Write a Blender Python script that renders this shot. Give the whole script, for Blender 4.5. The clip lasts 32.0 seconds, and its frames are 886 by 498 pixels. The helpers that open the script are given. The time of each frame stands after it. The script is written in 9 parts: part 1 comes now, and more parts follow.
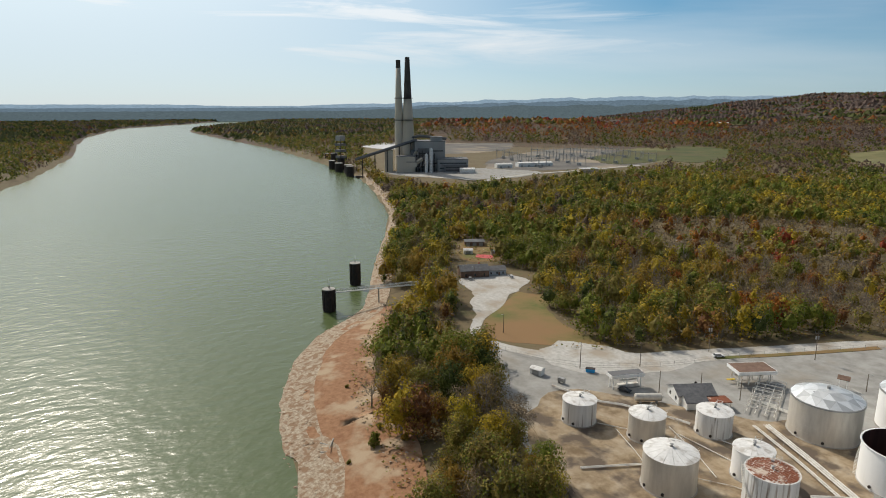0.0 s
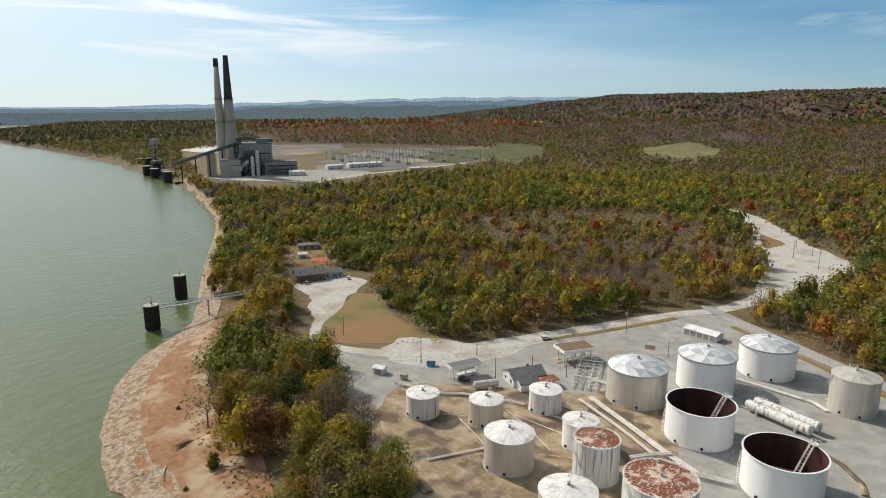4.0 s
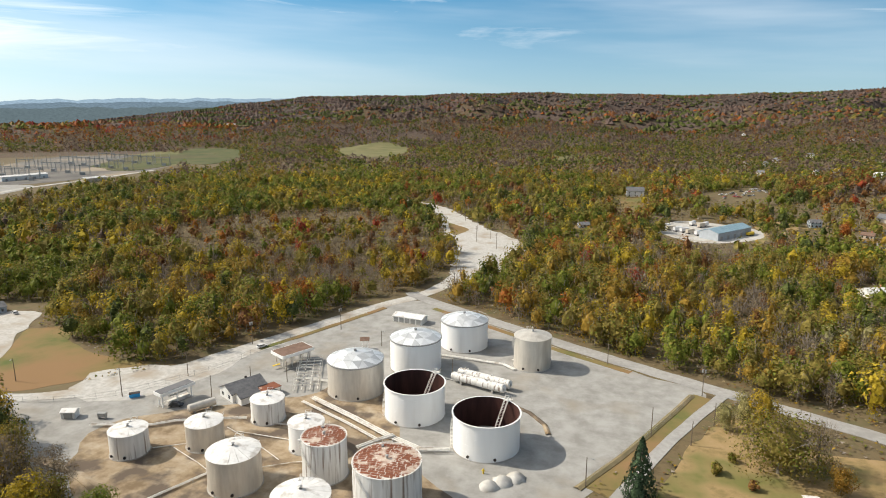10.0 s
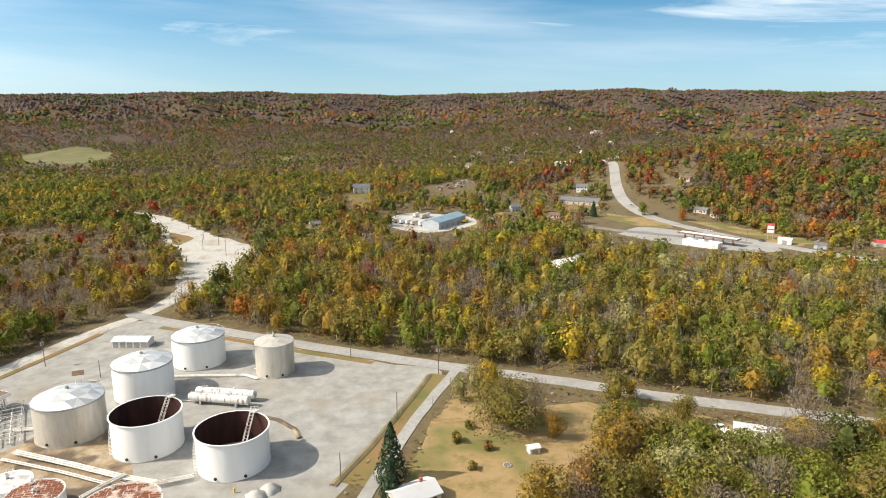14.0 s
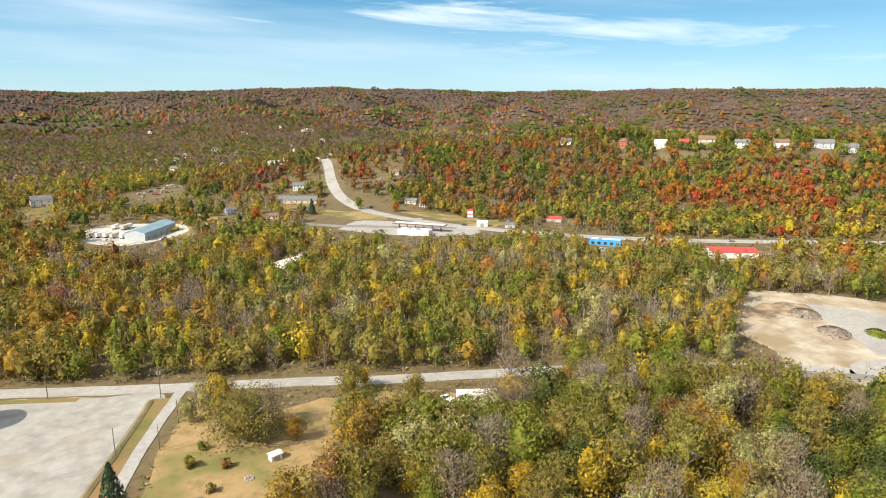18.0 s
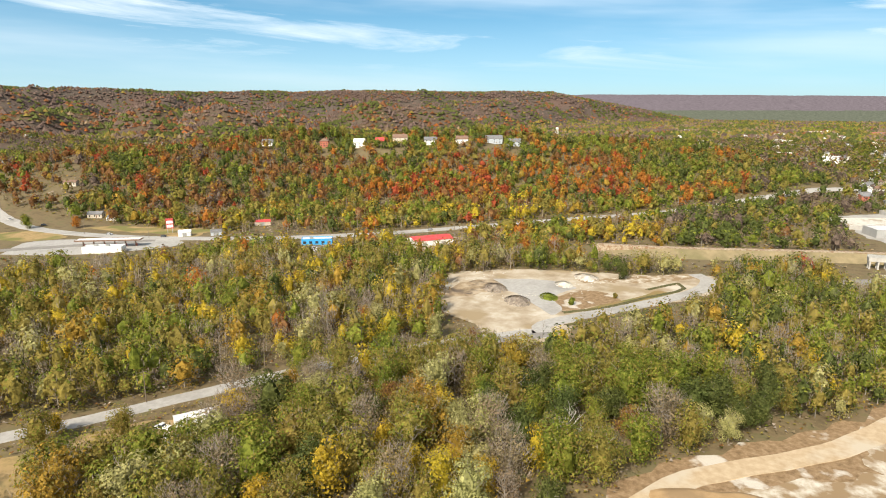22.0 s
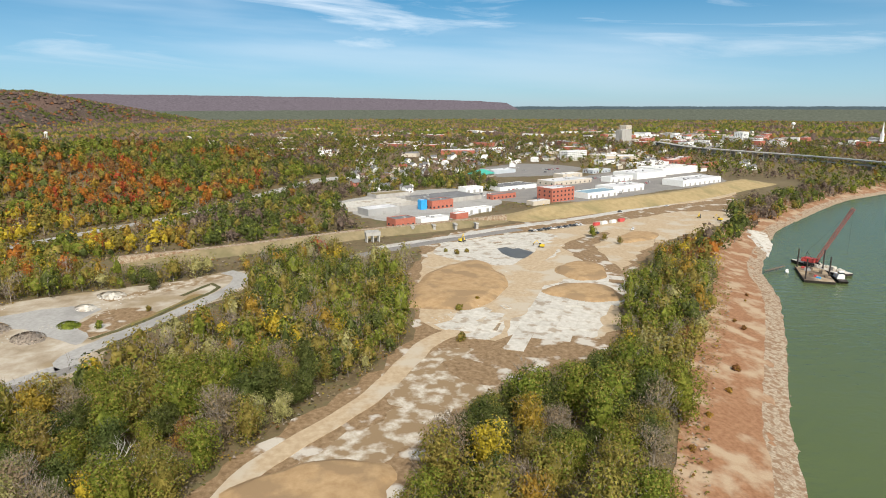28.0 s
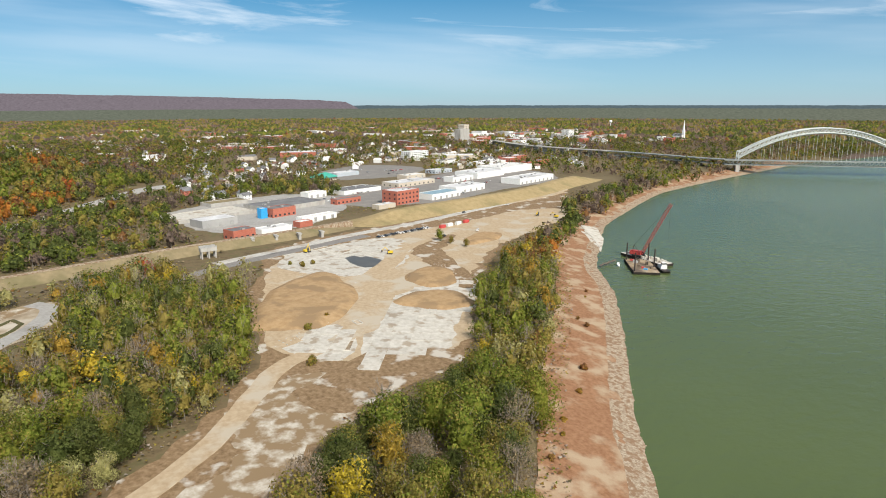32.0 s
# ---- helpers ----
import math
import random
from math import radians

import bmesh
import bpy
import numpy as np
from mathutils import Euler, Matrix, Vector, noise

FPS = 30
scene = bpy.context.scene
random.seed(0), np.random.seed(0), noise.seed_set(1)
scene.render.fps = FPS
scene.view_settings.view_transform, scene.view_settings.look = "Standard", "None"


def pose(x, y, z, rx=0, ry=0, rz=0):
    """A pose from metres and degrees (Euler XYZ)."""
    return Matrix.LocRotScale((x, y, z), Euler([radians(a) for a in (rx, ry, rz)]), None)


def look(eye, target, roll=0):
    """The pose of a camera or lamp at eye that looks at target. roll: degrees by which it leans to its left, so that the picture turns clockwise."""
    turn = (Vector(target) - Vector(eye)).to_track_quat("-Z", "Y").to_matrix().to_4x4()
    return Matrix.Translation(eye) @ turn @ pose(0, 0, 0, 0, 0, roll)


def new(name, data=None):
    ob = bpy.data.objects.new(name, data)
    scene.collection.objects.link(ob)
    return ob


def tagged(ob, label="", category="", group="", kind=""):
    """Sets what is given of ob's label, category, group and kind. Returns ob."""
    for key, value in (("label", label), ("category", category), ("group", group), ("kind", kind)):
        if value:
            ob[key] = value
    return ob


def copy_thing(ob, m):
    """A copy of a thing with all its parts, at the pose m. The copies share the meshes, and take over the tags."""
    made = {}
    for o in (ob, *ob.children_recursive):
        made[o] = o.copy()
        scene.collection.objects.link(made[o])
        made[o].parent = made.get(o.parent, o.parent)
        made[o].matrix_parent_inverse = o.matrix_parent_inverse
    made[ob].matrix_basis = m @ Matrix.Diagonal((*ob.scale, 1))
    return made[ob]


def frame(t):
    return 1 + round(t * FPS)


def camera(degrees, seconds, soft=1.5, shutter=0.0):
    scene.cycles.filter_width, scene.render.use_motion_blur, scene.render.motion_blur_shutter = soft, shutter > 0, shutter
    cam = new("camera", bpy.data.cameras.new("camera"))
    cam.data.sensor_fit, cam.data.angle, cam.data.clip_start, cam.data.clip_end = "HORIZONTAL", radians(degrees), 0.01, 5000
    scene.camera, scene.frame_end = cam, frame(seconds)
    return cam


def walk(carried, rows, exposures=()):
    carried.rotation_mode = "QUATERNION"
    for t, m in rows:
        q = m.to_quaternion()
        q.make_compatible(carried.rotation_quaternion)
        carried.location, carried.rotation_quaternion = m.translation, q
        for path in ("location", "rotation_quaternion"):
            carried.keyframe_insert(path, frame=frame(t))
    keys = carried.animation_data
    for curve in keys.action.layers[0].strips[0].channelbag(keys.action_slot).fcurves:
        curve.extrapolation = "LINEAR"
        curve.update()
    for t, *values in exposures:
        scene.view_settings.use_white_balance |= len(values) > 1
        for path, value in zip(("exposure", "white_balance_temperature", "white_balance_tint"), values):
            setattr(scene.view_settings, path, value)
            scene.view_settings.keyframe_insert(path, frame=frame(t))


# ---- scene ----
cam = camera(69.27, 32.0, soft=1.0)

# seconds, eye, pitch, roll, heading (clockwise from +y)
PATH = [
    (0, 0, 0, 100, -12.77, 0.01, -57.68),
    (0.5, 0, 0, 100, -12.72, -0, -56.78),
    (1, 0, 0, 100, -12.66, -0.02, -54.93),
    (1.5, 0, 0, 100, -12.63, -0.03, -53.06),
    (2, 0, 0, 100, -12.64, -0.04, -51.01),
    (2.5, 0, 0, 100, -12.68, -0.05, -48.76),
    (3, 0, 0, 100, -12.72, -0.05, -46.54),
    (3.5, 0, 0, 100, -12.73, -0.05, -44.56),
    (5.5, 0, 0, 100, -12.7, -0.01, -37.04),
    (6, 0, 0, 100, -12.7, -0.01, -34.99),
    (6.5, 0, 0, 100, -12.68, -0.01, -32.9),
    (7, 0, 0, 100, -12.67, -0, -30.82),
    (7.5, 0, 0, 100, -12.65, -0, -28.68),
    (8, 0, 0, 100, -12.63, 0.01, -26.47),
    (8.5, 0, 0, 100, -12.62, 0.01, -24.3),
    (9, 0, 0, 100, -12.61, 0.02, -22.13),
    (9.5, 0, 0, 100, -12.59, 0.02, -19.31),
    (10, 0, 0, 100, -12.57, 0.03, -16.44),
    (10.5, 0, 0, 100, -12.56, 0.03, -13.6),
    (11, 0, 0, 100, -12.55, 0.03, -10.53),
    (11.5, 0, 0, 100, -12.55, 0.03, -7.48),
    (12, 0, 0, 100, -12.56, 0.03, -4.49),
    (12.5, 0, 0, 100, -12.56, 0.03, -1.47),
    (13, 0, 0, 100, -12.57, 0.02, 1.56),
    (13.5, 0, 0, 100, -12.58, 0.02, 4.55),
    (14, 0, 0, 100, -12.6, 0.01, 7.58),
    (14.5, 0, 0, 100, -12.61, 0.01, 10.59),
    (16.5, 0, 0, 100, -12.71, -0.05, 22.79),
    (17, 0, 0, 100, -12.73, -0.04, 25.95),
    (17.5, 0, 0, 100, -12.75, -0.04, 29.27),
    (18, 0, 0, 100, -12.76, -0.04, 32.6),
    (18.5, 0, 0, 100, -12.76, -0.05, 35.87),
    (19, 0, 0, 100, -12.76, -0.05, 39.18),
    (19.5, 0, 0, 100, -12.76, -0.04, 42.3),
    (20, 0, 0, 100, -12.76, -0.04, 45.25),
    (20.5, 0, 0, 100, -12.75, -0.03, 48.37),
    (21, 0, 0, 100, -12.73, -0.01, 51.57),
    (21.5, 0, 0, 100, -12.72, -0, 54.95),
    (22, 0, 0, 100, -12.71, 0.01, 58.48),
    (22.5, 0, 0, 100, -12.69, 0.02, 61.94),
    (23, 0, 0, 100, -12.68, 0.02, 65.38),
    (23.5, 0, 0, 100, -12.69, 0.02, 68.86),
    (24, 0, 0, 100, -12.69, 0.01, 72.24),
    (24.5, 0, 0, 100, -12.7, -0, 75.69),
    (25, 0, 0, 100, -12.71, -0.01, 79.08),
    (25.5, 0, 0, 100, -12.72, -0.02, 82.46),
    (27.5, 0, 0, 100, -12.67, -0.03, 96.31),
    (28, 0, 0, 100, -12.67, -0.03, 99.8),
    (28.5, 0, 0, 100, -12.65, -0.03, 102.95),
    (29, 0, 0, 100, -12.64, -0.03, 105.35),
    (29.5, 0, 0, 100, -12.64, -0.03, 106.08),
    (30, 1.51, -0.46, 100.31, -12.66, -0.02, 106.55),
    (30.5, 3.73, -0.94, 100.85, -12.7, -0.02, 108.06),
    (31, 6.43, -1.54, 101.68, -12.74, -0.02, 110.4),
    (31.5, 9.38, -2.27, 102.77, -12.78, -0.03, 112.57),
    (32, 12.36, -3.06, 103.93, -12.81, -0.04, 113.73),
]
walk(cam, [(t, pose(x, y, z, 90, 0, -yaw) @ pose(0, 0, 0, pitch, 0, roll)) for t, x, y, z, pitch, roll, yaw in PATH], exposures=[(0, -0.36, 6550, 10), (6, -0.03, 6600, 10), (9, 0.12, 6650, 10), (13, 0.36, 6750, 10), (19, 0.65, 6950, 10), (25, 0.36, 6850, 10), (28, 0.17, 6500, 10), (32, 0.12, 6450, 10)])

# ---- daylight ----
SUN_AZ, SUN_EL = radians(-92), radians(40)
world = bpy.data.worlds.new("sky")
scene.world = world
world.use_nodes = True
wn, wl = world.node_tree.nodes, world.node_tree.links
sky = wn.new("ShaderNodeTexSky")
sky.sky_type, sky.sun_disc = "NISHITA", False
sky.sun_elevation, sky.sun_rotation = SUN_EL, SUN_AZ
sky.altitude, sky.air_density, sky.dust_density, sky.ozone_density = 100, 1.0, 0.6, 1.2
wc = wn.new("ShaderNodeTexCoord")
sep = wn.new("ShaderNodeSeparateXYZ")
wl.new(wc.outputs["Generated"], sep.inputs[0])
lift = wn.new("ShaderNodeVectorMath")
lift.operation = "MULTIPLY_ADD"
wl.new(wc.outputs["Generated"], lift.inputs[0])
lift.inputs[1].default_value, lift.inputs[2].default_value = (1, 1, 2.6), (0, 0, 0.02)
unit = wn.new("ShaderNodeVectorMath")
unit.operation = "NORMALIZE"
wl.new(lift.outputs[0], unit.inputs[0])
wl.new(unit.outputs[0], sky.inputs["Vector"])


def wmath(op, a, b=None, clamp=False):
    n = wn.new("ShaderNodeMath")
    n.operation, n.use_clamp = op, clamp
    for k, v in enumerate((a, b)):
        if v is None:
            continue
        if isinstance(v, (int, float)):
            n.inputs[k].default_value = v
        else:
            wl.new(v, n.inputs[k])
    return n.outputs[0]


# thin streaky high cloud, long and flat towards the horizon
def wramp(v, lo, hi):
    n = wn.new("ShaderNodeMapRange")
    n.interpolation_type = "SMOOTHSTEP"
    n.inputs["From Min"].default_value, n.inputs["From Max"].default_value = lo, hi
    wl.new(v, n.inputs["Value"])
    return n.outputs[0]


compass = wmath("ARCTAN2", sep.outputs["X"], sep.outputs["Y"])
comb = wn.new("ShaderNodeCombineXYZ")
wl.new(wmath("MULTIPLY", compass, 2.6), comb.inputs[0])
wl.new(wmath("ADD", wmath("MULTIPLY", sep.outputs["Z"], 25.0), wmath("MULTIPLY", compass, 1.1)), comb.inputs[1])
cn = wn.new("ShaderNodeTexNoise")
cn.inputs["Scale"].default_value, cn.inputs["Detail"].default_value = 0.85, 10
cn.inputs["Roughness"].default_value, cn.inputs["Distortion"].default_value = 0.6, 0.7
wl.new(comb.outputs[0], cn.inputs["Vector"])
west = wramp(wmath("MULTIPLY", compass, -1.0), 0.52, 1.05)
east = wramp(compass, 0.62, 0.95)
lean = wmath("ADD", wmath("MULTIPLY", west, 0.19), wmath("MULTIPLY", east, 0.045))
cover = wmath("MULTIPLY", wmath("SUBTRACT", wmath("ADD", cn.outputs["Fac"], lean), 0.55), 3.6, clamp=True)
cover = wmath("MULTIPLY", cover, wramp(sep.outputs["Z"], 0.03, 0.085))
# a thin even veil between the streaks, and the bright veil round the sun
veil = wn.new("ShaderNodeTexNoise")
veil.inputs["Scale"].default_value, veil.inputs["Detail"].default_value = 0.45, 5
wl.new(comb.outputs[0], veil.inputs["Vector"])
cover = wmath("MAXIMUM", wmath("MULTIPLY", cover, 0.85), wmath("MULTIPLY", wramp(veil.outputs["Fac"], 0.42, 0.7), 0.3))
near_sun = wn.new("ShaderNodeVectorMath")
near_sun.operation = "DOT_PRODUCT"
near_sun.inputs[1].default_value = (math.sin(SUN_AZ) * math.cos(SUN_EL), math.cos(SUN_AZ) * math.cos(SUN_EL), math.sin(SUN_EL))
wl.new(wc.outputs["Generated"], near_sun.inputs[0])
cover = wmath("MAXIMUM", cover, wmath("MULTIPLY", wramp(near_sun.outputs["Value"], 0.5, 0.96), 0.85))
# low haze over the horizon
haze = wmath("MULTIPLY", wmath("SUBTRACT", 1.0, wmath("MULTIPLY", wmath("MAXIMUM", sep.outputs["Z"], 0.0), 5.6), clamp=True), 0.9)
cmix = wn.new("ShaderNodeMix")
cmix.data_type = "RGBA"
wl.new(cover, cmix.inputs["Factor"])
tint = wn.new("ShaderNodeMix")
tint.data_type, tint.blend_type = "RGBA", "MULTIPLY"
tint.inputs["Factor"].default_value = 1.0
hue_up = wn.new("ShaderNodeMix")
hue_up.data_type = "RGBA"
hue_up.inputs["A"].default_value, hue_up.inputs["B"].default_value = (0.33, 1.5, 1.75, 1), (0.42, 0.72, 0.80, 1)
wl.new(wramp(sep.outputs["Z"], 0.15, 0.45), hue_up.inputs["Factor"])
wl.new(hue_up.outputs["Result"], tint.inputs["B"])
wl.new(sky.outputs[0], tint.inputs["A"])
wl.new(tint.outputs["Result"], cmix.inputs["A"])
cmix.inputs["B"].default_value = (17.0, 17.3, 17.5, 1)
hmix = wn.new("ShaderNodeMix")
hmix.data_type = "RGBA"
wl.new(haze, hmix.inputs["Factor"])
wl.new(cmix.outputs["Result"], hmix.inputs["A"])
glare = wn.new("ShaderNodeMix")
glare.data_type = "RGBA"
wl.new(wramp(wmath("MULTIPLY", compass, -1.0), 0.0, 1.2), glare.inputs["Factor"])
glare.inputs["A"].default_value, glare.inputs["B"].default_value = (5.6, 6.9, 7.9, 1), (11.5, 12.2, 12.5, 1)
wl.new(glare.outputs["Result"], hmix.inputs["B"])
wl.new(hmix.outputs["Result"], wn["Background"].inputs["Color"])
wn["Background"].inputs["Strength"].default_value = 0.076

sun = new("sun", bpy.data.lights.new("sun", "SUN"))
sun.data.energy, sun.data.angle, sun.data.color = 4.4, radians(0.5), (1.0, 0.925, 0.80)
sun.matrix_world = look((-math.cos(SUN_EL) * 900, -32, math.sin(SUN_EL) * 900), (0, 0, 0))
scene.view_settings.exposure = 0.0

# ---- materials ----
def material(name, colors, scale=1.0, rough=0.8, metal=0.0, bump=0.0, bump_scale=None, detail=6, mid=(0.35, 0.65), second=None, random=0.0, stretch=(1, 1, 1), spec=0.3, translucent=0.0, island=0.0, rot=0.0, shade=0.0):
    """Two colours mixed by a noise, with a second, wider noise for stains, a bump and a shift for each object or island."""
    m = bpy.data.materials.new(name)
    m.use_nodes = True
    n, l = m.node_tree.nodes, m.node_tree.links
    b = n["Principled BSDF"]
    b.inputs["Roughness"].default_value, b.inputs["Metallic"].default_value = rough, metal
    b.inputs["Specular IOR Level"].default_value = spec
    geo = n.new("ShaderNodeNewGeometry")
    mp = n.new("ShaderNodeMapping")
    mp.inputs["Scale"].default_value = stretch
    mp.inputs["Rotation"].default_value = (0, 0, rot)
    l.new(geo.outputs["Position"], mp.inputs[0])
    noise_1 = n.new("ShaderNodeTexNoise")
    noise_1.inputs["Scale"].default_value, noise_1.inputs["Detail"].default_value = scale, detail
    noise_1.inputs["Roughness"].default_value = 0.62
    l.new(mp.outputs[0], noise_1.inputs["Vector"])
    ramp = n.new("ShaderNodeValToRGB")
    l.new(noise_1.outputs["Fac"], ramp.inputs[0])
    ramp.color_ramp.elements[0].position, ramp.color_ramp.elements[1].position = mid
    ramp.color_ramp.elements[0].color, ramp.color_ramp.elements[1].color = (*colors[0], 1), (*colors[-1], 1)
    for k, c in enumerate(colors[1:-1], 1):
        e = ramp.color_ramp.elements.new(mid[0] + (mid[1] - mid[0]) * k / (len(colors) - 1))
        e.color = (*c, 1)
    out = ramp.outputs[0]
    if second:
        color, wide, lo, hi = second
        noise_2 = n.new("ShaderNodeTexNoise")
        noise_2.inputs["Scale"].default_value, noise_2.inputs["Detail"].default_value = wide, 5
        l.new(mp.outputs[0], noise_2.inputs["Vector"])
        r2 = n.new("ShaderNodeMapRange")
        r2.inputs["From Min"].default_value, r2.inputs["From Max"].default_value = lo, hi
        l.new(noise_2.outputs["Fac"], r2.inputs["Value"])
        mx = n.new("ShaderNodeMix")
        mx.data_type = "RGBA"
        l.new(r2.outputs[0], mx.inputs["Factor"])
        l.new(out, mx.inputs["A"])
        mx.inputs["B"].default_value = (*color, 1)
        out = mx.outputs["Result"]
    if random or island or shade:
        hsv = n.new("ShaderNodeHueSaturation")
        l.new(out, hsv.inputs["Color"])
        if random:
            info = n.new("ShaderNodeObjectInfo")
            r3 = n.new("ShaderNodeMapRange")
            r3.inputs["To Min"].default_value, r3.inputs["To Max"].default_value = 0.5 - 0.045 * random, 0.5 + 0.045 * random
            l.new(info.outputs["Random"], r3.inputs["Value"])
            l.new(r3.outputs[0], hsv.inputs["Hue"])
        if shade:
            info = n.new("ShaderNodeObjectInfo")
            r5 = n.new("ShaderNodeMapRange")
            r5.inputs["To Min"].default_value, r5.inputs["To Max"].default_value = 1 - shade, 1 + shade
            l.new(info.outputs["Random"], r5.inputs["Value"])
            l.new(r5.outputs[0], hsv.inputs["Value"])
        if island:
            r4 = n.new("ShaderNodeMapRange")
            r4.inputs["To Min"].default_value, r4.inputs["To Max"].default_value = 1 - island, 1 + island
            l.new(geo.outputs["Random Per Island"], r4.inputs["Value"])
            l.new(r4.outputs[0], hsv.inputs["Value"])
        out = hsv.outputs[0]
    l.new(out, b.inputs["Base Color"])
    if bump:
        noise_3 = n.new("ShaderNodeTexNoise")
        noise_3.inputs["Scale"].default_value, noise_3.inputs["Detail"].default_value = bump_scale or scale * 3, 4
        l.new(mp.outputs[0], noise_3.inputs["Vector"])
        bp = n.new("ShaderNodeBump")
        bp.inputs["Strength"].default_value, bp.inputs["Distance"].default_value = min(1, bump), max(0.05, bump)
        l.new(noise_3.outputs["Fac"], bp.inputs["Height"])
        l.new(bp.outputs[0], b.inputs["Normal"])
    if translucent:
        tr = n.new("ShaderNodeBsdfTranslucent")
        l.new(out, tr.inputs["Color"])
        ms = n.new("ShaderNodeMixShader")
        ms.inputs[0].default_value = translucent
        l.new(b.outputs[0], ms.inputs[1])
        l.new(tr.outputs[0], ms.inputs[2])
        l.new(ms.outputs[0], n["Material Output"].inputs["Surface"])
    return m


M = {}
M["rail_grass"] = material("grey_brown_rough_grass", [(0.19, 0.155, 0.085), (0.27, 0.215, 0.125)], 0.15, 0.95, second=((0.15, 0.135, 0.065), 0.04, 0.5, 0.7), bump=0.25, bump_scale=1.5)
M["broken_slab"] = material("broken_pale_floor_and_weeds", [(0.36, 0.30, 0.22), (0.58, 0.54, 0.47)], 0.35, 0.95, detail=9, second=((0.25, 0.175, 0.10), 0.16, 0.40, 0.54), bump=0.2, bump_scale=1.0)
M["ground"] = material("leaf_litter_and_grass", [(0.10, 0.075, 0.04), (0.155, 0.115, 0.062), (0.115, 0.105, 0.048)], 0.12, 0.95, second=((0.17, 0.135, 0.075), 0.02, 0.5, 0.75), bump=0.4, bump_scale=0.5)
M["far_canopy"] = material("far_autumn_canopy", [(0.04, 0.055, 0.02), (0.085, 0.065, 0.036), (0.125, 0.072, 0.042), (0.07, 0.075, 0.028)], 0.05, 0.95, detail=8, second=((0.105, 0.075, 0.06), 0.004, 0.46, 0.6), bump=5.0, bump_scale=0.09)
M["plum_canopy"] = material("far_plum_canopy", [(0.055, 0.05, 0.04), (0.095, 0.07, 0.058), (0.075, 0.066, 0.046)], 0.05, 0.95, detail=8, second=((0.11, 0.07, 0.055), 0.004, 0.5, 0.62), bump=5.0, bump_scale=0.09)
M["verge_dark"] = material("dark_weedy_verge", [(0.06, 0.065, 0.025), (0.11, 0.095, 0.045)], 0.5, 0.95, bump=0.3, bump_scale=2)
M["water"] = material("river_water", [(0.075, 0.105, 0.038), (0.09, 0.12, 0.045)], 0.004, 0.25, spec=0.27, bump=0.7, bump_scale=0.22, stretch=(1, 0.6, 1), rot=0.5)
M["gravel"] = material("pale_limestone_gravel", [(0.40, 0.385, 0.355), (0.54, 0.525, 0.495)], 0.5, 0.95, detail=8, second=((0.36, 0.31, 0.25), 0.06, 0.5, 0.66), bump=0.08, bump_scale=4)
M["yard"] = material("compacted_gravel_yard", [(0.255, 0.247, 0.228), (0.32, 0.312, 0.292), (0.375, 0.367, 0.348)], 0.16, 0.95, detail=9, second=((0.29, 0.255, 0.205), 0.045, 0.55, 0.75), bump=0.06, bump_scale=3)
M["yard_dirt"] = material("oily_dirt_and_gravel", [(0.19, 0.135, 0.08), (0.32, 0.245, 0.16), (0.42, 0.35, 0.26)], 0.14, 0.95, detail=9, second=((0.13, 0.10, 0.075), 0.09, 0.5, 0.6), bump=0.08, bump_scale=3)
M["asphalt"] = material("worn_grey_asphalt", [(0.19, 0.18, 0.17), (0.25, 0.235, 0.22)], 0.5, 0.9, second=((0.29, 0.27, 0.24), 0.06, 0.5, 0.8), bump=0.02, bump_scale=6)
M["asphalt_pale"] = material("sun_bleached_asphalt", [(0.31, 0.30, 0.285), (0.39, 0.38, 0.36)], 0.5, 0.9, second=((0.24, 0.23, 0.215), 0.05, 0.5, 0.8), bump=0.02, bump_scale=6)
M["grass"] = material("autumn_grass", [(0.10, 0.13, 0.035), (0.20, 0.16, 0.06), (0.26, 0.16, 0.075)], 0.045, 0.95, second=((0.25, 0.15, 0.07), 0.02, 0.46, 0.62), bump=0.15, bump_scale=2)
M["lawn"] = material("dry_lawn", [(0.22, 0.165, 0.07), (0.32, 0.225, 0.105), (0.36, 0.25, 0.13)], 0.2, 0.95, detail=9, second=((0.16, 0.155, 0.05), 0.05, 0.48, 0.6), bump=0.15, bump_scale=2)
M["beach"] = material("red_brown_silt_bank", [(0.225, 0.11, 0.056), (0.32, 0.175, 0.095)], 0.6, 0.95, detail=8, second=((0.40, 0.30, 0.20), 0.09, 0.5, 0.64), bump=0.4, bump_scale=1.5)
M["rock"] = material("pale_shore_rocks", [(0.24, 0.17, 0.115), (0.35, 0.28, 0.20), (0.46, 0.40, 0.315)], 1.1, 0.9, detail=9, second=((0.24, 0.15, 0.09), 0.45, 0.48, 0.6), bump=0.5, bump_scale=1.2)
M["sand"] = material("tan_sand", [(0.33, 0.215, 0.11), (0.43, 0.295, 0.16)], 0.3, 0.95, detail=8, second=((0.28, 0.19, 0.105), 0.07, 0.5, 0.6), bump=0.3, bump_scale=0.8)
M["sand_road"] = material("packed_sand_track", [(0.38, 0.285, 0.18), (0.48, 0.38, 0.26)], 0.4, 0.95, detail=8, second=((0.46, 0.40, 0.315), 0.05, 0.5, 0.62), bump=0.08, bump_scale=2)
M["slab"] = material("old_bleached_concrete_slab", [(0.44, 0.41, 0.355), (0.58, 0.555, 0.505)], 0.35, 0.9, detail=8, second=((0.34, 0.285, 0.22), 0.14, 0.54, 0.64), shade=0.07, bump=0.05, bump_scale=2)
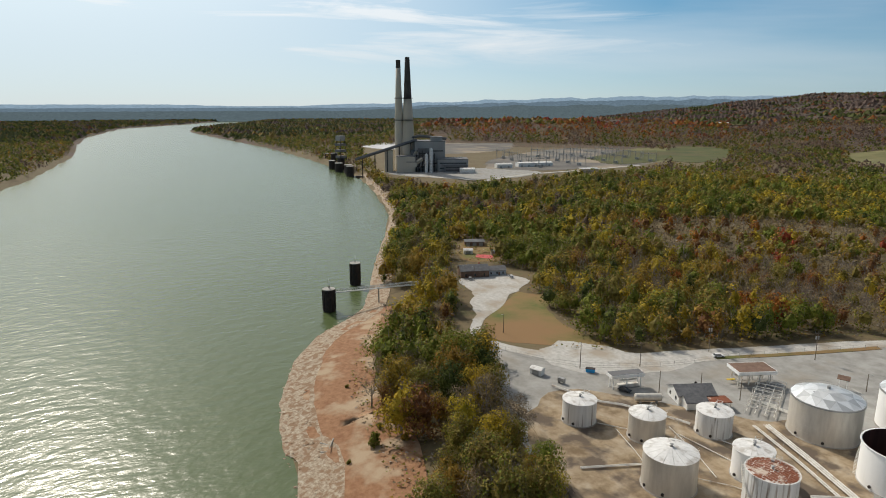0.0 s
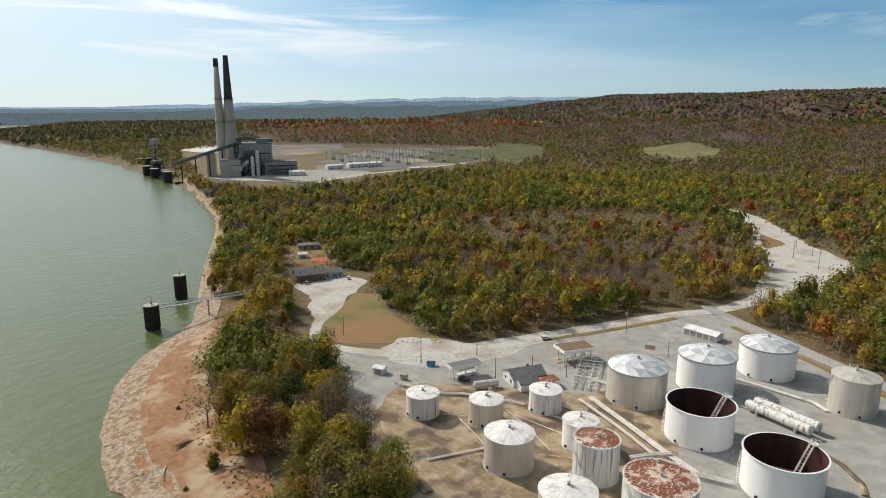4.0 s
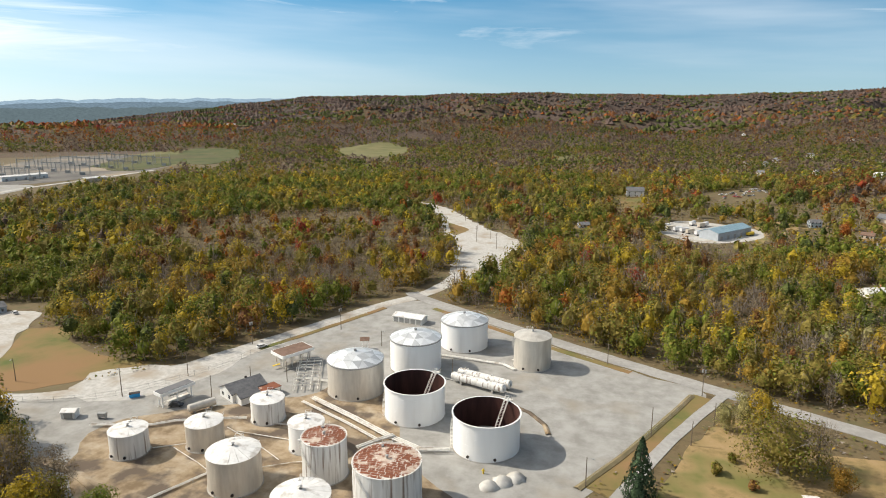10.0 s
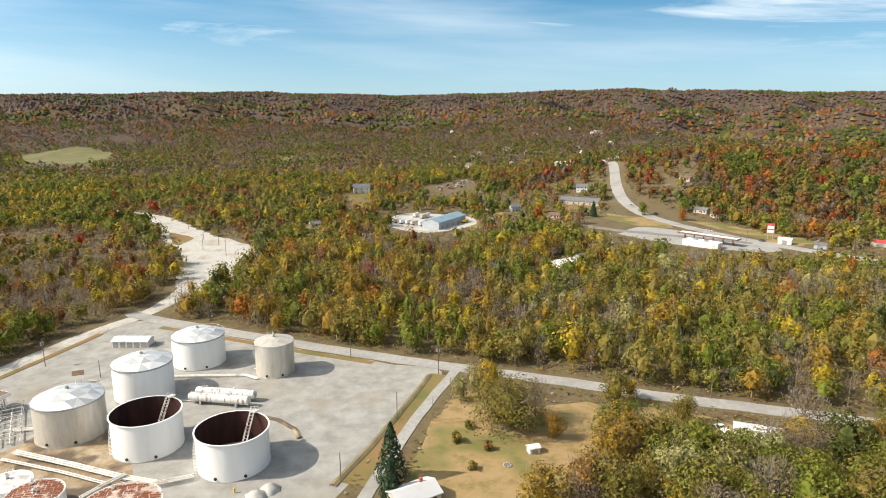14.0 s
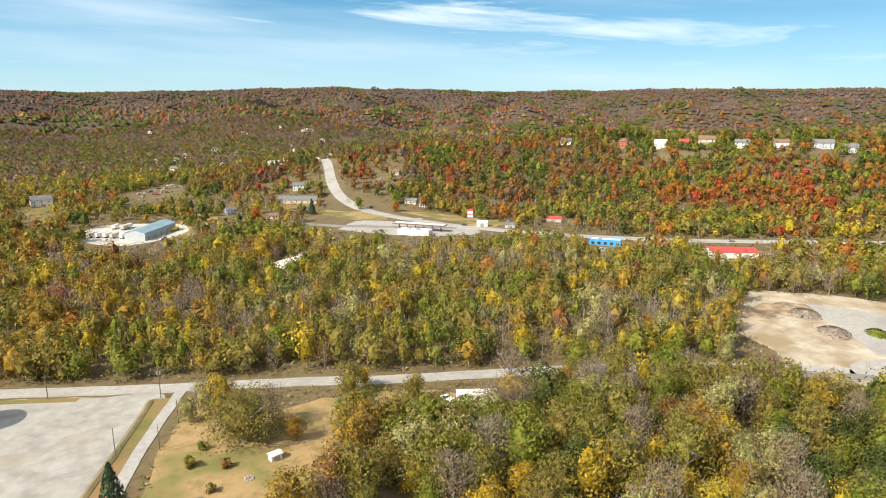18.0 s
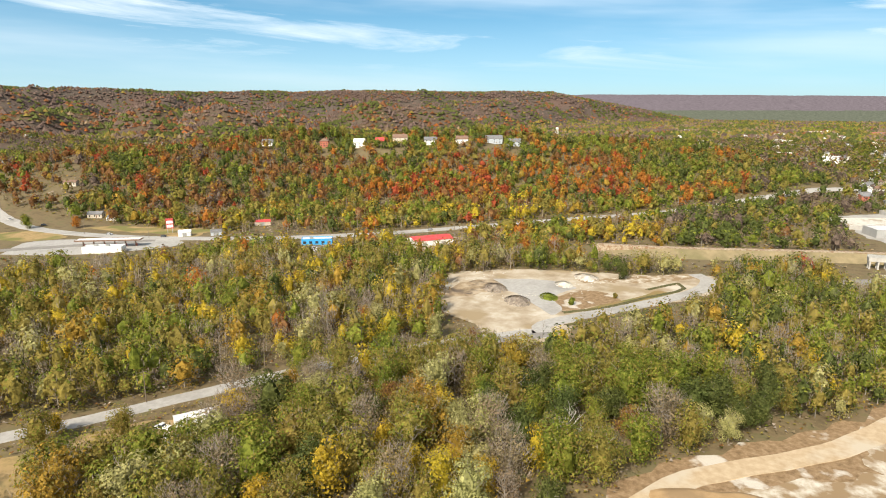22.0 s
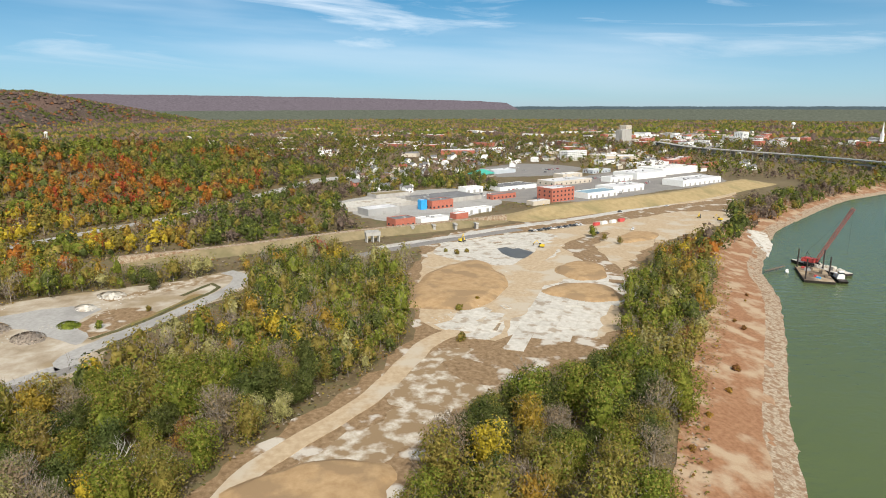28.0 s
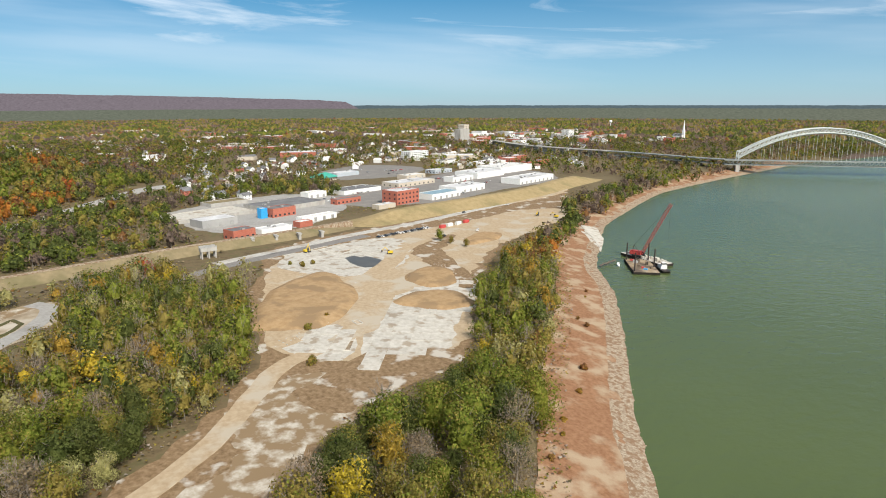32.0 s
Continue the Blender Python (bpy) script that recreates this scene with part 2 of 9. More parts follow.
M["scrub"] = material("brown_scrub_and_weeds", [(0.16, 0.105, 0.055), (0.235, 0.155, 0.085), (0.30, 0.215, 0.13)], 0.5, 0.95, detail=10, second=((0.50, 0.46, 0.40), 0.07, 0.56, 0.62), bump=0.5, bump_scale=0.8)
M["white_paint"] = material("white_tank_paint", [(0.83, 0.83, 0.82), (0.88, 0.88, 0.87)], 0.3, 0.45, second=((0.74, 0.73, 0.70), 0.25, 0.58, 0.8), stretch=(1, 1, 0.12))
M["streaked_paint"] = material("rust_streaked_white_paint", [(0.64, 0.63, 0.60), (0.80, 0.79, 0.77)], 0.7, 0.6, detail=8, second=((0.24, 0.19, 0.15), 1.1, 0.53, 0.68), stretch=(1, 1, 0.06))
M["aluminium"] = material("dull_aluminium_sheet", [(0.56, 0.52, 0.46), (0.68, 0.64, 0.57)], 0.6, 0.42, metal=0.3, second=((0.46, 0.42, 0.36), 0.2, 0.55, 0.75), stretch=(1, 1, 0.2))
M["dome"] = material("bright_aluminium_dome_panel", [(0.70, 0.71, 0.71), (0.80, 0.81, 0.81)], 0.5, 0.34, metal=0.35, shade=0.3)
M["roof_white"] = material("weathered_white_roof_plate", [(0.66, 0.65, 0.63), (0.80, 0.79, 0.77)], 0.5, 0.6, second=((0.48, 0.45, 0.41), 0.4, 0.52, 0.68))
M["rust_plate"] = material("rusted_steel_plate", [(0.17, 0.055, 0.03), (0.27, 0.10, 0.055)], 0.8, 0.85, second=((0.55, 0.44, 0.36), 0.35, 0.54, 0.62))
M["rust_seam"] = material("flaking_white_seam_paint", [(0.42, 0.30, 0.24), (0.70, 0.66, 0.61)], 0.7, 0.8)
# rusty wall, colour lowered to paint in the shade inside the open tanks
M["rust_shaded"] = material("shade_darkened_rusty_tank_inside", [(0.035, 0.014, 0.012), (0.075, 0.03, 0.024)], 0.4, 0.8, stretch=(1, 1, 0.15))
M["pipe"] = material("pale_painted_pipe", [(0.64, 0.62, 0.57), (0.77, 0.75, 0.71)], 0.8, 0.6, second=((0.36, 0.27, 0.2), 0.3, 0.55, 0.75))
M["steel"] = material("grey_galvanised_steel", [(0.30, 0.30, 0.29), (0.40, 0.40, 0.39)], 0.8, 0.5, metal=0.3)
M["dark_steel"] = material("dark_rusting_steel", [(0.022, 0.02, 0.02), (0.06, 0.045, 0.04)], 0.7, 0.75)
M["wood_pole"] = material("weathered_wooden_pole", [(0.13, 0.10, 0.075), (0.2, 0.16, 0.12)], 2, 0.9, stretch=(1, 1, 0.1))
M["concrete"] = material("grey_concrete", [(0.34, 0.325, 0.30), (0.44, 0.425, 0.395)], 0.3, 0.9, second=((0.27, 0.25, 0.23), 0.08, 0.52, 0.75), stretch=(1, 1, 0.3))
M["stack"] = material("tan_grey_stack_concrete", [(0.50, 0.44, 0.36), (0.60, 0.54, 0.45)], 0.05, 0.9, stretch=(1, 1, 0.1))
M["stack_dark"] = material("sooty_stack_top", [(0.055, 0.05, 0.048), (0.10, 0.09, 0.085)], 0.1, 0.9)
M["plant"] = material("grey_ribbed_cladding", [(0.30, 0.30, 0.295), (0.38, 0.375, 0.365)], 0.06, 0.7, stretch=(1, 1, 0.3))
M["plant_dark"] = material("dark_grey_cladding", [(0.12, 0.125, 0.13), (0.17, 0.17, 0.175)], 0.06, 0.7, stretch=(1, 1, 0.3))
M["roof_grey"] = material("grey_shingle_roof", [(0.13, 0.13, 0.135), (0.20, 0.20, 0.205)], 0.6, 0.9)
M["roof_brown"] = material("brown_shingle_roof", [(0.16, 0.10, 0.075), (0.23, 0.15, 0.11)], 0.6, 0.9)
M["roof_red"] = material("red_metal_roof", [(0.50, 0.055, 0.06), (0.60, 0.09, 0.09)], 0.4, 0.5)
M["roof_green"] = material("teal_green_metal_roof", [(0.05, 0.33, 0.26), (0.08, 0.42, 0.33)], 0.3, 0.5)
M["roof_blue"] = material("blue_grey_metal_roof", [(0.20, 0.31, 0.38), (0.27, 0.39, 0.46)], 0.2, 0.5)
M["roof_flat"] = material("pale_membrane_roof", [(0.52, 0.52, 0.53), (0.68, 0.68, 0.69)], 0.1, 0.8, second=((0.36, 0.36, 0.37), 0.05, 0.52, 0.7))
M["roof_tar"] = material("tar_and_gravel_roof", [(0.13, 0.13, 0.135), (0.21, 0.21, 0.215)], 0.1, 0.9)
M["siding"] = material("white_house_siding", [(0.70, 0.70, 0.68), (0.78, 0.78, 0.76)], 0.5, 0.7, random=0.1)
M["siding_grey"] = material("grey_blue_siding", [(0.38, 0.42, 0.46), (0.46, 0.50, 0.54)], 0.5, 0.7)
M["siding_tan"] = material("tan_siding", [(0.48, 0.42, 0.34), (0.56, 0.50, 0.42)], 0.5, 0.7)
M["brick"] = material("red_brick", [(0.36, 0.11, 0.075), (0.45, 0.16, 0.11)], 0.8, 0.85)
M["glass"] = material("dark_window_glass", [(0.03, 0.035, 0.04), (0.05, 0.055, 0.06)], 0.5, 0.12, spec=0.6)
M["blue_paint"] = material("bright_blue_paint", [(0.03, 0.28, 0.62), (0.05, 0.36, 0.70)], 0.5, 0.5)
M["red_paint"] = material("faded_red_paint", [(0.45, 0.06, 0.06), (0.55, 0.10, 0.09)], 0.5, 0.5)
M["yellow_paint"] = material("machine_yellow_paint", [(0.65, 0.46, 0.03), (0.72, 0.52, 0.06)], 0.5, 0.5)
M["tyre"] = material("black_rubber", [(0.02, 0.02, 0.02), (0.035, 0.035, 0.035)], 3, 0.85)
M["car_white"] = material("white_car_paint", [(0.70, 0.70, 0.70), (0.76, 0.76, 0.76)], 1, 0.25, spec=0.5)
M["car_dark"] = material("dark_car_paint", [(0.03, 0.033, 0.04), (0.05, 0.053, 0.06)], 1, 0.25, spec=0.5)
M["car_silver"] = material("silver_car_paint", [(0.40, 0.41, 0.42), (0.46, 0.47, 0.48)], 1, 0.3, metal=0.4)
M["bridge"] = material("pale_bridge_steel", [(0.44, 0.47, 0.46), (0.54, 0.57, 0.56)], 0.1, 0.6)
# bridge steel again, darkened to paint in the shade round decks and trusses
M["bridge_shaded"] = material("shaded_truss_steel", [(0.20, 0.22, 0.215), (0.28, 0.30, 0.29)], 0.1, 0.7)
M["bark"] = material("grey_brown_bark", [(0.18, 0.155, 0.125), (0.32, 0.285, 0.24)], 1.2, 0.95, stretch=(1, 1, 0.2))
M["bark_pale"] = material("bleached_dead_wood", [(0.34, 0.31, 0.27), (0.46, 0.43, 0.38)], 1.2, 0.9)
M["twigs"] = material("bare_grey_twigs", [(0.20, 0.165, 0.135), (0.30, 0.255, 0.21)], 0.6, 0.95, island=0.3)
M["coal"] = material("ash_and_coal_yard", [(0.10, 0.095, 0.09), (0.2, 0.185, 0.165)], 0.02, 0.95, second=((0.30, 0.245, 0.18), 0.008, 0.5, 0.62))
M["lot"] = material("bleached_rubble_ground", [(0.27, 0.21, 0.14), (0.39, 0.33, 0.25), (0.50, 0.455, 0.385)], 0.07, 0.95, detail=9, second=((0.29, 0.225, 0.14), 0.045, 0.53, 0.64), bump=0.15, bump_scale=1.5)
M["field"] = material("pale_stubble_field", [(0.13, 0.135, 0.05), (0.20, 0.175, 0.08)], 0.03, 0.95)
M["pond"] = material("murky_pond_water", [(0.085, 0.08, 0.07), (0.12, 0.11, 0.095)], 0.1, 0.3, spec=0.2)

# foliage: each hue has a lighter and a darker leaf colour
LEAF = {
    "green": [(0.122, 0.148, 0.021), (0.20, 0.222, 0.035)],
    "dark_green": [(0.066, 0.084, 0.021), (0.112, 0.130, 0.037)],
    "olive": [(0.19, 0.155, 0.036), (0.265, 0.213, 0.053)],
    "yellow": [(0.36, 0.27, 0.024), (0.47, 0.35, 0.038)],
    "gold": [(0.26, 0.165, 0.025), (0.35, 0.225, 0.04)],
    "orange": [(0.31, 0.108, 0.022), (0.40, 0.155, 0.032)],
    "red": [(0.27, 0.05, 0.025), (0.36, 0.075, 0.034)],
    "rust": [(0.175, 0.08, 0.033), (0.235, 0.118, 0.045)],
    "brown": [(0.20, 0.152, 0.09), (0.275, 0.21, 0.128)],
    "ash": [(0.13, 0.094, 0.075), (0.18, 0.132, 0.105)],
    "silver": [(0.27, 0.255, 0.095), (0.37, 0.345, 0.145)],
}
HUES = list(LEAF)
for hue, pair in LEAF.items():
    M[hue] = material(hue + "_leaves", [tuple(0.72 * c for c in pair[0]), pair[0], pair[1], tuple(1.08 * c for c in pair[1])], 0.45, 0.7, detail=3, mid=(0.34, 0.66), island=0.26, random=0.3, translucent=0.34, spec=0.12)
FOLIAGE = [M[h] for h in HUES] + [M["twigs"], M["bark"]]


# ---- mesh building ----
class Geo:
    """Gathers vertices and faces."""

    def __init__(self):
        self.v, self.f = [], []

    def add(self, verts, faces):
        k = len(self.v)
        self.v += [tuple(p) for p in verts]
        self.f += [tuple(i + k for i in f) for f in faces]
        return self

    def box(self, x, y, z, sx, sy, sz, rz=0.0):
        """Centre of the base, sizes, turn about z in degrees."""
        c, s = math.cos(radians(rz)), math.sin(radians(rz))
        p = [(x + c * a * sx / 2 - s * b * sy / 2, y + s * a * sx / 2 + c * b * sy / 2, z + h * sz) for h in (0, 1) for a, b in ((-1, -1), (1, -1), (1, 1), (-1, 1))]
        return self.add(p, [(3, 2, 1, 0), (4, 5, 6, 7), (0, 1, 5, 4), (1, 2, 6, 5), (2, 3, 7, 6), (3, 0, 4, 7)])

    def cyl(self, x, y, z0, z1, r0, r1=None, n=24, caps=True):
        r1 = r0 if r1 is None else r1
        p = [(x + r * math.cos(2 * math.pi * k / n), y + r * math.sin(2 * math.pi * k / n), z) for z, r in ((z0, r0), (z1, r1)) for k in range(n)]
        f = [(k, (k + 1) % n, n + (k + 1) % n, n + k) for k in range(n)]
        if caps:
            f += [tuple(range(n))[::-1], tuple(range(n, 2 * n))]
        return self.add(p, f)

    def rings(self, x, y, rows, n=32, close_top=True):
        """A turned shape: rows of (z, radius)."""
        p = [(x + r * math.cos(2 * math.pi * k / n), y + r * math.sin(2 * math.pi * k / n), z) for z, r in rows for k in range(n)]
        f = [(j * n + k, j * n + (k + 1) % n, (j + 1) * n + (k + 1) % n, (j + 1) * n + k) for j in range(len(rows) - 1) for k in range(n)]
        if close_top:
            f.append(tuple(range((len(rows) - 1) * n, len(rows) * n)))
        return self.add(p, f)

    def tube(self, a, b, r0, r1=None, n=6):
        r1 = r0 if r1 is None else r1
        a, b = Vector(a), Vector(b)
        d = (b - a).normalized()
        u = d.cross(Vector((0, 0, 1)) if abs(d.z) < 0.9 else Vector((1, 0, 0))).normalized()
        w = d.cross(u)
        p = [o + (u * math.cos(2 * math.pi * k / n) + w * math.sin(2 * math.pi * k / n)) * r for o, r in ((a, r0), (b, r1)) for k in range(n)]
        f = [(k, (k + 1) % n, n + (k + 1) % n, n + k) for k in range(n)] + [tuple(range(n))[::-1], tuple(range(n, 2 * n))]
        return self.add(p, f)

    def path(self, pts, r, n=6):
        for a, b in zip(pts, pts[1:]):
            self.tube(a, b, r, n=n)
        return self

    def gable(self, x, y, z, sx, sy, h, rz=0.0, over=0.4, thick=0.25):
        """A pitched roof with thickness, ridge along its local x."""
        c, s = math.cos(radians(rz)), math.sin(radians(rz))
        a, b = sx / 2 + over, sy / 2 + over
        dz = -over * h / (sy / 2)
        prof = [(-b, dz), (0, h), (b, dz), (b, dz - thick), (0, h - thick), (-b, dz - thick)]
        p = [(x + c * e * a - s * q, y + s * e * a + c * q, z + t) for e in (-1, 1) for q, t in prof]
        f = [(k, (k + 1) % 6, 6 + (k + 1) % 6, 6 + k) for k in range(6)] + [(5, 4, 1, 0), (4, 3, 2, 1), (6, 7, 10, 11), (7, 8, 9, 10)]
        return self.add(p, f)

    def gable_wall(self, x, y, z, sx, sy, wall, h, rz=0.0):
        """Walls with gable ends."""
        c, s = math.cos(radians(rz)), math.sin(radians(rz))
        prof = [(-sy / 2, 0), (sy / 2, 0), (sy / 2, wall), (0, wall + h), (-sy / 2, wall)]
        p = [(x + c * e * sx / 2 - s * q, y + s * e * sx / 2 + c * q, z + t) for e in (-1, 1) for q, t in prof]
        return self.add(p, [(0, 1, 2, 3, 4)[::-1], (5, 6, 7, 8, 9), (0, 1, 6, 5), (1, 2, 7, 6), (2, 3, 8, 7), (3, 4, 9, 8), (4, 0, 5, 9)])

    def hip(self, x, y, z, sx, sy, h, rz=0.0, over=0.5):
        c, s = math.cos(radians(rz)), math.sin(radians(rz))
        a, b = sx / 2 + over, sy / 2 + over
        k = max(0.0, a - b)
        q = [(-a, -b, 0), (a, -b, 0), (a, b, 0), (-a, b, 0), (-a, -b, -0.25), (a, -b, -0.25), (a, b, -0.25), (-a, b, -0.25), (-k, 0, h), (k, 0, h)]
        p = [(x + c * u - s * v, y + s * u + c * v, z + t) for u, v, t in q]
        return self.add(p, [(0, 1, 9, 8), (1, 2, 9), (2, 3, 8, 9), (3, 0, 8), (0, 4, 5, 1), (1, 5, 6, 2), (2, 6, 7, 3), (3, 7, 4, 0), (7, 6, 5, 4)])


def mesh_of(name, g, mat, smooth=False):
    me = bpy.data.meshes.new(name)
    me.from_pydata(g.v, [], g.f)
    for m in mat if isinstance(mat, (list, tuple)) else [mat]:
        me.materials.append(m)
    if smooth:
        me.polygons.foreach_set("use_smooth", [len(p.vertices) < 5 for p in me.polygons])
    return me


def part(name, g, mat, parent=None, label="", smooth=False):
    ob = new(name, mesh_of(name, g, mat, smooth))
    if parent:
        ob.parent = parent
    if label:
        ob["label"] = label
    return ob


def thing(name, x, y, z, rz=0.0, label="", category="", group="", kind=""):
    ob = new(name)
    ob.empty_display_size = 0.1
    ob.matrix_basis = pose(x, y, z, 0, 0, rz)
    return tagged(ob, label, category, group, kind)


def arrays(name, verts, tris, mats, index=None, quads=False):
    """A mesh from number arrays of vertices and triangles, with a material number for each face."""
    me = bpy.data.meshes.new(name)
    k = tris.shape[1]
    me.vertices.add(len(verts))
    me.vertices.foreach_set("co", np.ascontiguousarray(verts, np.float32).ravel())
    me.loops.add(k * len(tris))
    me.loops.foreach_set("vertex_index", np.ascontiguousarray(tris, np.int32).ravel())
    me.polygons.add(len(tris))
    me.polygons.foreach_set("loop_start", np.arange(0, k * len(tris), k, dtype=np.int32))
    for m in mats:
        me.materials.append(m)
    if index is not None:
        me.polygons.foreach_set("material_index", np.ascontiguousarray(index, np.int32))
    me.update(calc_edges=True)
    return me


def spline(pts, step=4.0):
    """Points along a smooth line through the given ones."""
    p = [np.array(q, float) for q in pts]
    p = [2 * p[0] - p[1]] + p + [2 * p[-1] - p[-2]]
    out = []
    for a, b, c, d in zip(p, p[1:], p[2:], p[3:]):
        n = max(1, int(np.linalg.norm(c - b) / step))
        for t in np.arange(n) / n:
            out.append(0.5 * (2 * b + (c - a) * t + (2 * a - 5 * b + 4 * c - d) * t * t + (3 * b - a - 3 * c + d) * t**3))
    return np.array(out + [p[-2]])


def inside(poly, x, y):
    """Which of the points lie in the polygon."""
    x, y = np.asarray(x, float), np.asarray(y, float)
    hit = np.zeros(x.shape, bool)
    for (x0, y0), (x1, y1) in zip(poly, poly[1:] + poly[:1]):
        if y0 == y1:
            continue
        cross = ((y0 > y) != (y1 > y)) & (x < (x1 - x0) * (y - y0) / (y1 - y0) + x0)
        hit ^= cross
    return hit


def off_line(line, x, y):
    """Distance of points from a polyline."""
    best = np.full(np.shape(x), 1e9)
    for (x0, y0), (x1, y1) in zip(line, line[1:]):
        dx, dy = x1 - x0, y1 - y0
        t = np.clip(((x - x0) * dx + (y - y0) * dy) / (dx * dx + dy * dy + 1e-9), 0, 1)
        best = np.minimum(best, np.hypot(x - x0 - t * dx, y - y0 - t * dy))
    return best

# ---- the lie of the land ----
WATER = -7.0
SHORE = [(-4900, 1900), (-3313, 863), (-2811, 560), (-2549, 517), (-1573, 495), (-1168, 453), (-885, 410), (-738, 361), (-556, 290), (-387, 191), (-300, 140), (-272, 103), (-249, 84), (-214, 66), (-184, 57), (-150, 50), (0, -30), (138, -125), (179, -151), (252, -205), (308, -244), (367, -275), (425, -322), (487, -375), (544, -447), (611, -537), (653, -608), (716, -756), (780, -920), (844, -1087), (870, -1250), (900, -1450), (1000, -1900), (1600, -4900)]
FAR_SHORE = [(-4900, 1480), (-4170, 1009), (-3700, 747), (-3291, 420), (-3131, 330), (-2314, 139), (-1485, 65), (-1092, -5), (-958, -41), (-500, -280), (0, -620), (400, -1100), (700, -2000), (1000, -4900)]
SKYLINE = [(-180, -0.15), (-75, -0.15), (-60, 0.05), (-50, 0.4), (-42, 0.62), (-30, 0.6), (-20, 0.72), (-10, 1.0), (-3, 0.85), (5, 0.72), (14, 0.95), (22, 1.2), (30, 1.05), (38, 0.85), (50, 1.0), (62, 0.95), (75, 0.85), (88, 0.72), (97, 0.5), (102, 0.3), (105.5, -0.1), (110, -0.15), (180, -0.15)]
RIDGES = [
    # crest points, crest height, half width
    ([(330, 860), (440, 760), (560, 690), (650, 610), (720, 520), (790, 420), (850, 300), (900, 170)], [16, 36, 47, 52, 53, 54, 50, 36], 175),
    ([(-1690, 1120), (-1480, 1380), (-1230, 1590), (-1100, 1760)], [44, 52, 48, 40], 215),
    ([(-900, 1720), (-600, 1900), (-200, 2000)], [50, 62, 48], 260),
    ([(-570, 2440), (-530, 2450)], [112, 106], 190),
    ([(0, 2300), (350, 2150), (600, 1900)], [60, 66, 60], 330),
]


def smooth(t):
    t = np.clip(t, 0, 1)
    return t * t * (3 - 2 * t)


def shore_distance(x, y):
    """Metres inland of the near bank (negative: in the river)."""
    line = SHORE[1:-1]
    d = off_line(line, x, y)
    return np.where(y > np.interp(x, [p[0] for p in SHORE], [p[1] for p in SHORE]), d, -d)


def waves(x, y, size, seed=0.0):
    """A cheap smooth roughness between -1 and 1."""
    a, b = x / size + seed, y / size - 1.7 * seed
    return (np.sin(a + 1.3 * np.sin(0.7 * b + seed)) + np.sin(1.3 * b + 1.1 * np.sin(0.9 * a + 2 * seed)) + 0.6 * np.sin(2.3 * a - 1.9 * b + seed)) / 2.6


def height(x, y):
    x, y = np.asarray(x, float), np.asarray(y, float)
    r = np.hypot(x, y)
    az = np.degrees(np.arctan2(x, y))
    d = shore_distance(x, y)
    z = np.zeros(x.shape)
    for line, tops, half in RIDGES:
        p = spline(line, 60)
        h = np.interp(np.linspace(0, 1, len(p)), np.linspace(0, 1, len(tops)), tops)
        best = np.zeros(x.shape)
        for (px, py), ph in zip(p, h):
            q = np.hypot(x - px, y - py) / half
            best = np.maximum(best, ph * (1 - smooth(q * 0.62)))
        rough = 1 + 0.12 * waves(x, y, 45, half) + 0.1 * waves(x, y, 20, half + 1)
        z = np.maximum(z, best * rough)
    # beyond the plain, rolling wooded hills up to the skyline
    e = np.interp(az, [a for a, _ in SKYLINE], [b for _, b in SKYLINE])
    hilly = np.interp(az, [-46, -28, 68, 80], [0, 1, 1, 0])
    foot = np.interp(az, [-60, -20, 0, 30, 50, 65, 76, 90, 110], [2300, 1750, 1700, 1850, 2000, 2500, 4500, 4500, 4500])
    cap = 100 + r * np.tan(np.radians(e)) - 45 * smooth((3900 - r) / 1900)
    crest = np.clip(0.46 + 0.52 * waves(x, y, 130, 3) + 0.15 * waves(x, y, 48, 5), 0.03, 1.1)
    last = (100 + 4300 * np.tan(np.radians(e))) * smooth((r - np.interp(az, [50, 76], [3700, 3850])) / 420) * (1 + 0.05 * waves(x, y, 90, 8))
    rise = hilly * np.maximum(cap * smooth((r - foot) / 500) * crest, last)
    z = np.maximum(z, rise)
    # banks
    steep = np.interp(x, [-340, -285], [0.4, 1.0])
    fall = np.interp(d / np.where(d > 0, steep, 1), [-60, -12, 0, 27, 42], [-12, -9, -7.2, -2.4, 0])
    z = np.where(d < 42, np.minimum(z, fall), z)
    other = np.interp(x, [p[0] for p in FAR_SHORE], [p[1] for p in FAR_SHORE]) - y
    bank = np.interp(other, [0, 15, 40], [-8, -3, 0])
    return np.where(d < 0, np.where(other > 0, np.maximum(bank, np.where(other > 40, rise, bank)), z), z)


def polar_sheet(name, azimuths, radii, mat):
    a, r = np.meshgrid(np.radians(azimuths), radii, indexing="ij")
    x, y = r * np.sin(a), r * np.cos(a)
    v = np.stack([x, y, height(x, y)], -1).reshape(-1, 3)
    n, m = a.shape
    i = np.arange(n)[:, None] * m
    j = np.arange(m - 1)[None]
    k = (np.arange(n)[:, None] + 1) % n * m
    q = np.stack([i + j, k + j, k + j + 1, i + j + 1], -1).reshape(-1, 4)
    far = (r[:, :-1] > 1500).reshape(-1)
    me = arrays(name, v, q, [mat, M["far_canopy"], M["plum_canopy"]], far.astype(int) + (r[:, :-1] > 2900).reshape(-1))
    me.polygons.foreach_set("use_smooth", np.ones(len(q), bool))
    return new(name, me)


az = np.concatenate([np.arange(-105, 150, 0.7), np.arange(150, 255, 3.5)])
rad = np.concatenate([[0.5, 40, 80, 110], 130 * 1.024 ** np.arange(153)])
rad = np.append(rad[rad < 4850], 4880)
ground = tagged(polar_sheet("ground", az, rad, M["ground"]), "brown leaf litter and rough grass under the woods", "ground", kind="structure")

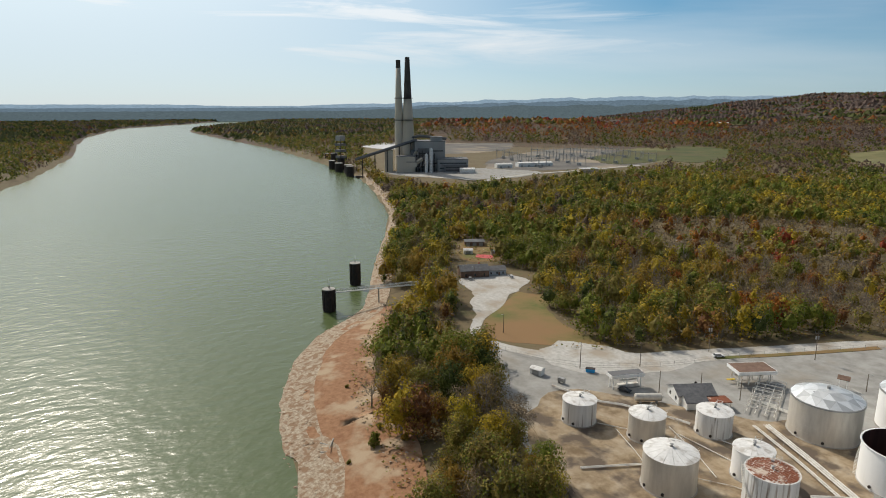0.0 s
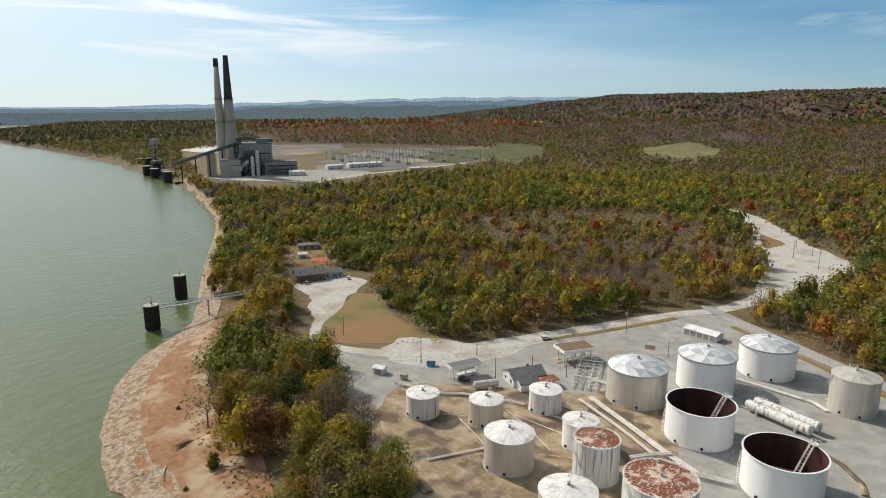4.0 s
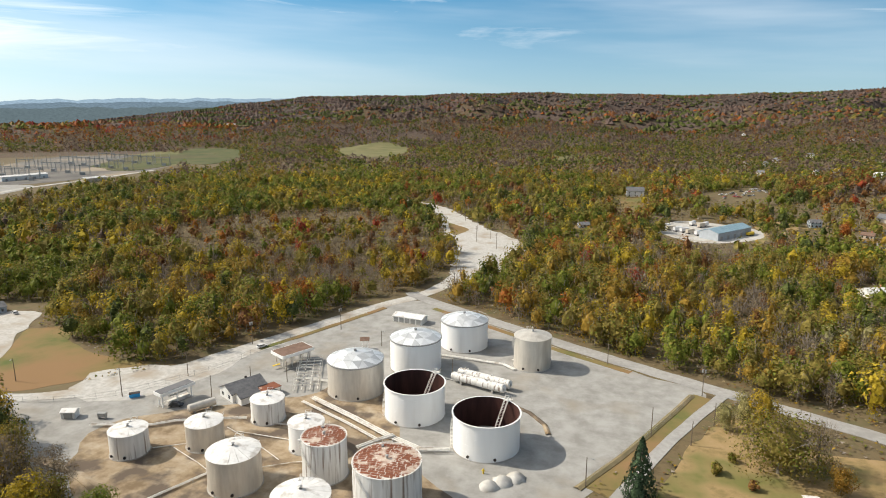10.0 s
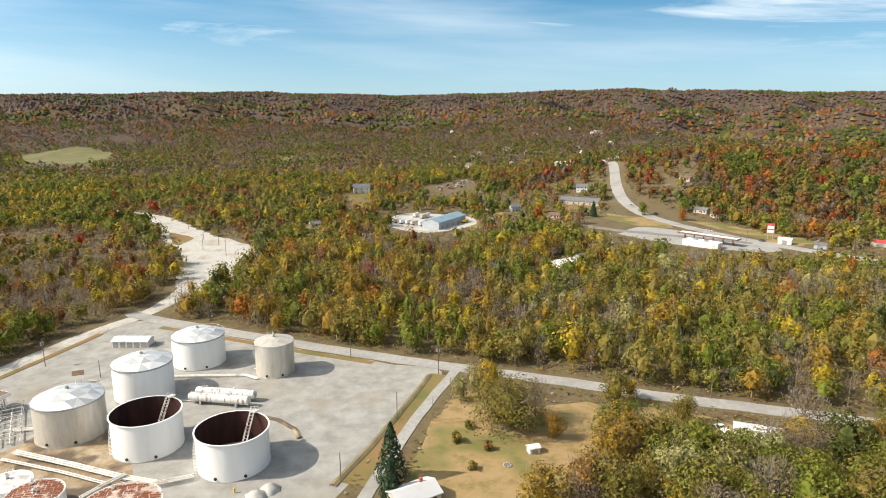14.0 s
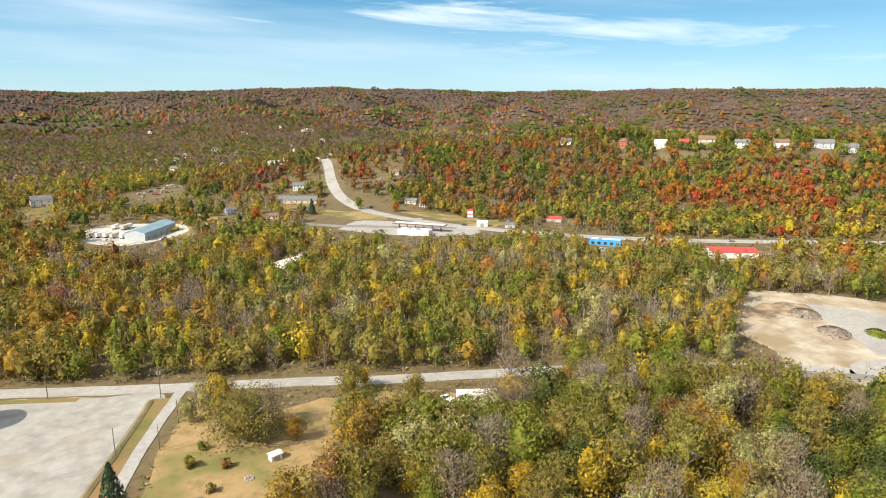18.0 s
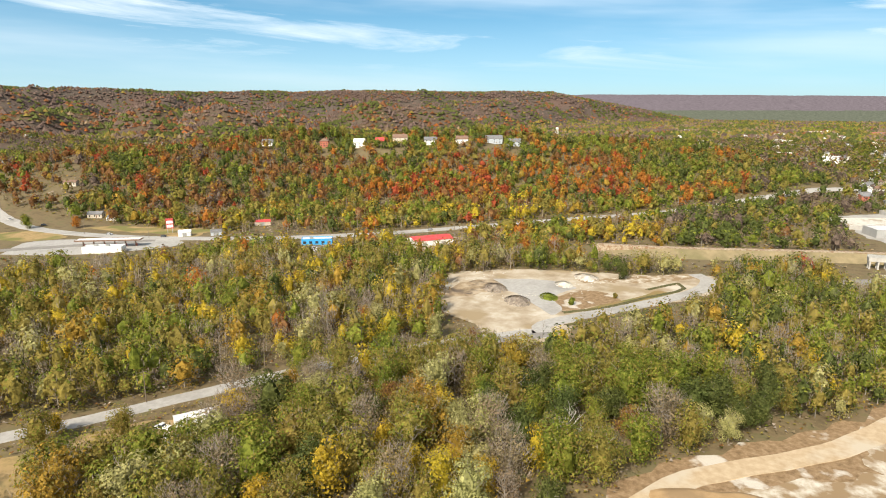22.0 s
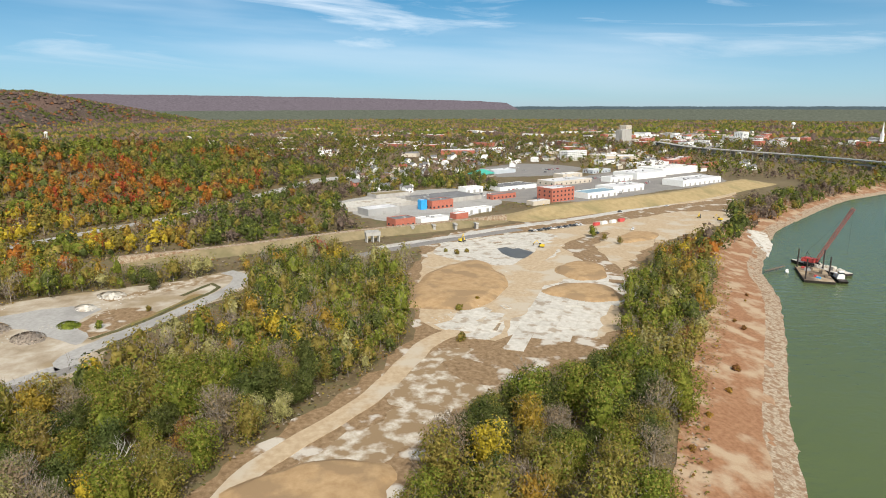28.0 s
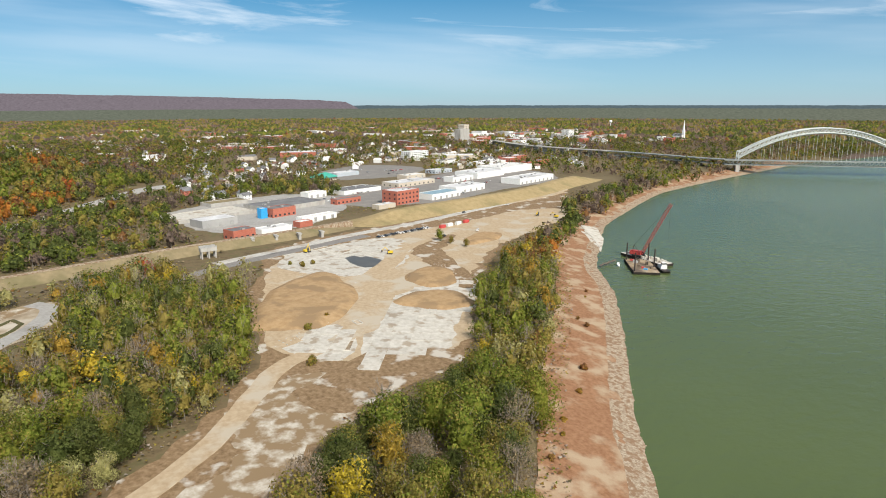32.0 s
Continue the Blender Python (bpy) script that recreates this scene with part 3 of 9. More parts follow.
g = Geo()
n = 96
g.add([(4700 * math.cos(2 * math.pi * k / n), 4700 * math.sin(2 * math.pi * k / n), WATER) for k in range(n)], [tuple(range(n))])
tagged(part("water", g, M["water"]), "broad calm green river with fine ripples", "river", kind="structure")


def ribbon(name, pts, width, mat, lift, label, category="road", crown=0.0):
    """A road that follows the ground."""
    p = spline(pts, 5)
    t = np.gradient(p, axis=0)
    t /= np.linalg.norm(t, axis=1)[:, None] + 1e-9
    side = np.stack([-t[:, 1], t[:, 0]], -1)
    w = np.full(len(p), width / 2) if np.isscalar(width) else np.interp(np.linspace(0, 1, len(p)), np.linspace(0, 1, len(width)), width) / 2
    g = Geo()
    rows = []
    for k, off in enumerate((-1.0, -0.98, 0.0, 0.98, 1.0)):
        wob = w * off * (1 + 0.05 * np.sin(np.arange(len(p)) * 1.7 + k) * (abs(off) > 0.5))
        q = p + side * wob[:, None]
        z = height(q[:, 0], q[:, 1]) + (lift + crown * (1 - abs(off)) if abs(off) < 1 else -0.3)
        rows.append(np.column_stack([q, z]))
    v = np.stack(rows, 1).reshape(-1, 3)
    f = [(i * 5 + k, i * 5 + k + 1, i * 5 + k + 6, i * 5 + k + 5) for i in range(len(p) - 1) for k in range(4)]
    g.add([tuple(map(float, q)) for q in v], [x[::-1] for x in f])
    return tagged(part(name, g, mat), label, category, kind="structure")


def area(name, pts, mat, lift, label, category="ground", wobble=1.0, step=5.0, on_ground=False):
    """A patch of ground with an uneven edge and a little thickness."""
    p = spline(list(pts) + [pts[0]], step)[:-1]
    c = p.mean(0)
    p = p + np.stack([waves(p[:, 0], p[:, 1], 4.0, 2), waves(p[:, 0], p[:, 1], 4.0, 7)], -1) * wobble
    z = height(p[:, 0], p[:, 1]) if on_ground else np.zeros(len(p))
    g = Geo()
    n = len(p)
    g.add([(x, y, h + lift) for (x, y), h in zip(p, z)] + [(x, y, h - 0.4) for (x, y), h in zip(p, z)], [tuple(range(n))] + [(k, n + k, n + (k + 1) % n, (k + 1) % n) for k in range(n)])
    return tagged(part(name, g, mat), label, category, kind="structure")


YARD = [(-213, 154), (-182, 165), (-164, 183), (-150, 210), (-136, 243), (-117, 290), (-103, 306), (-56, 278), (-26, 259), (7, 241), (30, 229), (20, 205), (-2, 164), (-14, 140), (-30, 105), (-90, 95), (-130, 112), (-170, 130)]
GRAVEL_ROAD = [(-300, 205), (-275, 212), (-250, 190), (-238, 172), (-222, 158), (-205, 157), (-186, 166), (-172, 181), (-158, 204), (-142, 240), (-122, 288), (-106, 316), (-98, 345), (-97, 372)]
MAIN_ROAD = [(-112, 320), (-103, 311), (-56, 283), (-26, 265), (7, 247), (34, 233), (79, 211), (102, 198), (128, 186), (158, 172), (181, 160), (194, 153), (225, 133), (255, 108)]
LANE = [(36, 230), (24, 207), (13, 184), (5, 164), (-6, 138), (-20, 105)]
FIELD = [(-262, 214), (-243, 224), (-232, 208), (-204, 198), (-178, 197), (-186, 184), (-196, 172), (-208, 161), (-226, 165), (-240, 180)]
WIDE_GRAVEL = [(-99, 347), (-106, 372), (-109, 395), (-119, 427), (-130, 453), (-146, 494), (-168, 549), (-196, 608), (-224, 639), (-258, 658), (-252, 668), (-220, 650), (-193, 630), (-166, 598), (-142, 560), (-121, 527), (-101, 501), (-83, 479), (-68, 446), (-72, 415), (-69, 389), (-76, 370), (-90, 349)]
HIGHWAY = [(400, 1000), (330, 800), (282, 670), (266, 590), (270, 520), (290, 450), (320, 395), (351, 352), (405, 298), (454, 261), (545, 195), (628, 131), (760, 40), (880, -40), (1010, -110), (1160, -180)]
LOT = [(262, 163), (318, 193), (357, 157), (377, 97), (398, 66), (388, 48), (355, 52), (314, 76), (279, 97), (252, 92), (242, 120)]
LOT_ROAD = [(398, 66), (385, 56), (360, 58), (338, 68), (314, 81), (279, 102), (262, 108), (250, 100)]
LAWN = [(12, 160), (22, 190), (36, 212), (46, 202), (60, 197), (80, 195), (100, 187), (118, 176), (110, 158), (98, 152), (88, 164), (72, 168), (62, 156), (56, 142), (40, 136), (16, 138)]
SITE = [(424, -58), (370, -42), (321, -38), (270, -32), (235, -15), (208, 5), (168, 36), (140, 42), (125, 20), (149, -14), (175, -30), (205, -48), (228, -92), (237, -108), (262, -130), (293, -143), (357, -180), (430, -240), (480, -300), (515, -352), (560, -380), (690, -470), (660, -400), (600, -310), (560, -230), (505, -110), (470, -65)]
SITE_TRACK = [(120, 48), (150, 33), (170, 24), (206, -8), (240, -28), (262, -42), (285, -75), (330, -98), (372, -112), (410, -140), (450, -165), (500, -230)]
RAIL = [(430, 140), (448, 85), (478, 20), (498, -26), (520, -90), (545, -150)]
LEVEE = [(545, -150), (579, -219), (620, -320), (660, -400), (715, -480), (760, -560)]
LEVEE_ROAD = [(450, -30), (480, -90), (505, -135), (540, -215), (580, -290), (620, -370), (660, -430)]
PLANT = [(-950, 470), (-860, 440), (-760, 440), (-690, 490), (-715, 640), (-735, 836), (-835, 1150), (-1040, 1200), (-1300, 1080), (-1480, 920), (-1411, 660), (-1100, 540)]

tagged(area("tank_yard", YARD, M["yard"], 0.06, "pale compacted gravel yard round the tanks", "yard"), kind="structure")
area("tank_yard_dirt", [(-150, 128), (-158, 150), (-140, 166), (-118, 180), (-104, 190), (-96, 210), (-80, 206), (-64, 170), (-50, 150), (-36, 140), (-40, 108), (-90, 98), (-130, 114)], M["yard_dirt"], 0.10, "stained brown dirt between the small tanks", "yard")
area("house_field", FIELD, M["grass"], 0.07, "worn grass field, half green and half bare", "field")
area("house_court", [(-302, 202), (-309, 208), (-297, 227), (-283, 236), (-272, 228), (-262, 214), (-254, 196), (-251, 186), (-236, 171), (-233, 166), (-247, 174), (-273, 191)], M["gravel"], 0.11, "white gravel court before the house", "court", wobble=2.5)
area("gravel_spread", [(-191, 168), (-193, 175), (-190, 187), (-175, 196), (-163, 201), (-151, 219), (-147, 196), (-155, 181), (-162, 168), (-176, 162)], M["gravel"], 0.095, "loose pale gravel beside the road", "road", wobble=2.5)
ribbon("gravel_road", GRAVEL_ROAD, [8, 8, 8, 5, 5, 8, 10, 13, 11, 9, 8, 8, 10, 10], M["gravel"], 0.13, "pale gravel road along the fence")
ribbon("road", MAIN_ROAD, 7.5, M["asphalt_pale"], 0.2, "worn grey asphalt road")
ribbon("lane", LANE, 3.9, M["asphalt_pale"], 0.19, "narrow asphalt lane beside the yard")
area("gravel_apron", WIDE_GRAVEL, M["gravel"], 0.09, "wide pale gravel apron in the woods", "road", wobble=3)
area("apron_island", [(-152, 533), (-139, 521), (-127, 506), (-133, 482), (-143, 505)], M["grass"], 0.14, "green grass island on the gravel apron", "verge", wobble=1)
ribbon("highway", HIGHWAY, 12, M["asphalt_pale"], 0.3, "two-lane grey highway at the hill's foot")
area("cleared_lot", LOT, M["lot"], 0.06, "cleared lot of bleached concrete and rubble", "lot", wobble=3)
ribbon("lot_road", LOT_ROAD, 9, M["asphalt_pale"], 0.2, "curving pale concrete drive across the lot")
area("lawn", LAWN, M["lawn"], 0.05, "dry brown lawn with mown grass", "lawn", wobble=2)
area("work_site", SITE, M["scrub"], 0.05, "cleared building site with brown scrub", "site", wobble=3)
ribbon("site_track", SITE_TRACK, [7, 8, 8, 9, 9, 12, 14, 14, 14, 16, 16, 14], M["sand_road"], 0.16, "packed sand haul track", "track")


# ---- banks: a red-brown silt slope, and rocks along the water ----
def bank(name, i0, i1, inner, outer, mat, label, lift=0.35):
    p = spline(SHORE[i0:i1], 6)
    t = np.gradient(p, axis=0)
    t /= np.linalg.norm(t, axis=1)[:, None]
    side = np.stack([-t[:, 1], t[:, 0]], -1)
    cols = np.linspace(inner, outer, 6)
    rows = []
    for c in cols:
        q = p + side * (c + 0.8 * waves(p[:, 0], p[:, 1], 5, c))[:, None]
        rows.append(np.column_stack([q, height(q[:, 0], q[:, 1]) + lift + 0.12 * waves(q[:, 0], q[:, 1], 2.2, 4)]))
    v = np.stack(rows, 1).reshape(-1, 3)
    k = len(cols)
    g = Geo()
    g.add([tuple(map(float, q)) for q in v], [(i * k + j, i * k + k + j, i * k + k + j + 1, i * k + j + 1) for i in range(len(p) - 1) for j in range(k - 1)])
    return tagged(part(name, g, mat, smooth=True), label, "bank", kind="structure")


bank("river_bank", 10, 17, 6, 34, M["beach"], "bare red-brown silt bank above the water")
bank("river_bank_east", 16, 30, 2.5, 34, M["beach"], "long bare red-brown silt bank beside the river")
bank("shore_rock_bed", 6, 17, -1.5, 11.5, M["rock"], "pale broken rock along the waterline", 0.38)
bank("shore_rock_bed_east", 16, 30, -1.5, 8.0, M["rock"], "pale broken rock along the waterline", 0.38)

# pale fields out on the plain
FIELDS = [
    [(-852, 1008), (-713, 963), (-760, 1130), (-850, 1270), (-940, 1330), (-1000, 1300), (-930, 1160)],
    [(-676, 1397), (-611, 1546), (-497, 1431), (-482, 1217), (-573, 1232)],
    [(-878, 875), (-973, 1089), (-875, 1136), (-765, 936), (-770, 825)],
]
M["dark_field"] = material("dark_green_pasture", [(0.055, 0.07, 0.022), (0.085, 0.095, 0.03), (0.12, 0.11, 0.045)], 0.02, 0.95, second=((0.10, 0.085, 0.04), 0.006, 0.5, 0.65))
for k, ring in enumerate(FIELDS):
    area("far_field", ring, M["field" if k == 1 else "dark_field"], 0.5 + 0.01 * k, "pale mown field between the far woods", "field", wobble=4, step=20, on_ground=True)


# ---- builders for repeated kinds of things ----
def windows_on(parent, sx, sy, z0, h, w, cols, sides, mat, name="window", z1=None):
    """Window units set a little proud of the walls of a box centred on the parent; sides from 'fblr'."""
    for s in sides:
        n = cols if s in "fb" else max(1, int(cols * sy / sx))
        length = sx if s in "fb" else sy
        for k in range(n):
            a = -length / 2 + length * (k + 0.5) / n
            g = Geo()
            if s in "fb":
                q = (sy / 2) * (-1 if s == "f" else 1)
                g.box(a, q, z0, w, 0.16, h)
            else:
                q = (sx / 2) * (-1 if s == "l" else 1)
                g.box(q, a, z0, 0.16, w, h)
            part(name, g, mat, parent)


def house(x, y, rz, sx, sy, wall, rise, wm, rm, label, z=None, roof="gable", chimney=True, cols=3, group="", storeys=1):
    t = thing("house", x, y, float(height(x, y)) if z is None else z, rz, label, "house", group)
    if roof == "gable":
        part("wall", Geo().gable_wall(0, 0, -1.0, sx, sy, wall + 1.0, rise), M[wm], t)
        part("roof", Geo().gable(0, 0, wall + 0.12, sx, sy, rise), M[rm], t)
    else:
        part("wall", Geo().box(0, 0, -1.0, sx, sy, wall + 1.0), M[wm], t)
        part("roof", Geo().hip(0, 0, wall + 0.1, sx, sy, rise), M[rm], t)
    for k in range(storeys):
        windows_on(t, sx, sy, 0.9 + 2.8 * k, 1.4, 1.0, cols, "fb" if cols < 3 else "fblr", M["glass"])
    part("door", Geo().box(sx * 0.12, -sy / 2, 0.05, 1.0, 0.2, 2.05), M["roof_brown"], t)
    if chimney:
        part("chimney", Geo().box(sx * 0.22, sy * 0.12, wall, 0.8, 0.8, rise + 0.9), M["brick"], t)
    return t


def block(x, y, rz, sx, sy, h, wm, rm, label, z=None, name="warehouse", cols=0, storeys=1, parapet=0.5, units=0, doors=0, group="", category="building", sides="fblr"):
    """A flat-roofed building with a parapet, windows, doors and roof units."""
    t = thing(name, x, y, float(height(x, y)) if z is None else z, rz, label, category, group)
    part("wall", Geo().box(0, 0, -1.0, sx, sy, h + 1.0), M[wm], t)
    part("roof", Geo().box(0, 0, h + 0.01, sx - 0.6, sy - 0.6, 0.12), M[rm], t)
    if parapet:
        g = Geo()
        for a, b, c, d in ((0, sy / 2 - 0.15, sx, 0.3), (0, -sy / 2 + 0.15, sx, 0.3), (sx / 2 - 0.15, 0, 0.3, sy - 0.6), (-sx / 2 + 0.15, 0, 0.3, sy - 0.6)):
            g.box(a, b, h, c, d, parapet)
        part("parapet", g, M[wm], t)
    for k in range(storeys if cols else 0):
        windows_on(t, sx, sy, 1.0 + k * (h - 0.5) / storeys, min(1.8, (h - 0.5) / storeys - 1.3), min(2.2, sx / cols * 0.55), cols, sides, M["glass"])
    for k in range(doors):
        part("loading_door", Geo().box(-sx / 2 + sx * (k + 0.5) / doors, -sy / 2, 0.1, 3.2, 0.2, 3.4), M["steel"], t)
    rr = random.Random(int(x * 7 + y))
    for k in range(units):
        part("roof_unit", Geo().box(rr.uniform(-0.38, 0.38) * sx, rr.uniform(-0.35, 0.35) * sy, h + 0.1, 2.6, 1.8, 1.3), M["steel"], t)
    return t


def shed(x, y, rz, sx, sy, wall, rise, wm, rm, label, z=None, name="shed", doors=1, ribs=0):
    t = thing(name, x, y, float(height(x, y)) if z is None else z, rz, label, "shed")
    part("wall", Geo().gable_wall(0, 0, -0.6, sx, sy, wall + 0.6, rise), M[wm], t)
    part("roof", Geo().gable(0, 0, wall + 0.12, sx, sy, rise, over=0.3), M[rm], t)
    for k in range(doors):
        part("door", Geo().box(-sx / 2 + sx * (k + 0.5) / doors, -sy / 2, 0.05, min(3.0, sx / doors * 0.6), 0.18, min(3.0, wall * 0.8)), M["steel"], t)
    for k in range(ribs):
        a = -sx / 2 + sx * (k + 0.5) / ribs
        part("roof_seam", Geo().tube((a, -sy / 2, wall + 0.18), (a, 0, wall + rise + 0.18), 0.06, n=4).tube((a, sy / 2, wall + 0.18), (a, 0, wall + rise + 0.18), 0.06, n=4), M[rm], t)
    return t


def vehicle(label, paint, long=4.6, wide=1.85, tall=1.5, pickup=False, name="car"):
    t = thing(name, 0, 0, 0, 0, label, "car" if not pickup else "pickup")
    h0 = tall * 0.28
    side = [(-long / 2, h0), (long / 2, h0), (long / 2, tall * 0.52), (long * 0.46, tall * 0.6), (-long * 0.48, tall * 0.62), (-long / 2, tall * 0.52)]
    n = len(side)
    part("body", Geo().add([(a, s * wide / 2, b) for s in (-1, 1) for a, b in side], [tuple(range(n)), tuple(range(2 * n - 1, n - 1, -1))] + [(k, n + k, n + (k + 1) % n, (k + 1) % n) for k in range(n)]), M[paint], t)
    b0, b1, c0, c1 = (-0.05, 0.3, 0.0, 0.2) if pickup else (-0.42, 0.28, -0.32, 0.14)
    low = [(b0 * long, wide * 0.47), (b1 * long, wide * 0.47)]
    top = [(c0 * long, wide * 0.4), (c1 * long, wide * 0.4)]
    v = [(a, s * w, tall * 0.6) for a, w in low for s in (-1, 1)] + [(a, s * w, tall * 0.96) for a, w in top for s in (-1, 1)]
    part("windows", Geo().add(v, [(0, 1, 5, 4), (1, 3, 7, 5), (3, 2, 6, 7), (2, 0, 4, 6)]), M["glass"], t)
    part("cabin_roof", Geo().box((c0 + c1) / 2 * long, 0, tall * 0.95, (c1 - c0) * long + 0.1, wide * 0.82, tall * 0.06), M[paint], t)
    if pickup:
        part("bed", Geo().box(-long * 0.28, -wide * 0.46, tall * 0.6, long * 0.4, 0.08, 0.25).box(-long * 0.28, wide * 0.46, tall * 0.6, long * 0.4, 0.08, 0.25).box(-long * 0.485, 0, tall * 0.6, 0.08, wide * 0.95, 0.25), M[paint], t)
    for a in (-0.31, 0.32):
        for s in (-1, 1):
            part("wheel", Geo().tube((a * long, s * wide * 0.40, h0 + 0.05), (a * long, s * wide * 0.51, h0 + 0.05), 0.34, n=12), M["tyre"], t)
    return t


CARS = [
    vehicle("white parked car with dark windows", "car_white"),
    vehicle("dark blue-black parked car", "car_dark"),
    vehicle("silver grey parked car", "car_silver"),
    vehicle("red painted parked car", "red_paint"),
    vehicle("white pickup truck with an empty bed", "car_white", 5.6, 2.0, 1.85, True, "pickup"),
    vehicle("dark pickup truck with an empty bed", "car_dark", 5.6, 2.0, 1.85, True, "pickup"),
]
FIRST = set()


def park(k, x, y, rz, z=None, group=""):
    """Puts one of the vehicles down; the first use moves the original."""
    m = pose(x, y, (float(height(x, y)) + 0.2) if z is None else z, 0, 0, rz)
    if k not in FIRST:
        FIRST.add(k)
        CARS[k].matrix_basis = m
        t = CARS[k]
    else:
        t = copy_thing(CARS[k], m)
    if group:
        t["group"] = group
    return t


def utility_pole(x, y, rz, tall, arms=2, lamp=False, box=False, label="weathered wooden utility pole with crossarms"):
    t = thing("utility_pole", x, y, float(height(x, y)), rz, label, "pole", "utility poles")
    part("post", Geo().tube((0, 0, -0.5), (0, 0, tall), 0.17, 0.11, 8), M["wood_pole"], t)
    for k in range(arms):
        part("crossarm", Geo().box(0, 0, tall - 0.7 - 1.1 * k, 2.4, 0.14, 0.14), M["wood_pole"], t)
    if box:
        for s in (-0.45, 0.45):
            part("transformer", Geo().cyl(s, 0.25, tall - 3.2, tall - 2.0, 0.28, n=10), M["steel"], t)
    if lamp:
        part("lamp_arm", Geo().tube((0, 0, tall - 0.5), (0, -1.6, tall + 0.2), 0.05, n=5), M["steel"], t)
        part("lamp_head", Geo().box(0, -1.9, tall + 0.12, 0.35, 0.8, 0.16), M["steel"], t)
    return t


def pipe_run(pts, r, label, lines=2, gap=0.7, z=0.9, name="pipe_run"):
    """Parallel pipes on low supports."""
    p = [Vector((a, b, z)) for a, b in pts]
    t = thing(name, pts[0][0], pts[0][1], 0.06, 0, label, "pipes")
    o = Vector((pts[0][0], pts[0][1], 0.06))
    for k in range(lines):
        g = Geo()
        off = (k - (lines - 1) / 2) * gap
        q = []
        for i, a in enumerate(p):
            d = (p[min(i + 1, len(p) - 1)] - p[max(i - 1, 0)]).normalized()
            q.append(a - o + Vector((-d.y, d.x, 0)) * off)
        g.path(q, r, 8)
        part("pipe", g, M["pipe"], t, smooth=False)
    for a, b in zip(p, p[1:]):
        n = max(1, int((b - a).length / 6))
        d = (b - a).normalized()
        s = Vector((-d.y, d.x, 0)) * (gap * lines / 2 + 0.2)
        for k in range(n):
            c = a.lerp(b, (k + 0.5) / n) - o
            part("support", Geo().tube(c - s - Vector((0, 0, z - 0.05)), c - s, 0.07, n=4).tube(c + s - Vector((0, 0, z - 0.05)), c + s, 0.07, n=4).tube(c - s - Vector((0, 0, r)), c + s - Vector((0, 0, r)), 0.07, n=4), M["steel"], t)
    return t

# ---- storage tanks ----
TANKS = [
    # x, y, radius, wall height, roof
    (-137.5, 139.1, 5.4, 7.3, "streaked"),
    (-118.8, 149.2, 5.5, 7.6, "silver_cone"),
    (-109.4, 169.0, 5.4, 7.2, "streaked"),
    (-88.6, 156.5, 5.3, 8.2, "white_cone"),
    (-97.9, 133.6, 7.1, 9.8, "silver_cone"),
    (-76.8, 144.9, 6.2, 11.5, "rusted"),
    (-55.2, 137.0, 8.8, 12.2, "rusted"),
    (-72.1, 123.0, 7.2, 8.2, "silver_cone"),
    (-90.9, 197.6, 10.0, 11.8, "dome_silver"),
    (-77.1, 223.9, 9.9, 12.0, "dome_white"),
    (-64.5, 185.8, 9.9, 11.2, "open"),
    (-37.3, 172.4, 10.0, 11.0, "open"),
    (-64.6, 251.5, 9.9, 11.3, "dome_white"),
    (-33.4, 237.5, 7.2, 12.4, "tall_silver"),
]
TANK_LABEL = {
    "streaked": "white storage tank with grey weather streaks",
    "silver_cone": "dull aluminium tank with patchy white cone roof",
    "white_cone": "white storage tank with peeling low cone roof",
    "rusted": "streaked white tank with a badly rusted roof",
    "dome_silver": "large aluminium tank under a faceted dome",
    "dome_white": "large white tank under a faceted aluminium dome",
    "open": "large white open-topped tank, rusty inside, with ladder",
    "tall_silver": "tall silver tank with a shallow cone roof",
}


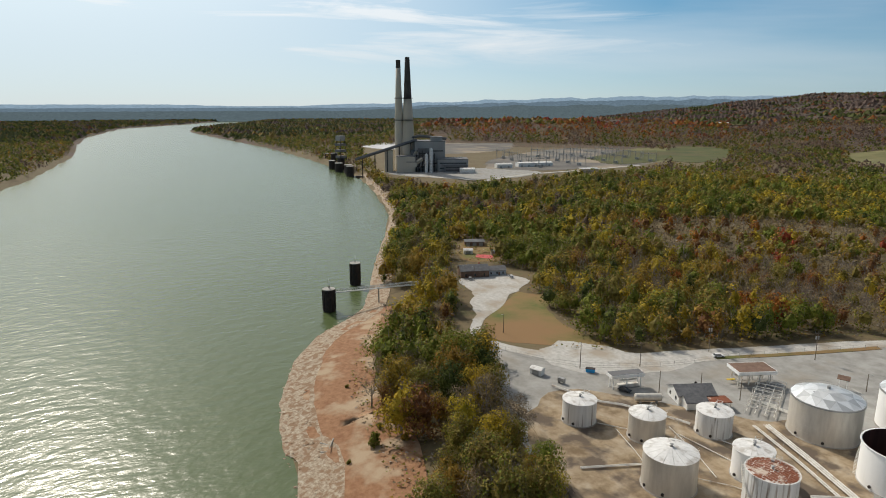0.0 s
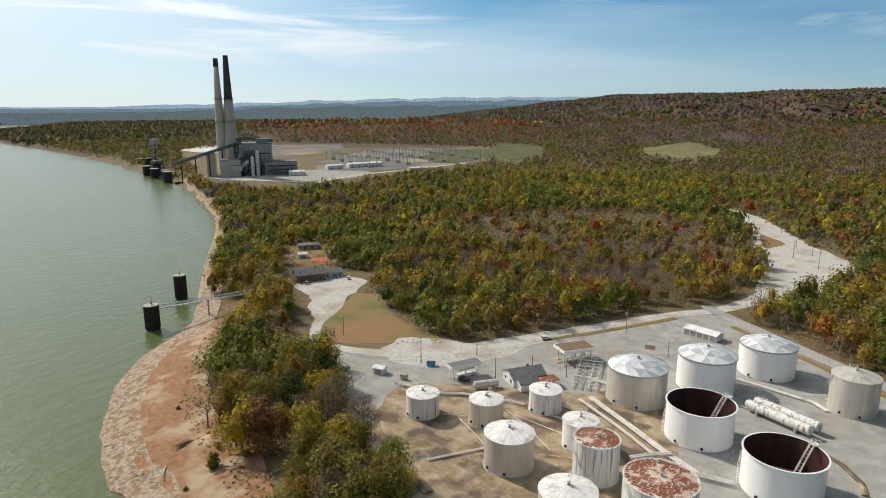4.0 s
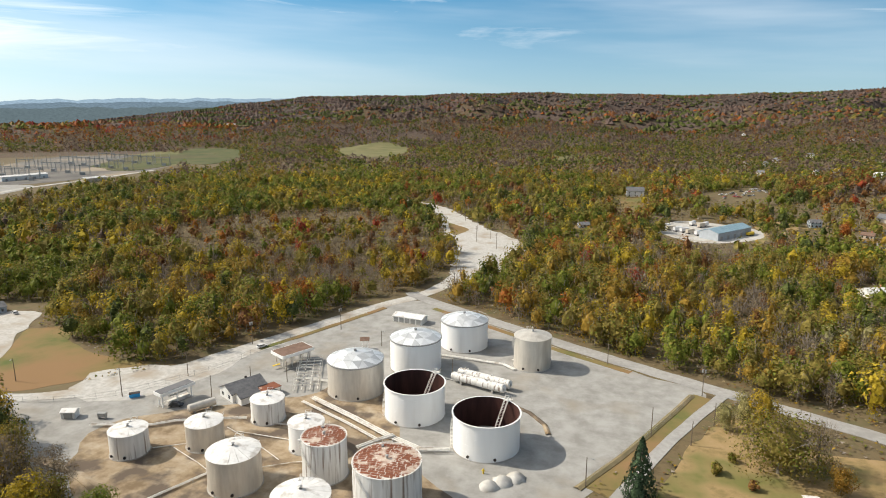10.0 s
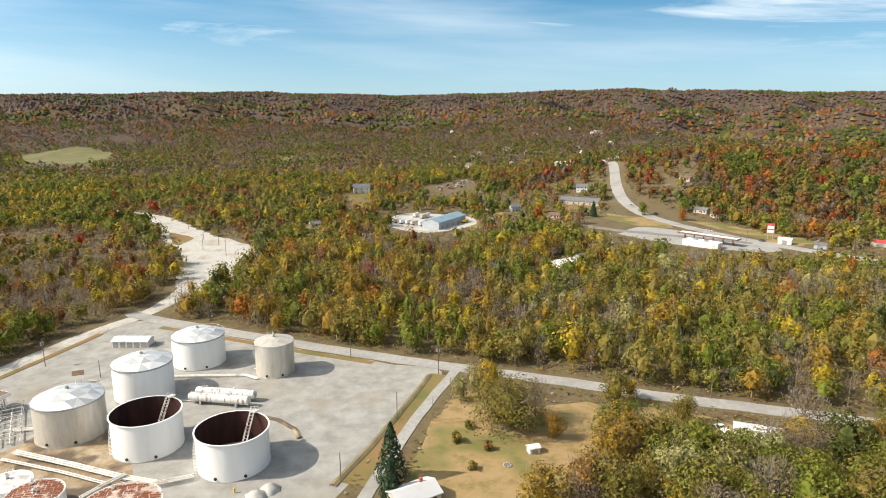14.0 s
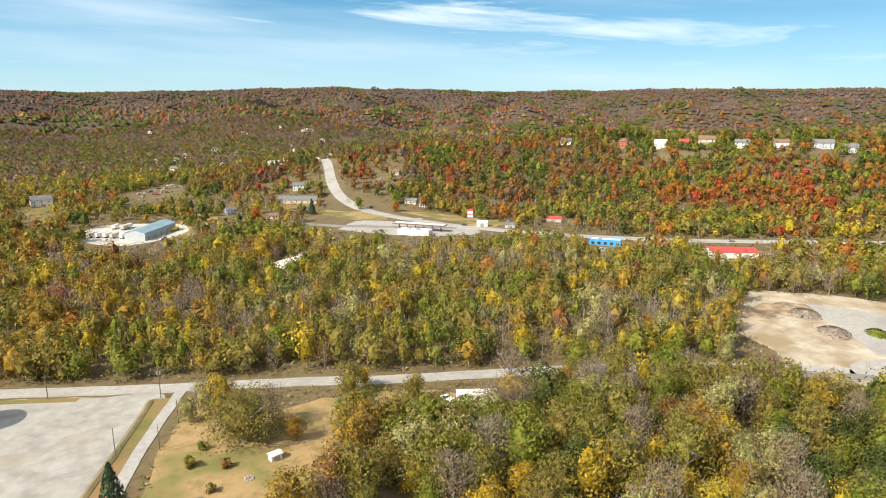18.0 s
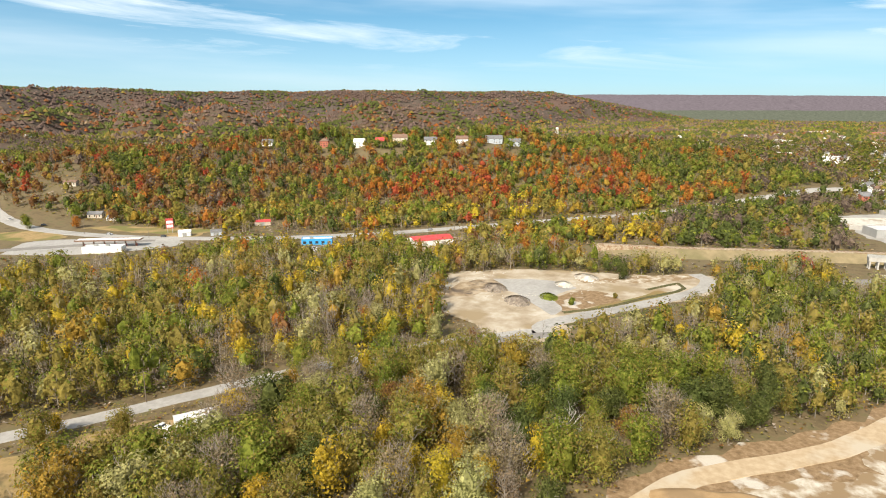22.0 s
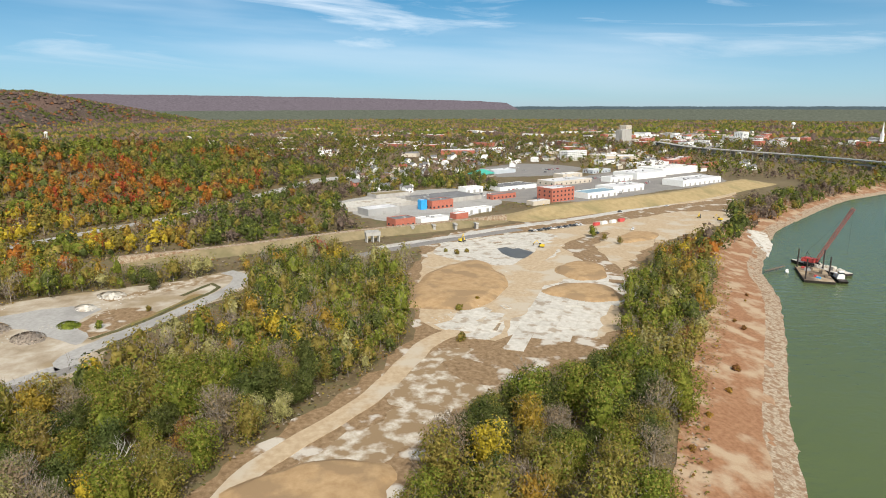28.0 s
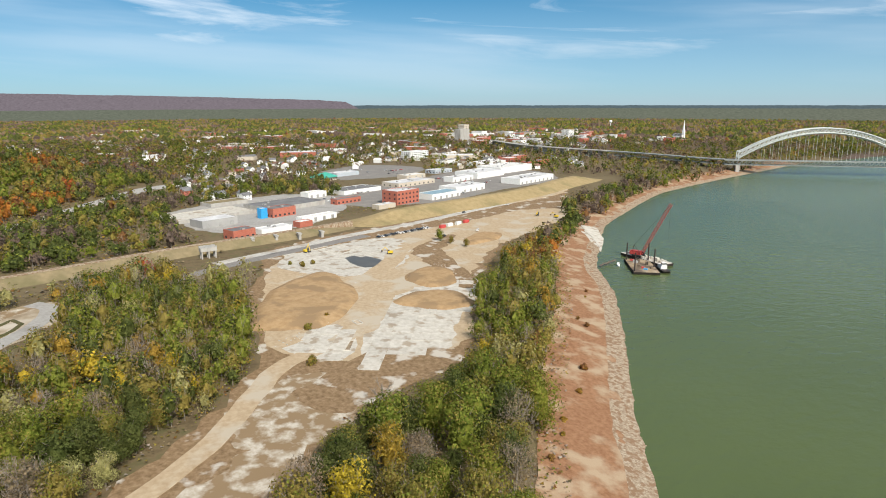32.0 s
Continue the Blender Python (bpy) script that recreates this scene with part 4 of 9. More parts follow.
def tank(x, y, r, h, style):
    t = thing("storage_tank", x, y, 0.06, label=TANK_LABEL[style], category="storage tank", group="tanks in the yard")
    silver = style in ("silver_cone", "dome_silver", "tall_silver")
    wall = M["aluminium"] if silver else M["white_paint"] if style in ("open", "dome_white", "white_cone") else M["streaked_paint"]
    n = 48
    # concrete ring
    part("foundation", Geo().cyl(0, 0, -0.3, 0.22, r + 0.35, n=n), M["concrete"], t)
    courses = 5 if h > 9 else 3
    for k in range(courses):
        a, b = h * k / courses, h * (k + 1) / courses
        g = Geo()
        lip = 0.012 * (courses - k)
        g.rings(0, 0, [(0.2 + a, r + lip), (0.2 + b, r + lip)], n, close_top=False)
        sides = len(g.f)
        g.rings(0, 0, [(0.2 + b, r + lip), (0.2 + b, r + lip - 0.08)], n, close_top=False)
        course = part("shell_course", g, wall, t)
        course.data.polygons.foreach_set("use_smooth", [k < sides for k in range(len(g.f))])
    top = h + 0.2
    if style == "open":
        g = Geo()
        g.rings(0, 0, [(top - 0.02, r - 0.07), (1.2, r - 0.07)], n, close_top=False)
        part("inner_wall", g, M["rust_shaded"], t, "rusty inner wall, darkened for the shade inside", smooth=True)
        part("floating_roof", Geo().cyl(0, 0, 1.0, 1.35, r - 0.3, n=n), M["concrete"], t, "grey floating roof deck far down inside")
        part("rim_girder", Geo().rings(0, 0, [(top - 0.12, r + 0.02), (top - 0.12, r + 0.42), (top, r + 0.42), (top, r - 0.1)], n, close_top=False), M["white_paint"], t)
        a = radians(62)
        p0 = Vector((math.cos(a) * (r - 0.2), math.sin(a) * (r - 0.2), top + 0.9))
        p1 = Vector((math.cos(a) * (r - 0.2) - 2.6, math.sin(a) * (r - 0.2) - 9.5, 1.6))
        g = Geo()
        across = Vector((0.55, -0.15, 0))
        for s in (-1, 1):
            for lift in (0, 0.9):
                g.tube(p0 + across * s + Vector((0, 0, lift)), p1 + across * s + Vector((0, 0, lift)), 0.09)
        for k in range(16):
            q = p0.lerp(p1, k / 15)
            g.tube(q - across, q + across, 0.07)
            for s in (-1, 1):
                g.tube(q + across * s, q + across * s + Vector((0, 0, 0.9)), 0.05)
        part("rolling_ladder", g, M["pipe"], t, "pale steel rolling ladder")
        g = Geo()
        c = Vector((math.cos(a) * (r + 0.5), math.sin(a) * (r + 0.5), top))
        g.box(c.x, c.y, top, 2.2, 1.6, 0.12, 62)
        for s, u in ((-1, -1), (1, -1), (1, 1), (-1, 1)):
            g.tube((c.x + s * 1.0, c.y + u * 0.7, top), (c.x + s * 1.0, c.y + u * 0.7, top + 1.1), 0.05)
        g.path([(c.x - 1, c.y - 0.7, top + 1.1), (c.x + 1, c.y - 0.7, top + 1.1), (c.x + 1, c.y + 0.7, top + 1.1), (c.x - 1, c.y + 0.7, top + 1.1)], 0.05)
        part("gauge_platform", g, M["pipe"], t)
    elif style.startswith("dome"):
        g = Geo()
        rise, rows = r * 0.27, 3
        pts = {}
        for j in range(rows + 1):
            rr = (r + 0.15) * (1 - j / rows)
            z = top + rise * (1 - (rr / (r + 0.15)) ** 2) + 0.1
            m = max(1, 6 * (rows - j))
            pts[j] = [(rr * math.cos(2 * math.pi * (k + 0.5 * (j % 2)) / m), rr * math.sin(2 * math.pi * (k + 0.5 * (j % 2)) / m), z) for k in range(m)]
        panels = []
        for j in range(rows):
            lo, hi = pts[j], pts[j + 1]
            tris = []
            i = u = 0
            ang = lambda p: math.atan2(p[1], p[0]) % (2 * math.pi)
            a0 = [2 * math.pi * (k + 0.5 * (j % 2)) / len(lo) for k in range(len(lo) + 1)]
            b0 = [2 * math.pi * (k + 0.5 * ((j + 1) % 2)) / len(hi) for k in range(len(hi) + 1)]
            while i < len(lo) or u < len(hi):
                if len(hi) == 1:
                    tris.append((lo[i % len(lo)], lo[(i + 1) % len(lo)], hi[0]))
                    i += 1
                    if i >= len(lo):
                        break
                elif u >= len(hi) or (i < len(lo) and a0[i + 1] <= b0[u + 1]):
                    tris.append((lo[i % len(lo)], lo[(i + 1) % len(lo)], hi[u % len(hi)]))
                    i += 1
                else:
                    tris.append((lo[i % len(lo)], hi[(u + 1) % len(hi)], hi[u % len(hi)]))
                    u += 1
            panels += tris
        for k, tri in enumerate(panels):
            c = sum((Vector(p) for p in tri), Vector()) / 3
            outer = [Vector(p) + (c - Vector(p)) * 0.012 for p in tri]
            g = Geo()
            lift = random.uniform(-0.03, 0.05)
            g.add([p + Vector((0, 0, lift)) for p in outer] + [p + Vector((0, 0, lift - 0.1)) for p in outer], [(0, 1, 2), (5, 4, 3), (0, 3, 4, 1), (1, 4, 5, 2), (2, 5, 3, 0)])
            part("dome_panel", g, M["dome"], t)
        part("dome_frame", Geo().rings(0, 0, [(top - 0.35, r + 0.1), (top - 0.35, r + 0.35), (top + 0.12, r + 0.35), (top + 0.12, r - 0.2)], 24, close_top=False), M["steel"], t)
        part("dome_vent", Geo().cyl(0, 0, top + rise, top + rise + 0.8, 0.55, 0.5, 12), M["steel"], t)
        if style == "dome_silver":
            part("skylight", Geo().add([(-2.2, -4.6, top + rise * 0.76), (1.2, -4.6, top + rise * 0.77), (-0.5, -2.0, top + rise * 0.98), (-2.2, -4.6, top + rise * 0.7), (1.2, -4.6, top + rise * 0.7), (-0.5, -2.0, top + rise * 0.9)], [(0, 1, 2), (0, 3, 4, 1), (1, 4, 5, 2), (2, 5, 3, 0)]), M["glass"], t, "dark glazed roof panel")
        g = Geo()
        m = 28
        ring = [((r + 0.3) * math.cos(2 * math.pi * k / m), (r + 0.3) * math.sin(2 * math.pi * k / m)) for k in range(m)]
        for k in range(m // 2):
            g.tube((*ring[k], top), (*ring[k], top + 1.0), 0.04, n=4)
            g.tube((*ring[k], top + 1.0), (*ring[k + 1], top + 1.0), 0.04, n=4)
        part("handrail", g, M["steel"], t)
    else:
        cone = {"streaked": 0.14, "silver_cone": 0.2, "white_cone": 0.16, "rusted": 0.06, "tall_silver": 0.22}[style] * r
        mat = M["rust_plate"] if style == "rusted" else M["aluminium"] if style == "tall_silver" else M["roof_white"]
        m = 16 if style != "rusted" else 0
        if style == "rusted":
            part("roof_deck", Geo().rings(0, 0, [(top - 0.05, r), (top + cone, 0.3)], 40), M["rust_seam"], t, "bleached plate seams")
            wid, lng, q = 0.95, 2.4, 0
            yy = -r + 0.3
            while yy < r - 0.3:
                xx = -math.sqrt(max(0.0, r * r - (yy + wid / 2) ** 2)) - random.uniform(0, 1.2)
                while xx < math.sqrt(max(0.0, r * r - (yy + wid / 2) ** 2)):
                    e = math.sqrt(max(0.0, (r - 0.1) ** 2 - max(abs(yy), abs(yy + wid)) ** 2))
                    a, b = max(xx, -e), min(xx + lng * random.uniform(0.7, 1.15), e)
                    if b - a > 0.35:
                        z = [top + cone * (1 - math.hypot(u, v) / r) for u, v in ((a, yy), (b, yy), (b, yy + wid), (a, yy + wid))]
                        g = Geo()
                        k0, k1 = random.uniform(0.05, 0.14), random.uniform(0.05, 0.2)
                        p = [(a + k1, yy + k0, z[0] + 0.05), (b - k0, yy + k0, z[1] + 0.05), (b - k1, yy + wid - k0, z[2] + 0.05), (a + k0, yy + wid - k0, z[3] + 0.05)]
                        g.add(p + [(u, v, w - 0.09) for u, v, w in p], [(0, 1, 2, 3), (0, 4, 5, 1), (1, 5, 6, 2), (2, 6, 7, 3), (3, 7, 4, 0)])
                        part("roof_plate", g, M["rust_plate"], t)
                    xx = b + 0.02 if b > xx else xx + lng
                yy += wid
        for k in range(m):
            a0, a1 = 2 * math.pi * (k + 0.02) / m, 2 * math.pi * (k + 0.98) / m
            g = Geo()
            e, i = r + 0.12, 0.5
            q = [(e * math.cos(a0), e * math.sin(a0), top), (e * math.cos((a0 + a1) / 2), e * math.sin((a0 + a1) / 2), top), (e * math.cos(a1), e * math.sin(a1), top), (i * math.cos(a1), i * math.sin(a1), top + cone), (i * math.cos(a0), i * math.sin(a0), top + cone)]
            g.add([(u, v, w + 0.05) for u, v, w in q] + [(u, v, w - 0.08) for u, v, w in q], [(0, 1, 2, 3, 4), (9, 8, 7, 6, 5), (0, 5, 6, 1), (1, 6, 7, 2), (2, 7, 8, 3), (3, 8, 9, 4), (4, 9, 5, 0)])
            part("roof_plate", g, mat, t)
        part("roof_vent", Geo().cyl(0, 0, top + cone - 0.1, top + cone + 0.75, 0.3, 0.26, 10).cyl(0, 0, top + cone + 0.75, top + cone + 0.95, 0.55, 0.1, 10), M["steel"], t)
        part("top_angle", Geo().rings(0, 0, [(top - 0.18, r), (top - 0.18, r + 0.16), (top + 0.03, r + 0.16), (top + 0.03, r - 0.1)], n, close_top=False), wall, t)
        # hatch railing at the roof's edge, over the stair
        g = Geo()
        a = radians(110)
        e = [Vector(((r - q) * math.cos(a + s), (r - q) * math.sin(a + s), top)) for q, s in ((0.1, -0.16), (0.1, 0.16), (1.6, 0.2), (1.6, -0.2))]
        for q, w in zip(e, e[1:] + e[:1]):
            g.tube(q, q + Vector((0, 0, 1.1)), 0.05, n=5)
            g.tube(q + Vector((0, 0, 1.1)), w + Vector((0, 0, 1.1)), 0.04, n=5)
            g.tube(q + Vector((0, 0, 0.55)), w + Vector((0, 0, 0.55)), 0.03, n=5)
        part("hatch_railing", g, M["pipe"], t)
        part("roof_hatch", Geo().cyl(e[2].x * 0.9, e[2].y * 0.9, top + 0.1, top + 0.6, 0.4, n=10), M["steel"], t)
    # spiral stair
    if style in ("silver_cone", "open", "tall_silver", "rusted"):
        steps = int(h / 0.3)
        start = {"open": 3.6, "tall_silver": 2.4, "silver_cone": 2.2, "rusted": 5.2}[style]
        paint = M["pipe"] if style != "tall_silver" else M["steel"]
        tread = mesh_of("stair_tread", Geo().box(0, 0, 0, 0.8, 0.26, 0.05), paint)
        rail = []
        for k in range(steps):
            a = start - k * 0.25 / r * (1 if style != "tall_silver" else -1)
            c, q, z = math.cos(a), math.sin(a), 0.3 + k * 0.3
            o = new("stair_tread", tread)
            o.parent = t
            o.matrix_basis = pose((r + 0.45) * c, (r + 0.45) * q, z, 0, 0, math.degrees(a))
            rail.append(Vector(((r + 0.82) * c, (r + 0.82) * q, z + 1.0)))
            if k % 4 == 0:
                part("stair_post", Geo().tube(rail[-1] - Vector((0, 0, 1)), rail[-1], 0.03, n=4), paint, t)
        part("stair_rail", Geo().path(rail, 0.035, 4), paint, t)
    # manway and nozzle
    for a in (-1.9, -1.1):
        c, s = math.cos(a), math.sin(a)
        part("manway", Geo().tube((c * (r - 0.1), s * (r - 0.1), 1.1), (c * (r + 0.4), s * (r + 0.4), 1.1), 0.42, n=12), M["dark_steel"], t)
    a = 2.9
    part("nozzle", Geo().tube((math.cos(a) * (r - 0.1), math.sin(a) * (r - 0.1), 0.7), (math.cos(a) * (r + 1.4), math.sin(a) * (r + 1.4), 0.7), 0.22, n=10), M["pipe"], t)
    return t


for row in TANKS:
    tank(*row)

# ---- backdrop beyond the last hills, haze painted into its glowing colour ----
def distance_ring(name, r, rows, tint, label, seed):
    """A glowing arc of far hills with haze in its tint, rows of compass degrees and the height of their crest in
    degrees.
    """
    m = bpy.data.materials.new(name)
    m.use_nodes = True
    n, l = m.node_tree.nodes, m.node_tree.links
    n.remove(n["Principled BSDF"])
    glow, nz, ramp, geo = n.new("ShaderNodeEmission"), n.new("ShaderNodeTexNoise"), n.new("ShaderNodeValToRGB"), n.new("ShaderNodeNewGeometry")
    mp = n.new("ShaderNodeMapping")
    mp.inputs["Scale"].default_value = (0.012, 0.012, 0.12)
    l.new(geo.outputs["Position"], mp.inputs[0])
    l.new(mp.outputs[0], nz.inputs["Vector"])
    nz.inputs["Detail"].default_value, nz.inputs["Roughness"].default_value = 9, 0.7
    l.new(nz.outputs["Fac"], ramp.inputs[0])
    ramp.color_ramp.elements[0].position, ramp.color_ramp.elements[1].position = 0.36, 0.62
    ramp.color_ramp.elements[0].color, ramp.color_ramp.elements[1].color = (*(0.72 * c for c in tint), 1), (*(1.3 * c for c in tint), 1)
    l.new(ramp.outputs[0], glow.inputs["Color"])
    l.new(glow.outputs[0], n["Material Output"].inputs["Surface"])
    a = np.arange(rows[0][0], rows[-1][0], 0.1)
    e = np.interp(a, [q[0] for q in rows], [q[1] for q in rows])
    rough = np.interp(a, [-66, -54, 40, 60], [0.3, 1, 1, 0.2])
    e = e + rough * (0.09 * waves(a, a * 0, 0.9, seed) + 0.05 * waves(a, a * 0, 0.3, seed + 1)) + 0.012 * waves(a, a * 0, 0.07, seed + 2)
    x, y = r * np.sin(np.radians(a)), r * np.cos(np.radians(a))
    k = len(a)
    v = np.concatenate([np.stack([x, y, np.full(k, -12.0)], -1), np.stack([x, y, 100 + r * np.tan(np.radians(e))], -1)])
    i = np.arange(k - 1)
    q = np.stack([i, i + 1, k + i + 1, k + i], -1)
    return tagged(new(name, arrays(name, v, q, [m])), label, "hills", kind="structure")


distance_ring("backdrop", 4250, [(-105, -0.62), (-66, -0.6), (-58, -0.3), (-50, -0.15), (-40, -0.1), (-26, 0.0)], (0.12, 0.165, 0.185), "far blue-green wooded plain, haze painted into its glow", 3)
distance_ring("backdrop_hills", 4500, [(-105, -0.36), (-64, -0.34), (-56, -0.05), (-46, 0.22), (-34, 0.34), (-24, 0.4), (-14, 0.4)], (0.16, 0.23, 0.29), "far blue-grey hills, haze painted into their glow", 5)
distance_ring("backdrop_ridge", 4860, [(-105, -0.06), (-80, -0.07), (-76, -0.2), (-70, -0.2), (-68, -0.08), (-60, 0.08), (-50, 0.40), (-42, 0.58), (-30, 0.62), (-14, 0.62)], (0.30, 0.42, 0.53), "pale blue ridge far off, haze painted into its glow", 6)
distance_ring("backdrop_plain", 4350, [(62, -0.9), (72, -0.5), (100, -0.42), (120, -0.36), (150, -0.36)], (0.15, 0.165, 0.125), "far olive-grey wooded plain, haze painted into its glow", 8)
distance_ring("backdrop_plum_ridge", 4600, [(56, 0.3), (64, 0.7), (72, 0.82), (80, 0.76), (92, 0.6), (99, 0.42), (103, 0.32), (105.3, 0.16), (106.2, -0.3), (107, -0.9)], (0.20, 0.17, 0.19), "long plum-grey wooded ridge, haze painted into its glow", 11)
distance_ring("backdrop_east", 4870, [(96, -0.25), (106, -0.14), (150, -0.12)], (0.10, 0.135, 0.15), "far blue-green wooded plain, haze painted into its glow", 9)

# ---- woods ----
rng = np.random.default_rng(7)


def cards(centres, size, normals, rng, loose=0.42):
    """One loose triangle at each place, turned roughly to its normal."""
    n = len(centres)
    nn = normals * 1.45 + np.array([0, 0, 0.2]) + rng.normal(0, loose, (n, 3))
    nn /= np.linalg.norm(nn, axis=1)[:, None]
    u = np.cross(nn, rng.normal(0, 1, (n, 3)))
    u /= np.linalg.norm(u, axis=1)[:, None]
    w = np.cross(nn, u)
    s = size * rng.uniform(0.6, 1.45, (n, 1))
    v = np.stack([centres + u * s, centres - u * 0.55 * s + w * 0.9 * s, centres - u * 0.5 * s - w * 0.85 * s], 1)
    return v.reshape(-1, 3)


def crown_points(count, lumps, wide, tall, base, rng, fill=0.25, lumpy=False, fat=1.0):
    """Places and outward ways on a lumpy crown of unit-scale lumps."""
    a = rng.uniform(0, 2 * np.pi, lumps)
    t = np.linspace(0.08, 0.98, lumps) + rng.uniform(-0.06, 0.06, lumps)
    ring = wide * np.sqrt(np.clip(1 - (2 * t - 1.0) ** 2 / 1.2, 0.05, 1)) * rng.uniform(0.35, 0.8, lumps)
    c = np.stack([ring * np.cos(a), ring * np.sin(a), base + t * (tall - base) * 0.86], -1)
    rad = wide * rng.uniform(0.34, 0.58, lumps) * fat
    k = rng.choice(lumps, count, p=rad**2 / (rad**2).sum())
    d = rng.normal(0, 1, (count, 3))
    d[:, 2] += 0.35
    d /= np.linalg.norm(d, axis=1)[:, None]
    depth = np.where(rng.random(count) < fill, rng.uniform(0.4, 0.9, count), rng.uniform(0.78, 1.2, count))
    p = c[k] + d * (rad[k] * depth)[:, None] * np.array([1, 1, 0.82])
    return (p, d, c, rad) if lumpy else (p, d)


def clump_tris(centres, rad, sides, rows, rng, low=-0.75):
    """Uneven solid leaf clumps, one round each centre: rings of triangles closed at the top."""
    out = []
    for c, q in zip(centres, rad):
        ring = []
        for j in range(rows):
            h = {1: (low,), 2: (-0.35, 0.5), 3: (-0.6, 0.05, 0.62)}[rows][j]
            w = math.sqrt(max(0.1, 1 - h * h))
            a = np.arange(sides) * 2 * np.pi / sides + 0.5 * j + rng.uniform(-0.25, 0.25, sides)
            k = q * rng.uniform(0.78, 1.12, sides)
            ring.append(c + np.stack([k * w * np.cos(a), k * w * np.sin(a), k * 0.85 * h + 0 * a], -1))
        top = c + np.array([rng.uniform(-0.2, 0.2) * q, rng.uniform(-0.2, 0.2) * q, 0.9 * q])
        for j in range(rows):
            for k in range(sides):
                n = (k + 1) % sides
                if j + 1 < rows:
                    out += [ring[j][k], ring[j][n], ring[j + 1][k], ring[j][n], ring[j + 1][n], ring[j + 1][k]]
                else:
                    out += [ring[j][k], ring[j][n], top]
    return np.array(out)


def limbs(tall, wide, rng, count=7, trunk=0.26, twigs=0):
    """A tapered trunk with forking limbs."""
    g = Geo()
    bend = Vector((rng.uniform(-0.4, 0.4), rng.uniform(-0.4, 0.4), 0))
    pts = [Vector((0, 0, -0.4)), Vector((0, 0, tall * 0.28)) + bend * 0.5, Vector((0, 0, tall * 0.55)) + bend, Vector((0, 0, tall * 0.86)) + bend * 1.6]
    rs = [trunk * 1.35, trunk, trunk * 0.65, trunk * 0.15]
    for k in range(3):
        g.tube(pts[k], pts[k + 1], rs[k], rs[k + 1], n=6)
    for k in range(count):
        z = rng.uniform(0.25, 0.75)
        p = pts[0].lerp(pts[3], z) if z > 0.5 else pts[1].lerp(pts[2], z)
        a = 2.4 * k + rng.uniform(-0.4, 0.4)
        out = wide * rng.uniform(0.5, 0.95)
        q = p + Vector((math.cos(a) * out * 0.55, math.sin(a) * out * 0.55, tall * 0.13))
        e = q + Vector((math.cos(a) * out * 0.45, math.sin(a) * out * 0.45, tall * rng.uniform(0.08, 0.2)))
        g.tube(p, q, trunk * 0.42, trunk * 0.25, n=4)
        g.tube(q, e, trunk * 0.25, 0.03, n=4)
        for _ in range(twigs):
            s = q.lerp(e, rng.uniform(0, 0.8))
            w = s + Vector((rng.uniform(-1, 1), rng.uniform(-1, 1), rng.uniform(0.3, 1.4))) * wide * 0.33
            g.tube(s, w, 0.06, 0.015, n=3)
    return g


def inner_mass(wide, tall, base, sides, rows, rng):
    """The dense middle of a crown, where leaves hide one another."""
    t = clump_tris(np.zeros((1, 3)), np.array([wide * 0.52]), sides, rows, rng)
    up = (tall - base) * 0.40 / (wide * 0.52 * 0.85)
    return t * np.array([1, 1, up]) + np.array([0, 0, base + (tall - base) * 0.44])


def tris_of(v):
    return np.arange(len(v)).reshape(-1, 3)


def leaf_mesh(name, hue, count, size, lumps, wide, tall, base, seed, fill=0.25, twigs=0):
    r = np.random.default_rng(seed)
    p, d = crown_points(int(count * 1.2), lumps, wide, tall, base, r, 0.6 * fill)
    v = cards(p, size * 0.92, d, r)
    idx = np.zeros(len(v) // 3, int)
    mats = [M[hue], M["twigs"], M[{"yellow": "olive", "gold": "olive", "rust": "gold", "green": "olive", "olive": "green"}.get(hue, hue)]]
    idx[r.random(len(idx)) < 0.22] = 2
    if hue != "brown":
        core = inner_mass(wide, tall, base, 9, 3, r)
        v = np.concatenate([v, core])
        idx = np.concatenate([idx, np.zeros(len(core) // 3, int)])
    if twigs:
        q, e = crown_points(twigs, lumps, wide * 1.02, tall, base * 0.9, r, 0.5)
        up = e * 0.6 + np.array([0, 0, 0.9])
        up /= np.linalg.norm(up, axis=1)[:, None]
        s = np.cross(up, r.normal(0, 1, (twigs, 3)))
        s /= np.linalg.norm(s, axis=1)[:, None]
        ln = r.uniform(0.7, 1.6, (twigs, 1))
        t = np.stack([q - s * 0.05, q + s * 0.05, q + up * ln], 1).reshape(-1, 3)
        v = np.concatenate([v, t])
        idx = np.concatenate([idx, np.ones(twigs, int)])
    return arrays(name, v, tris_of(v), mats, idx)


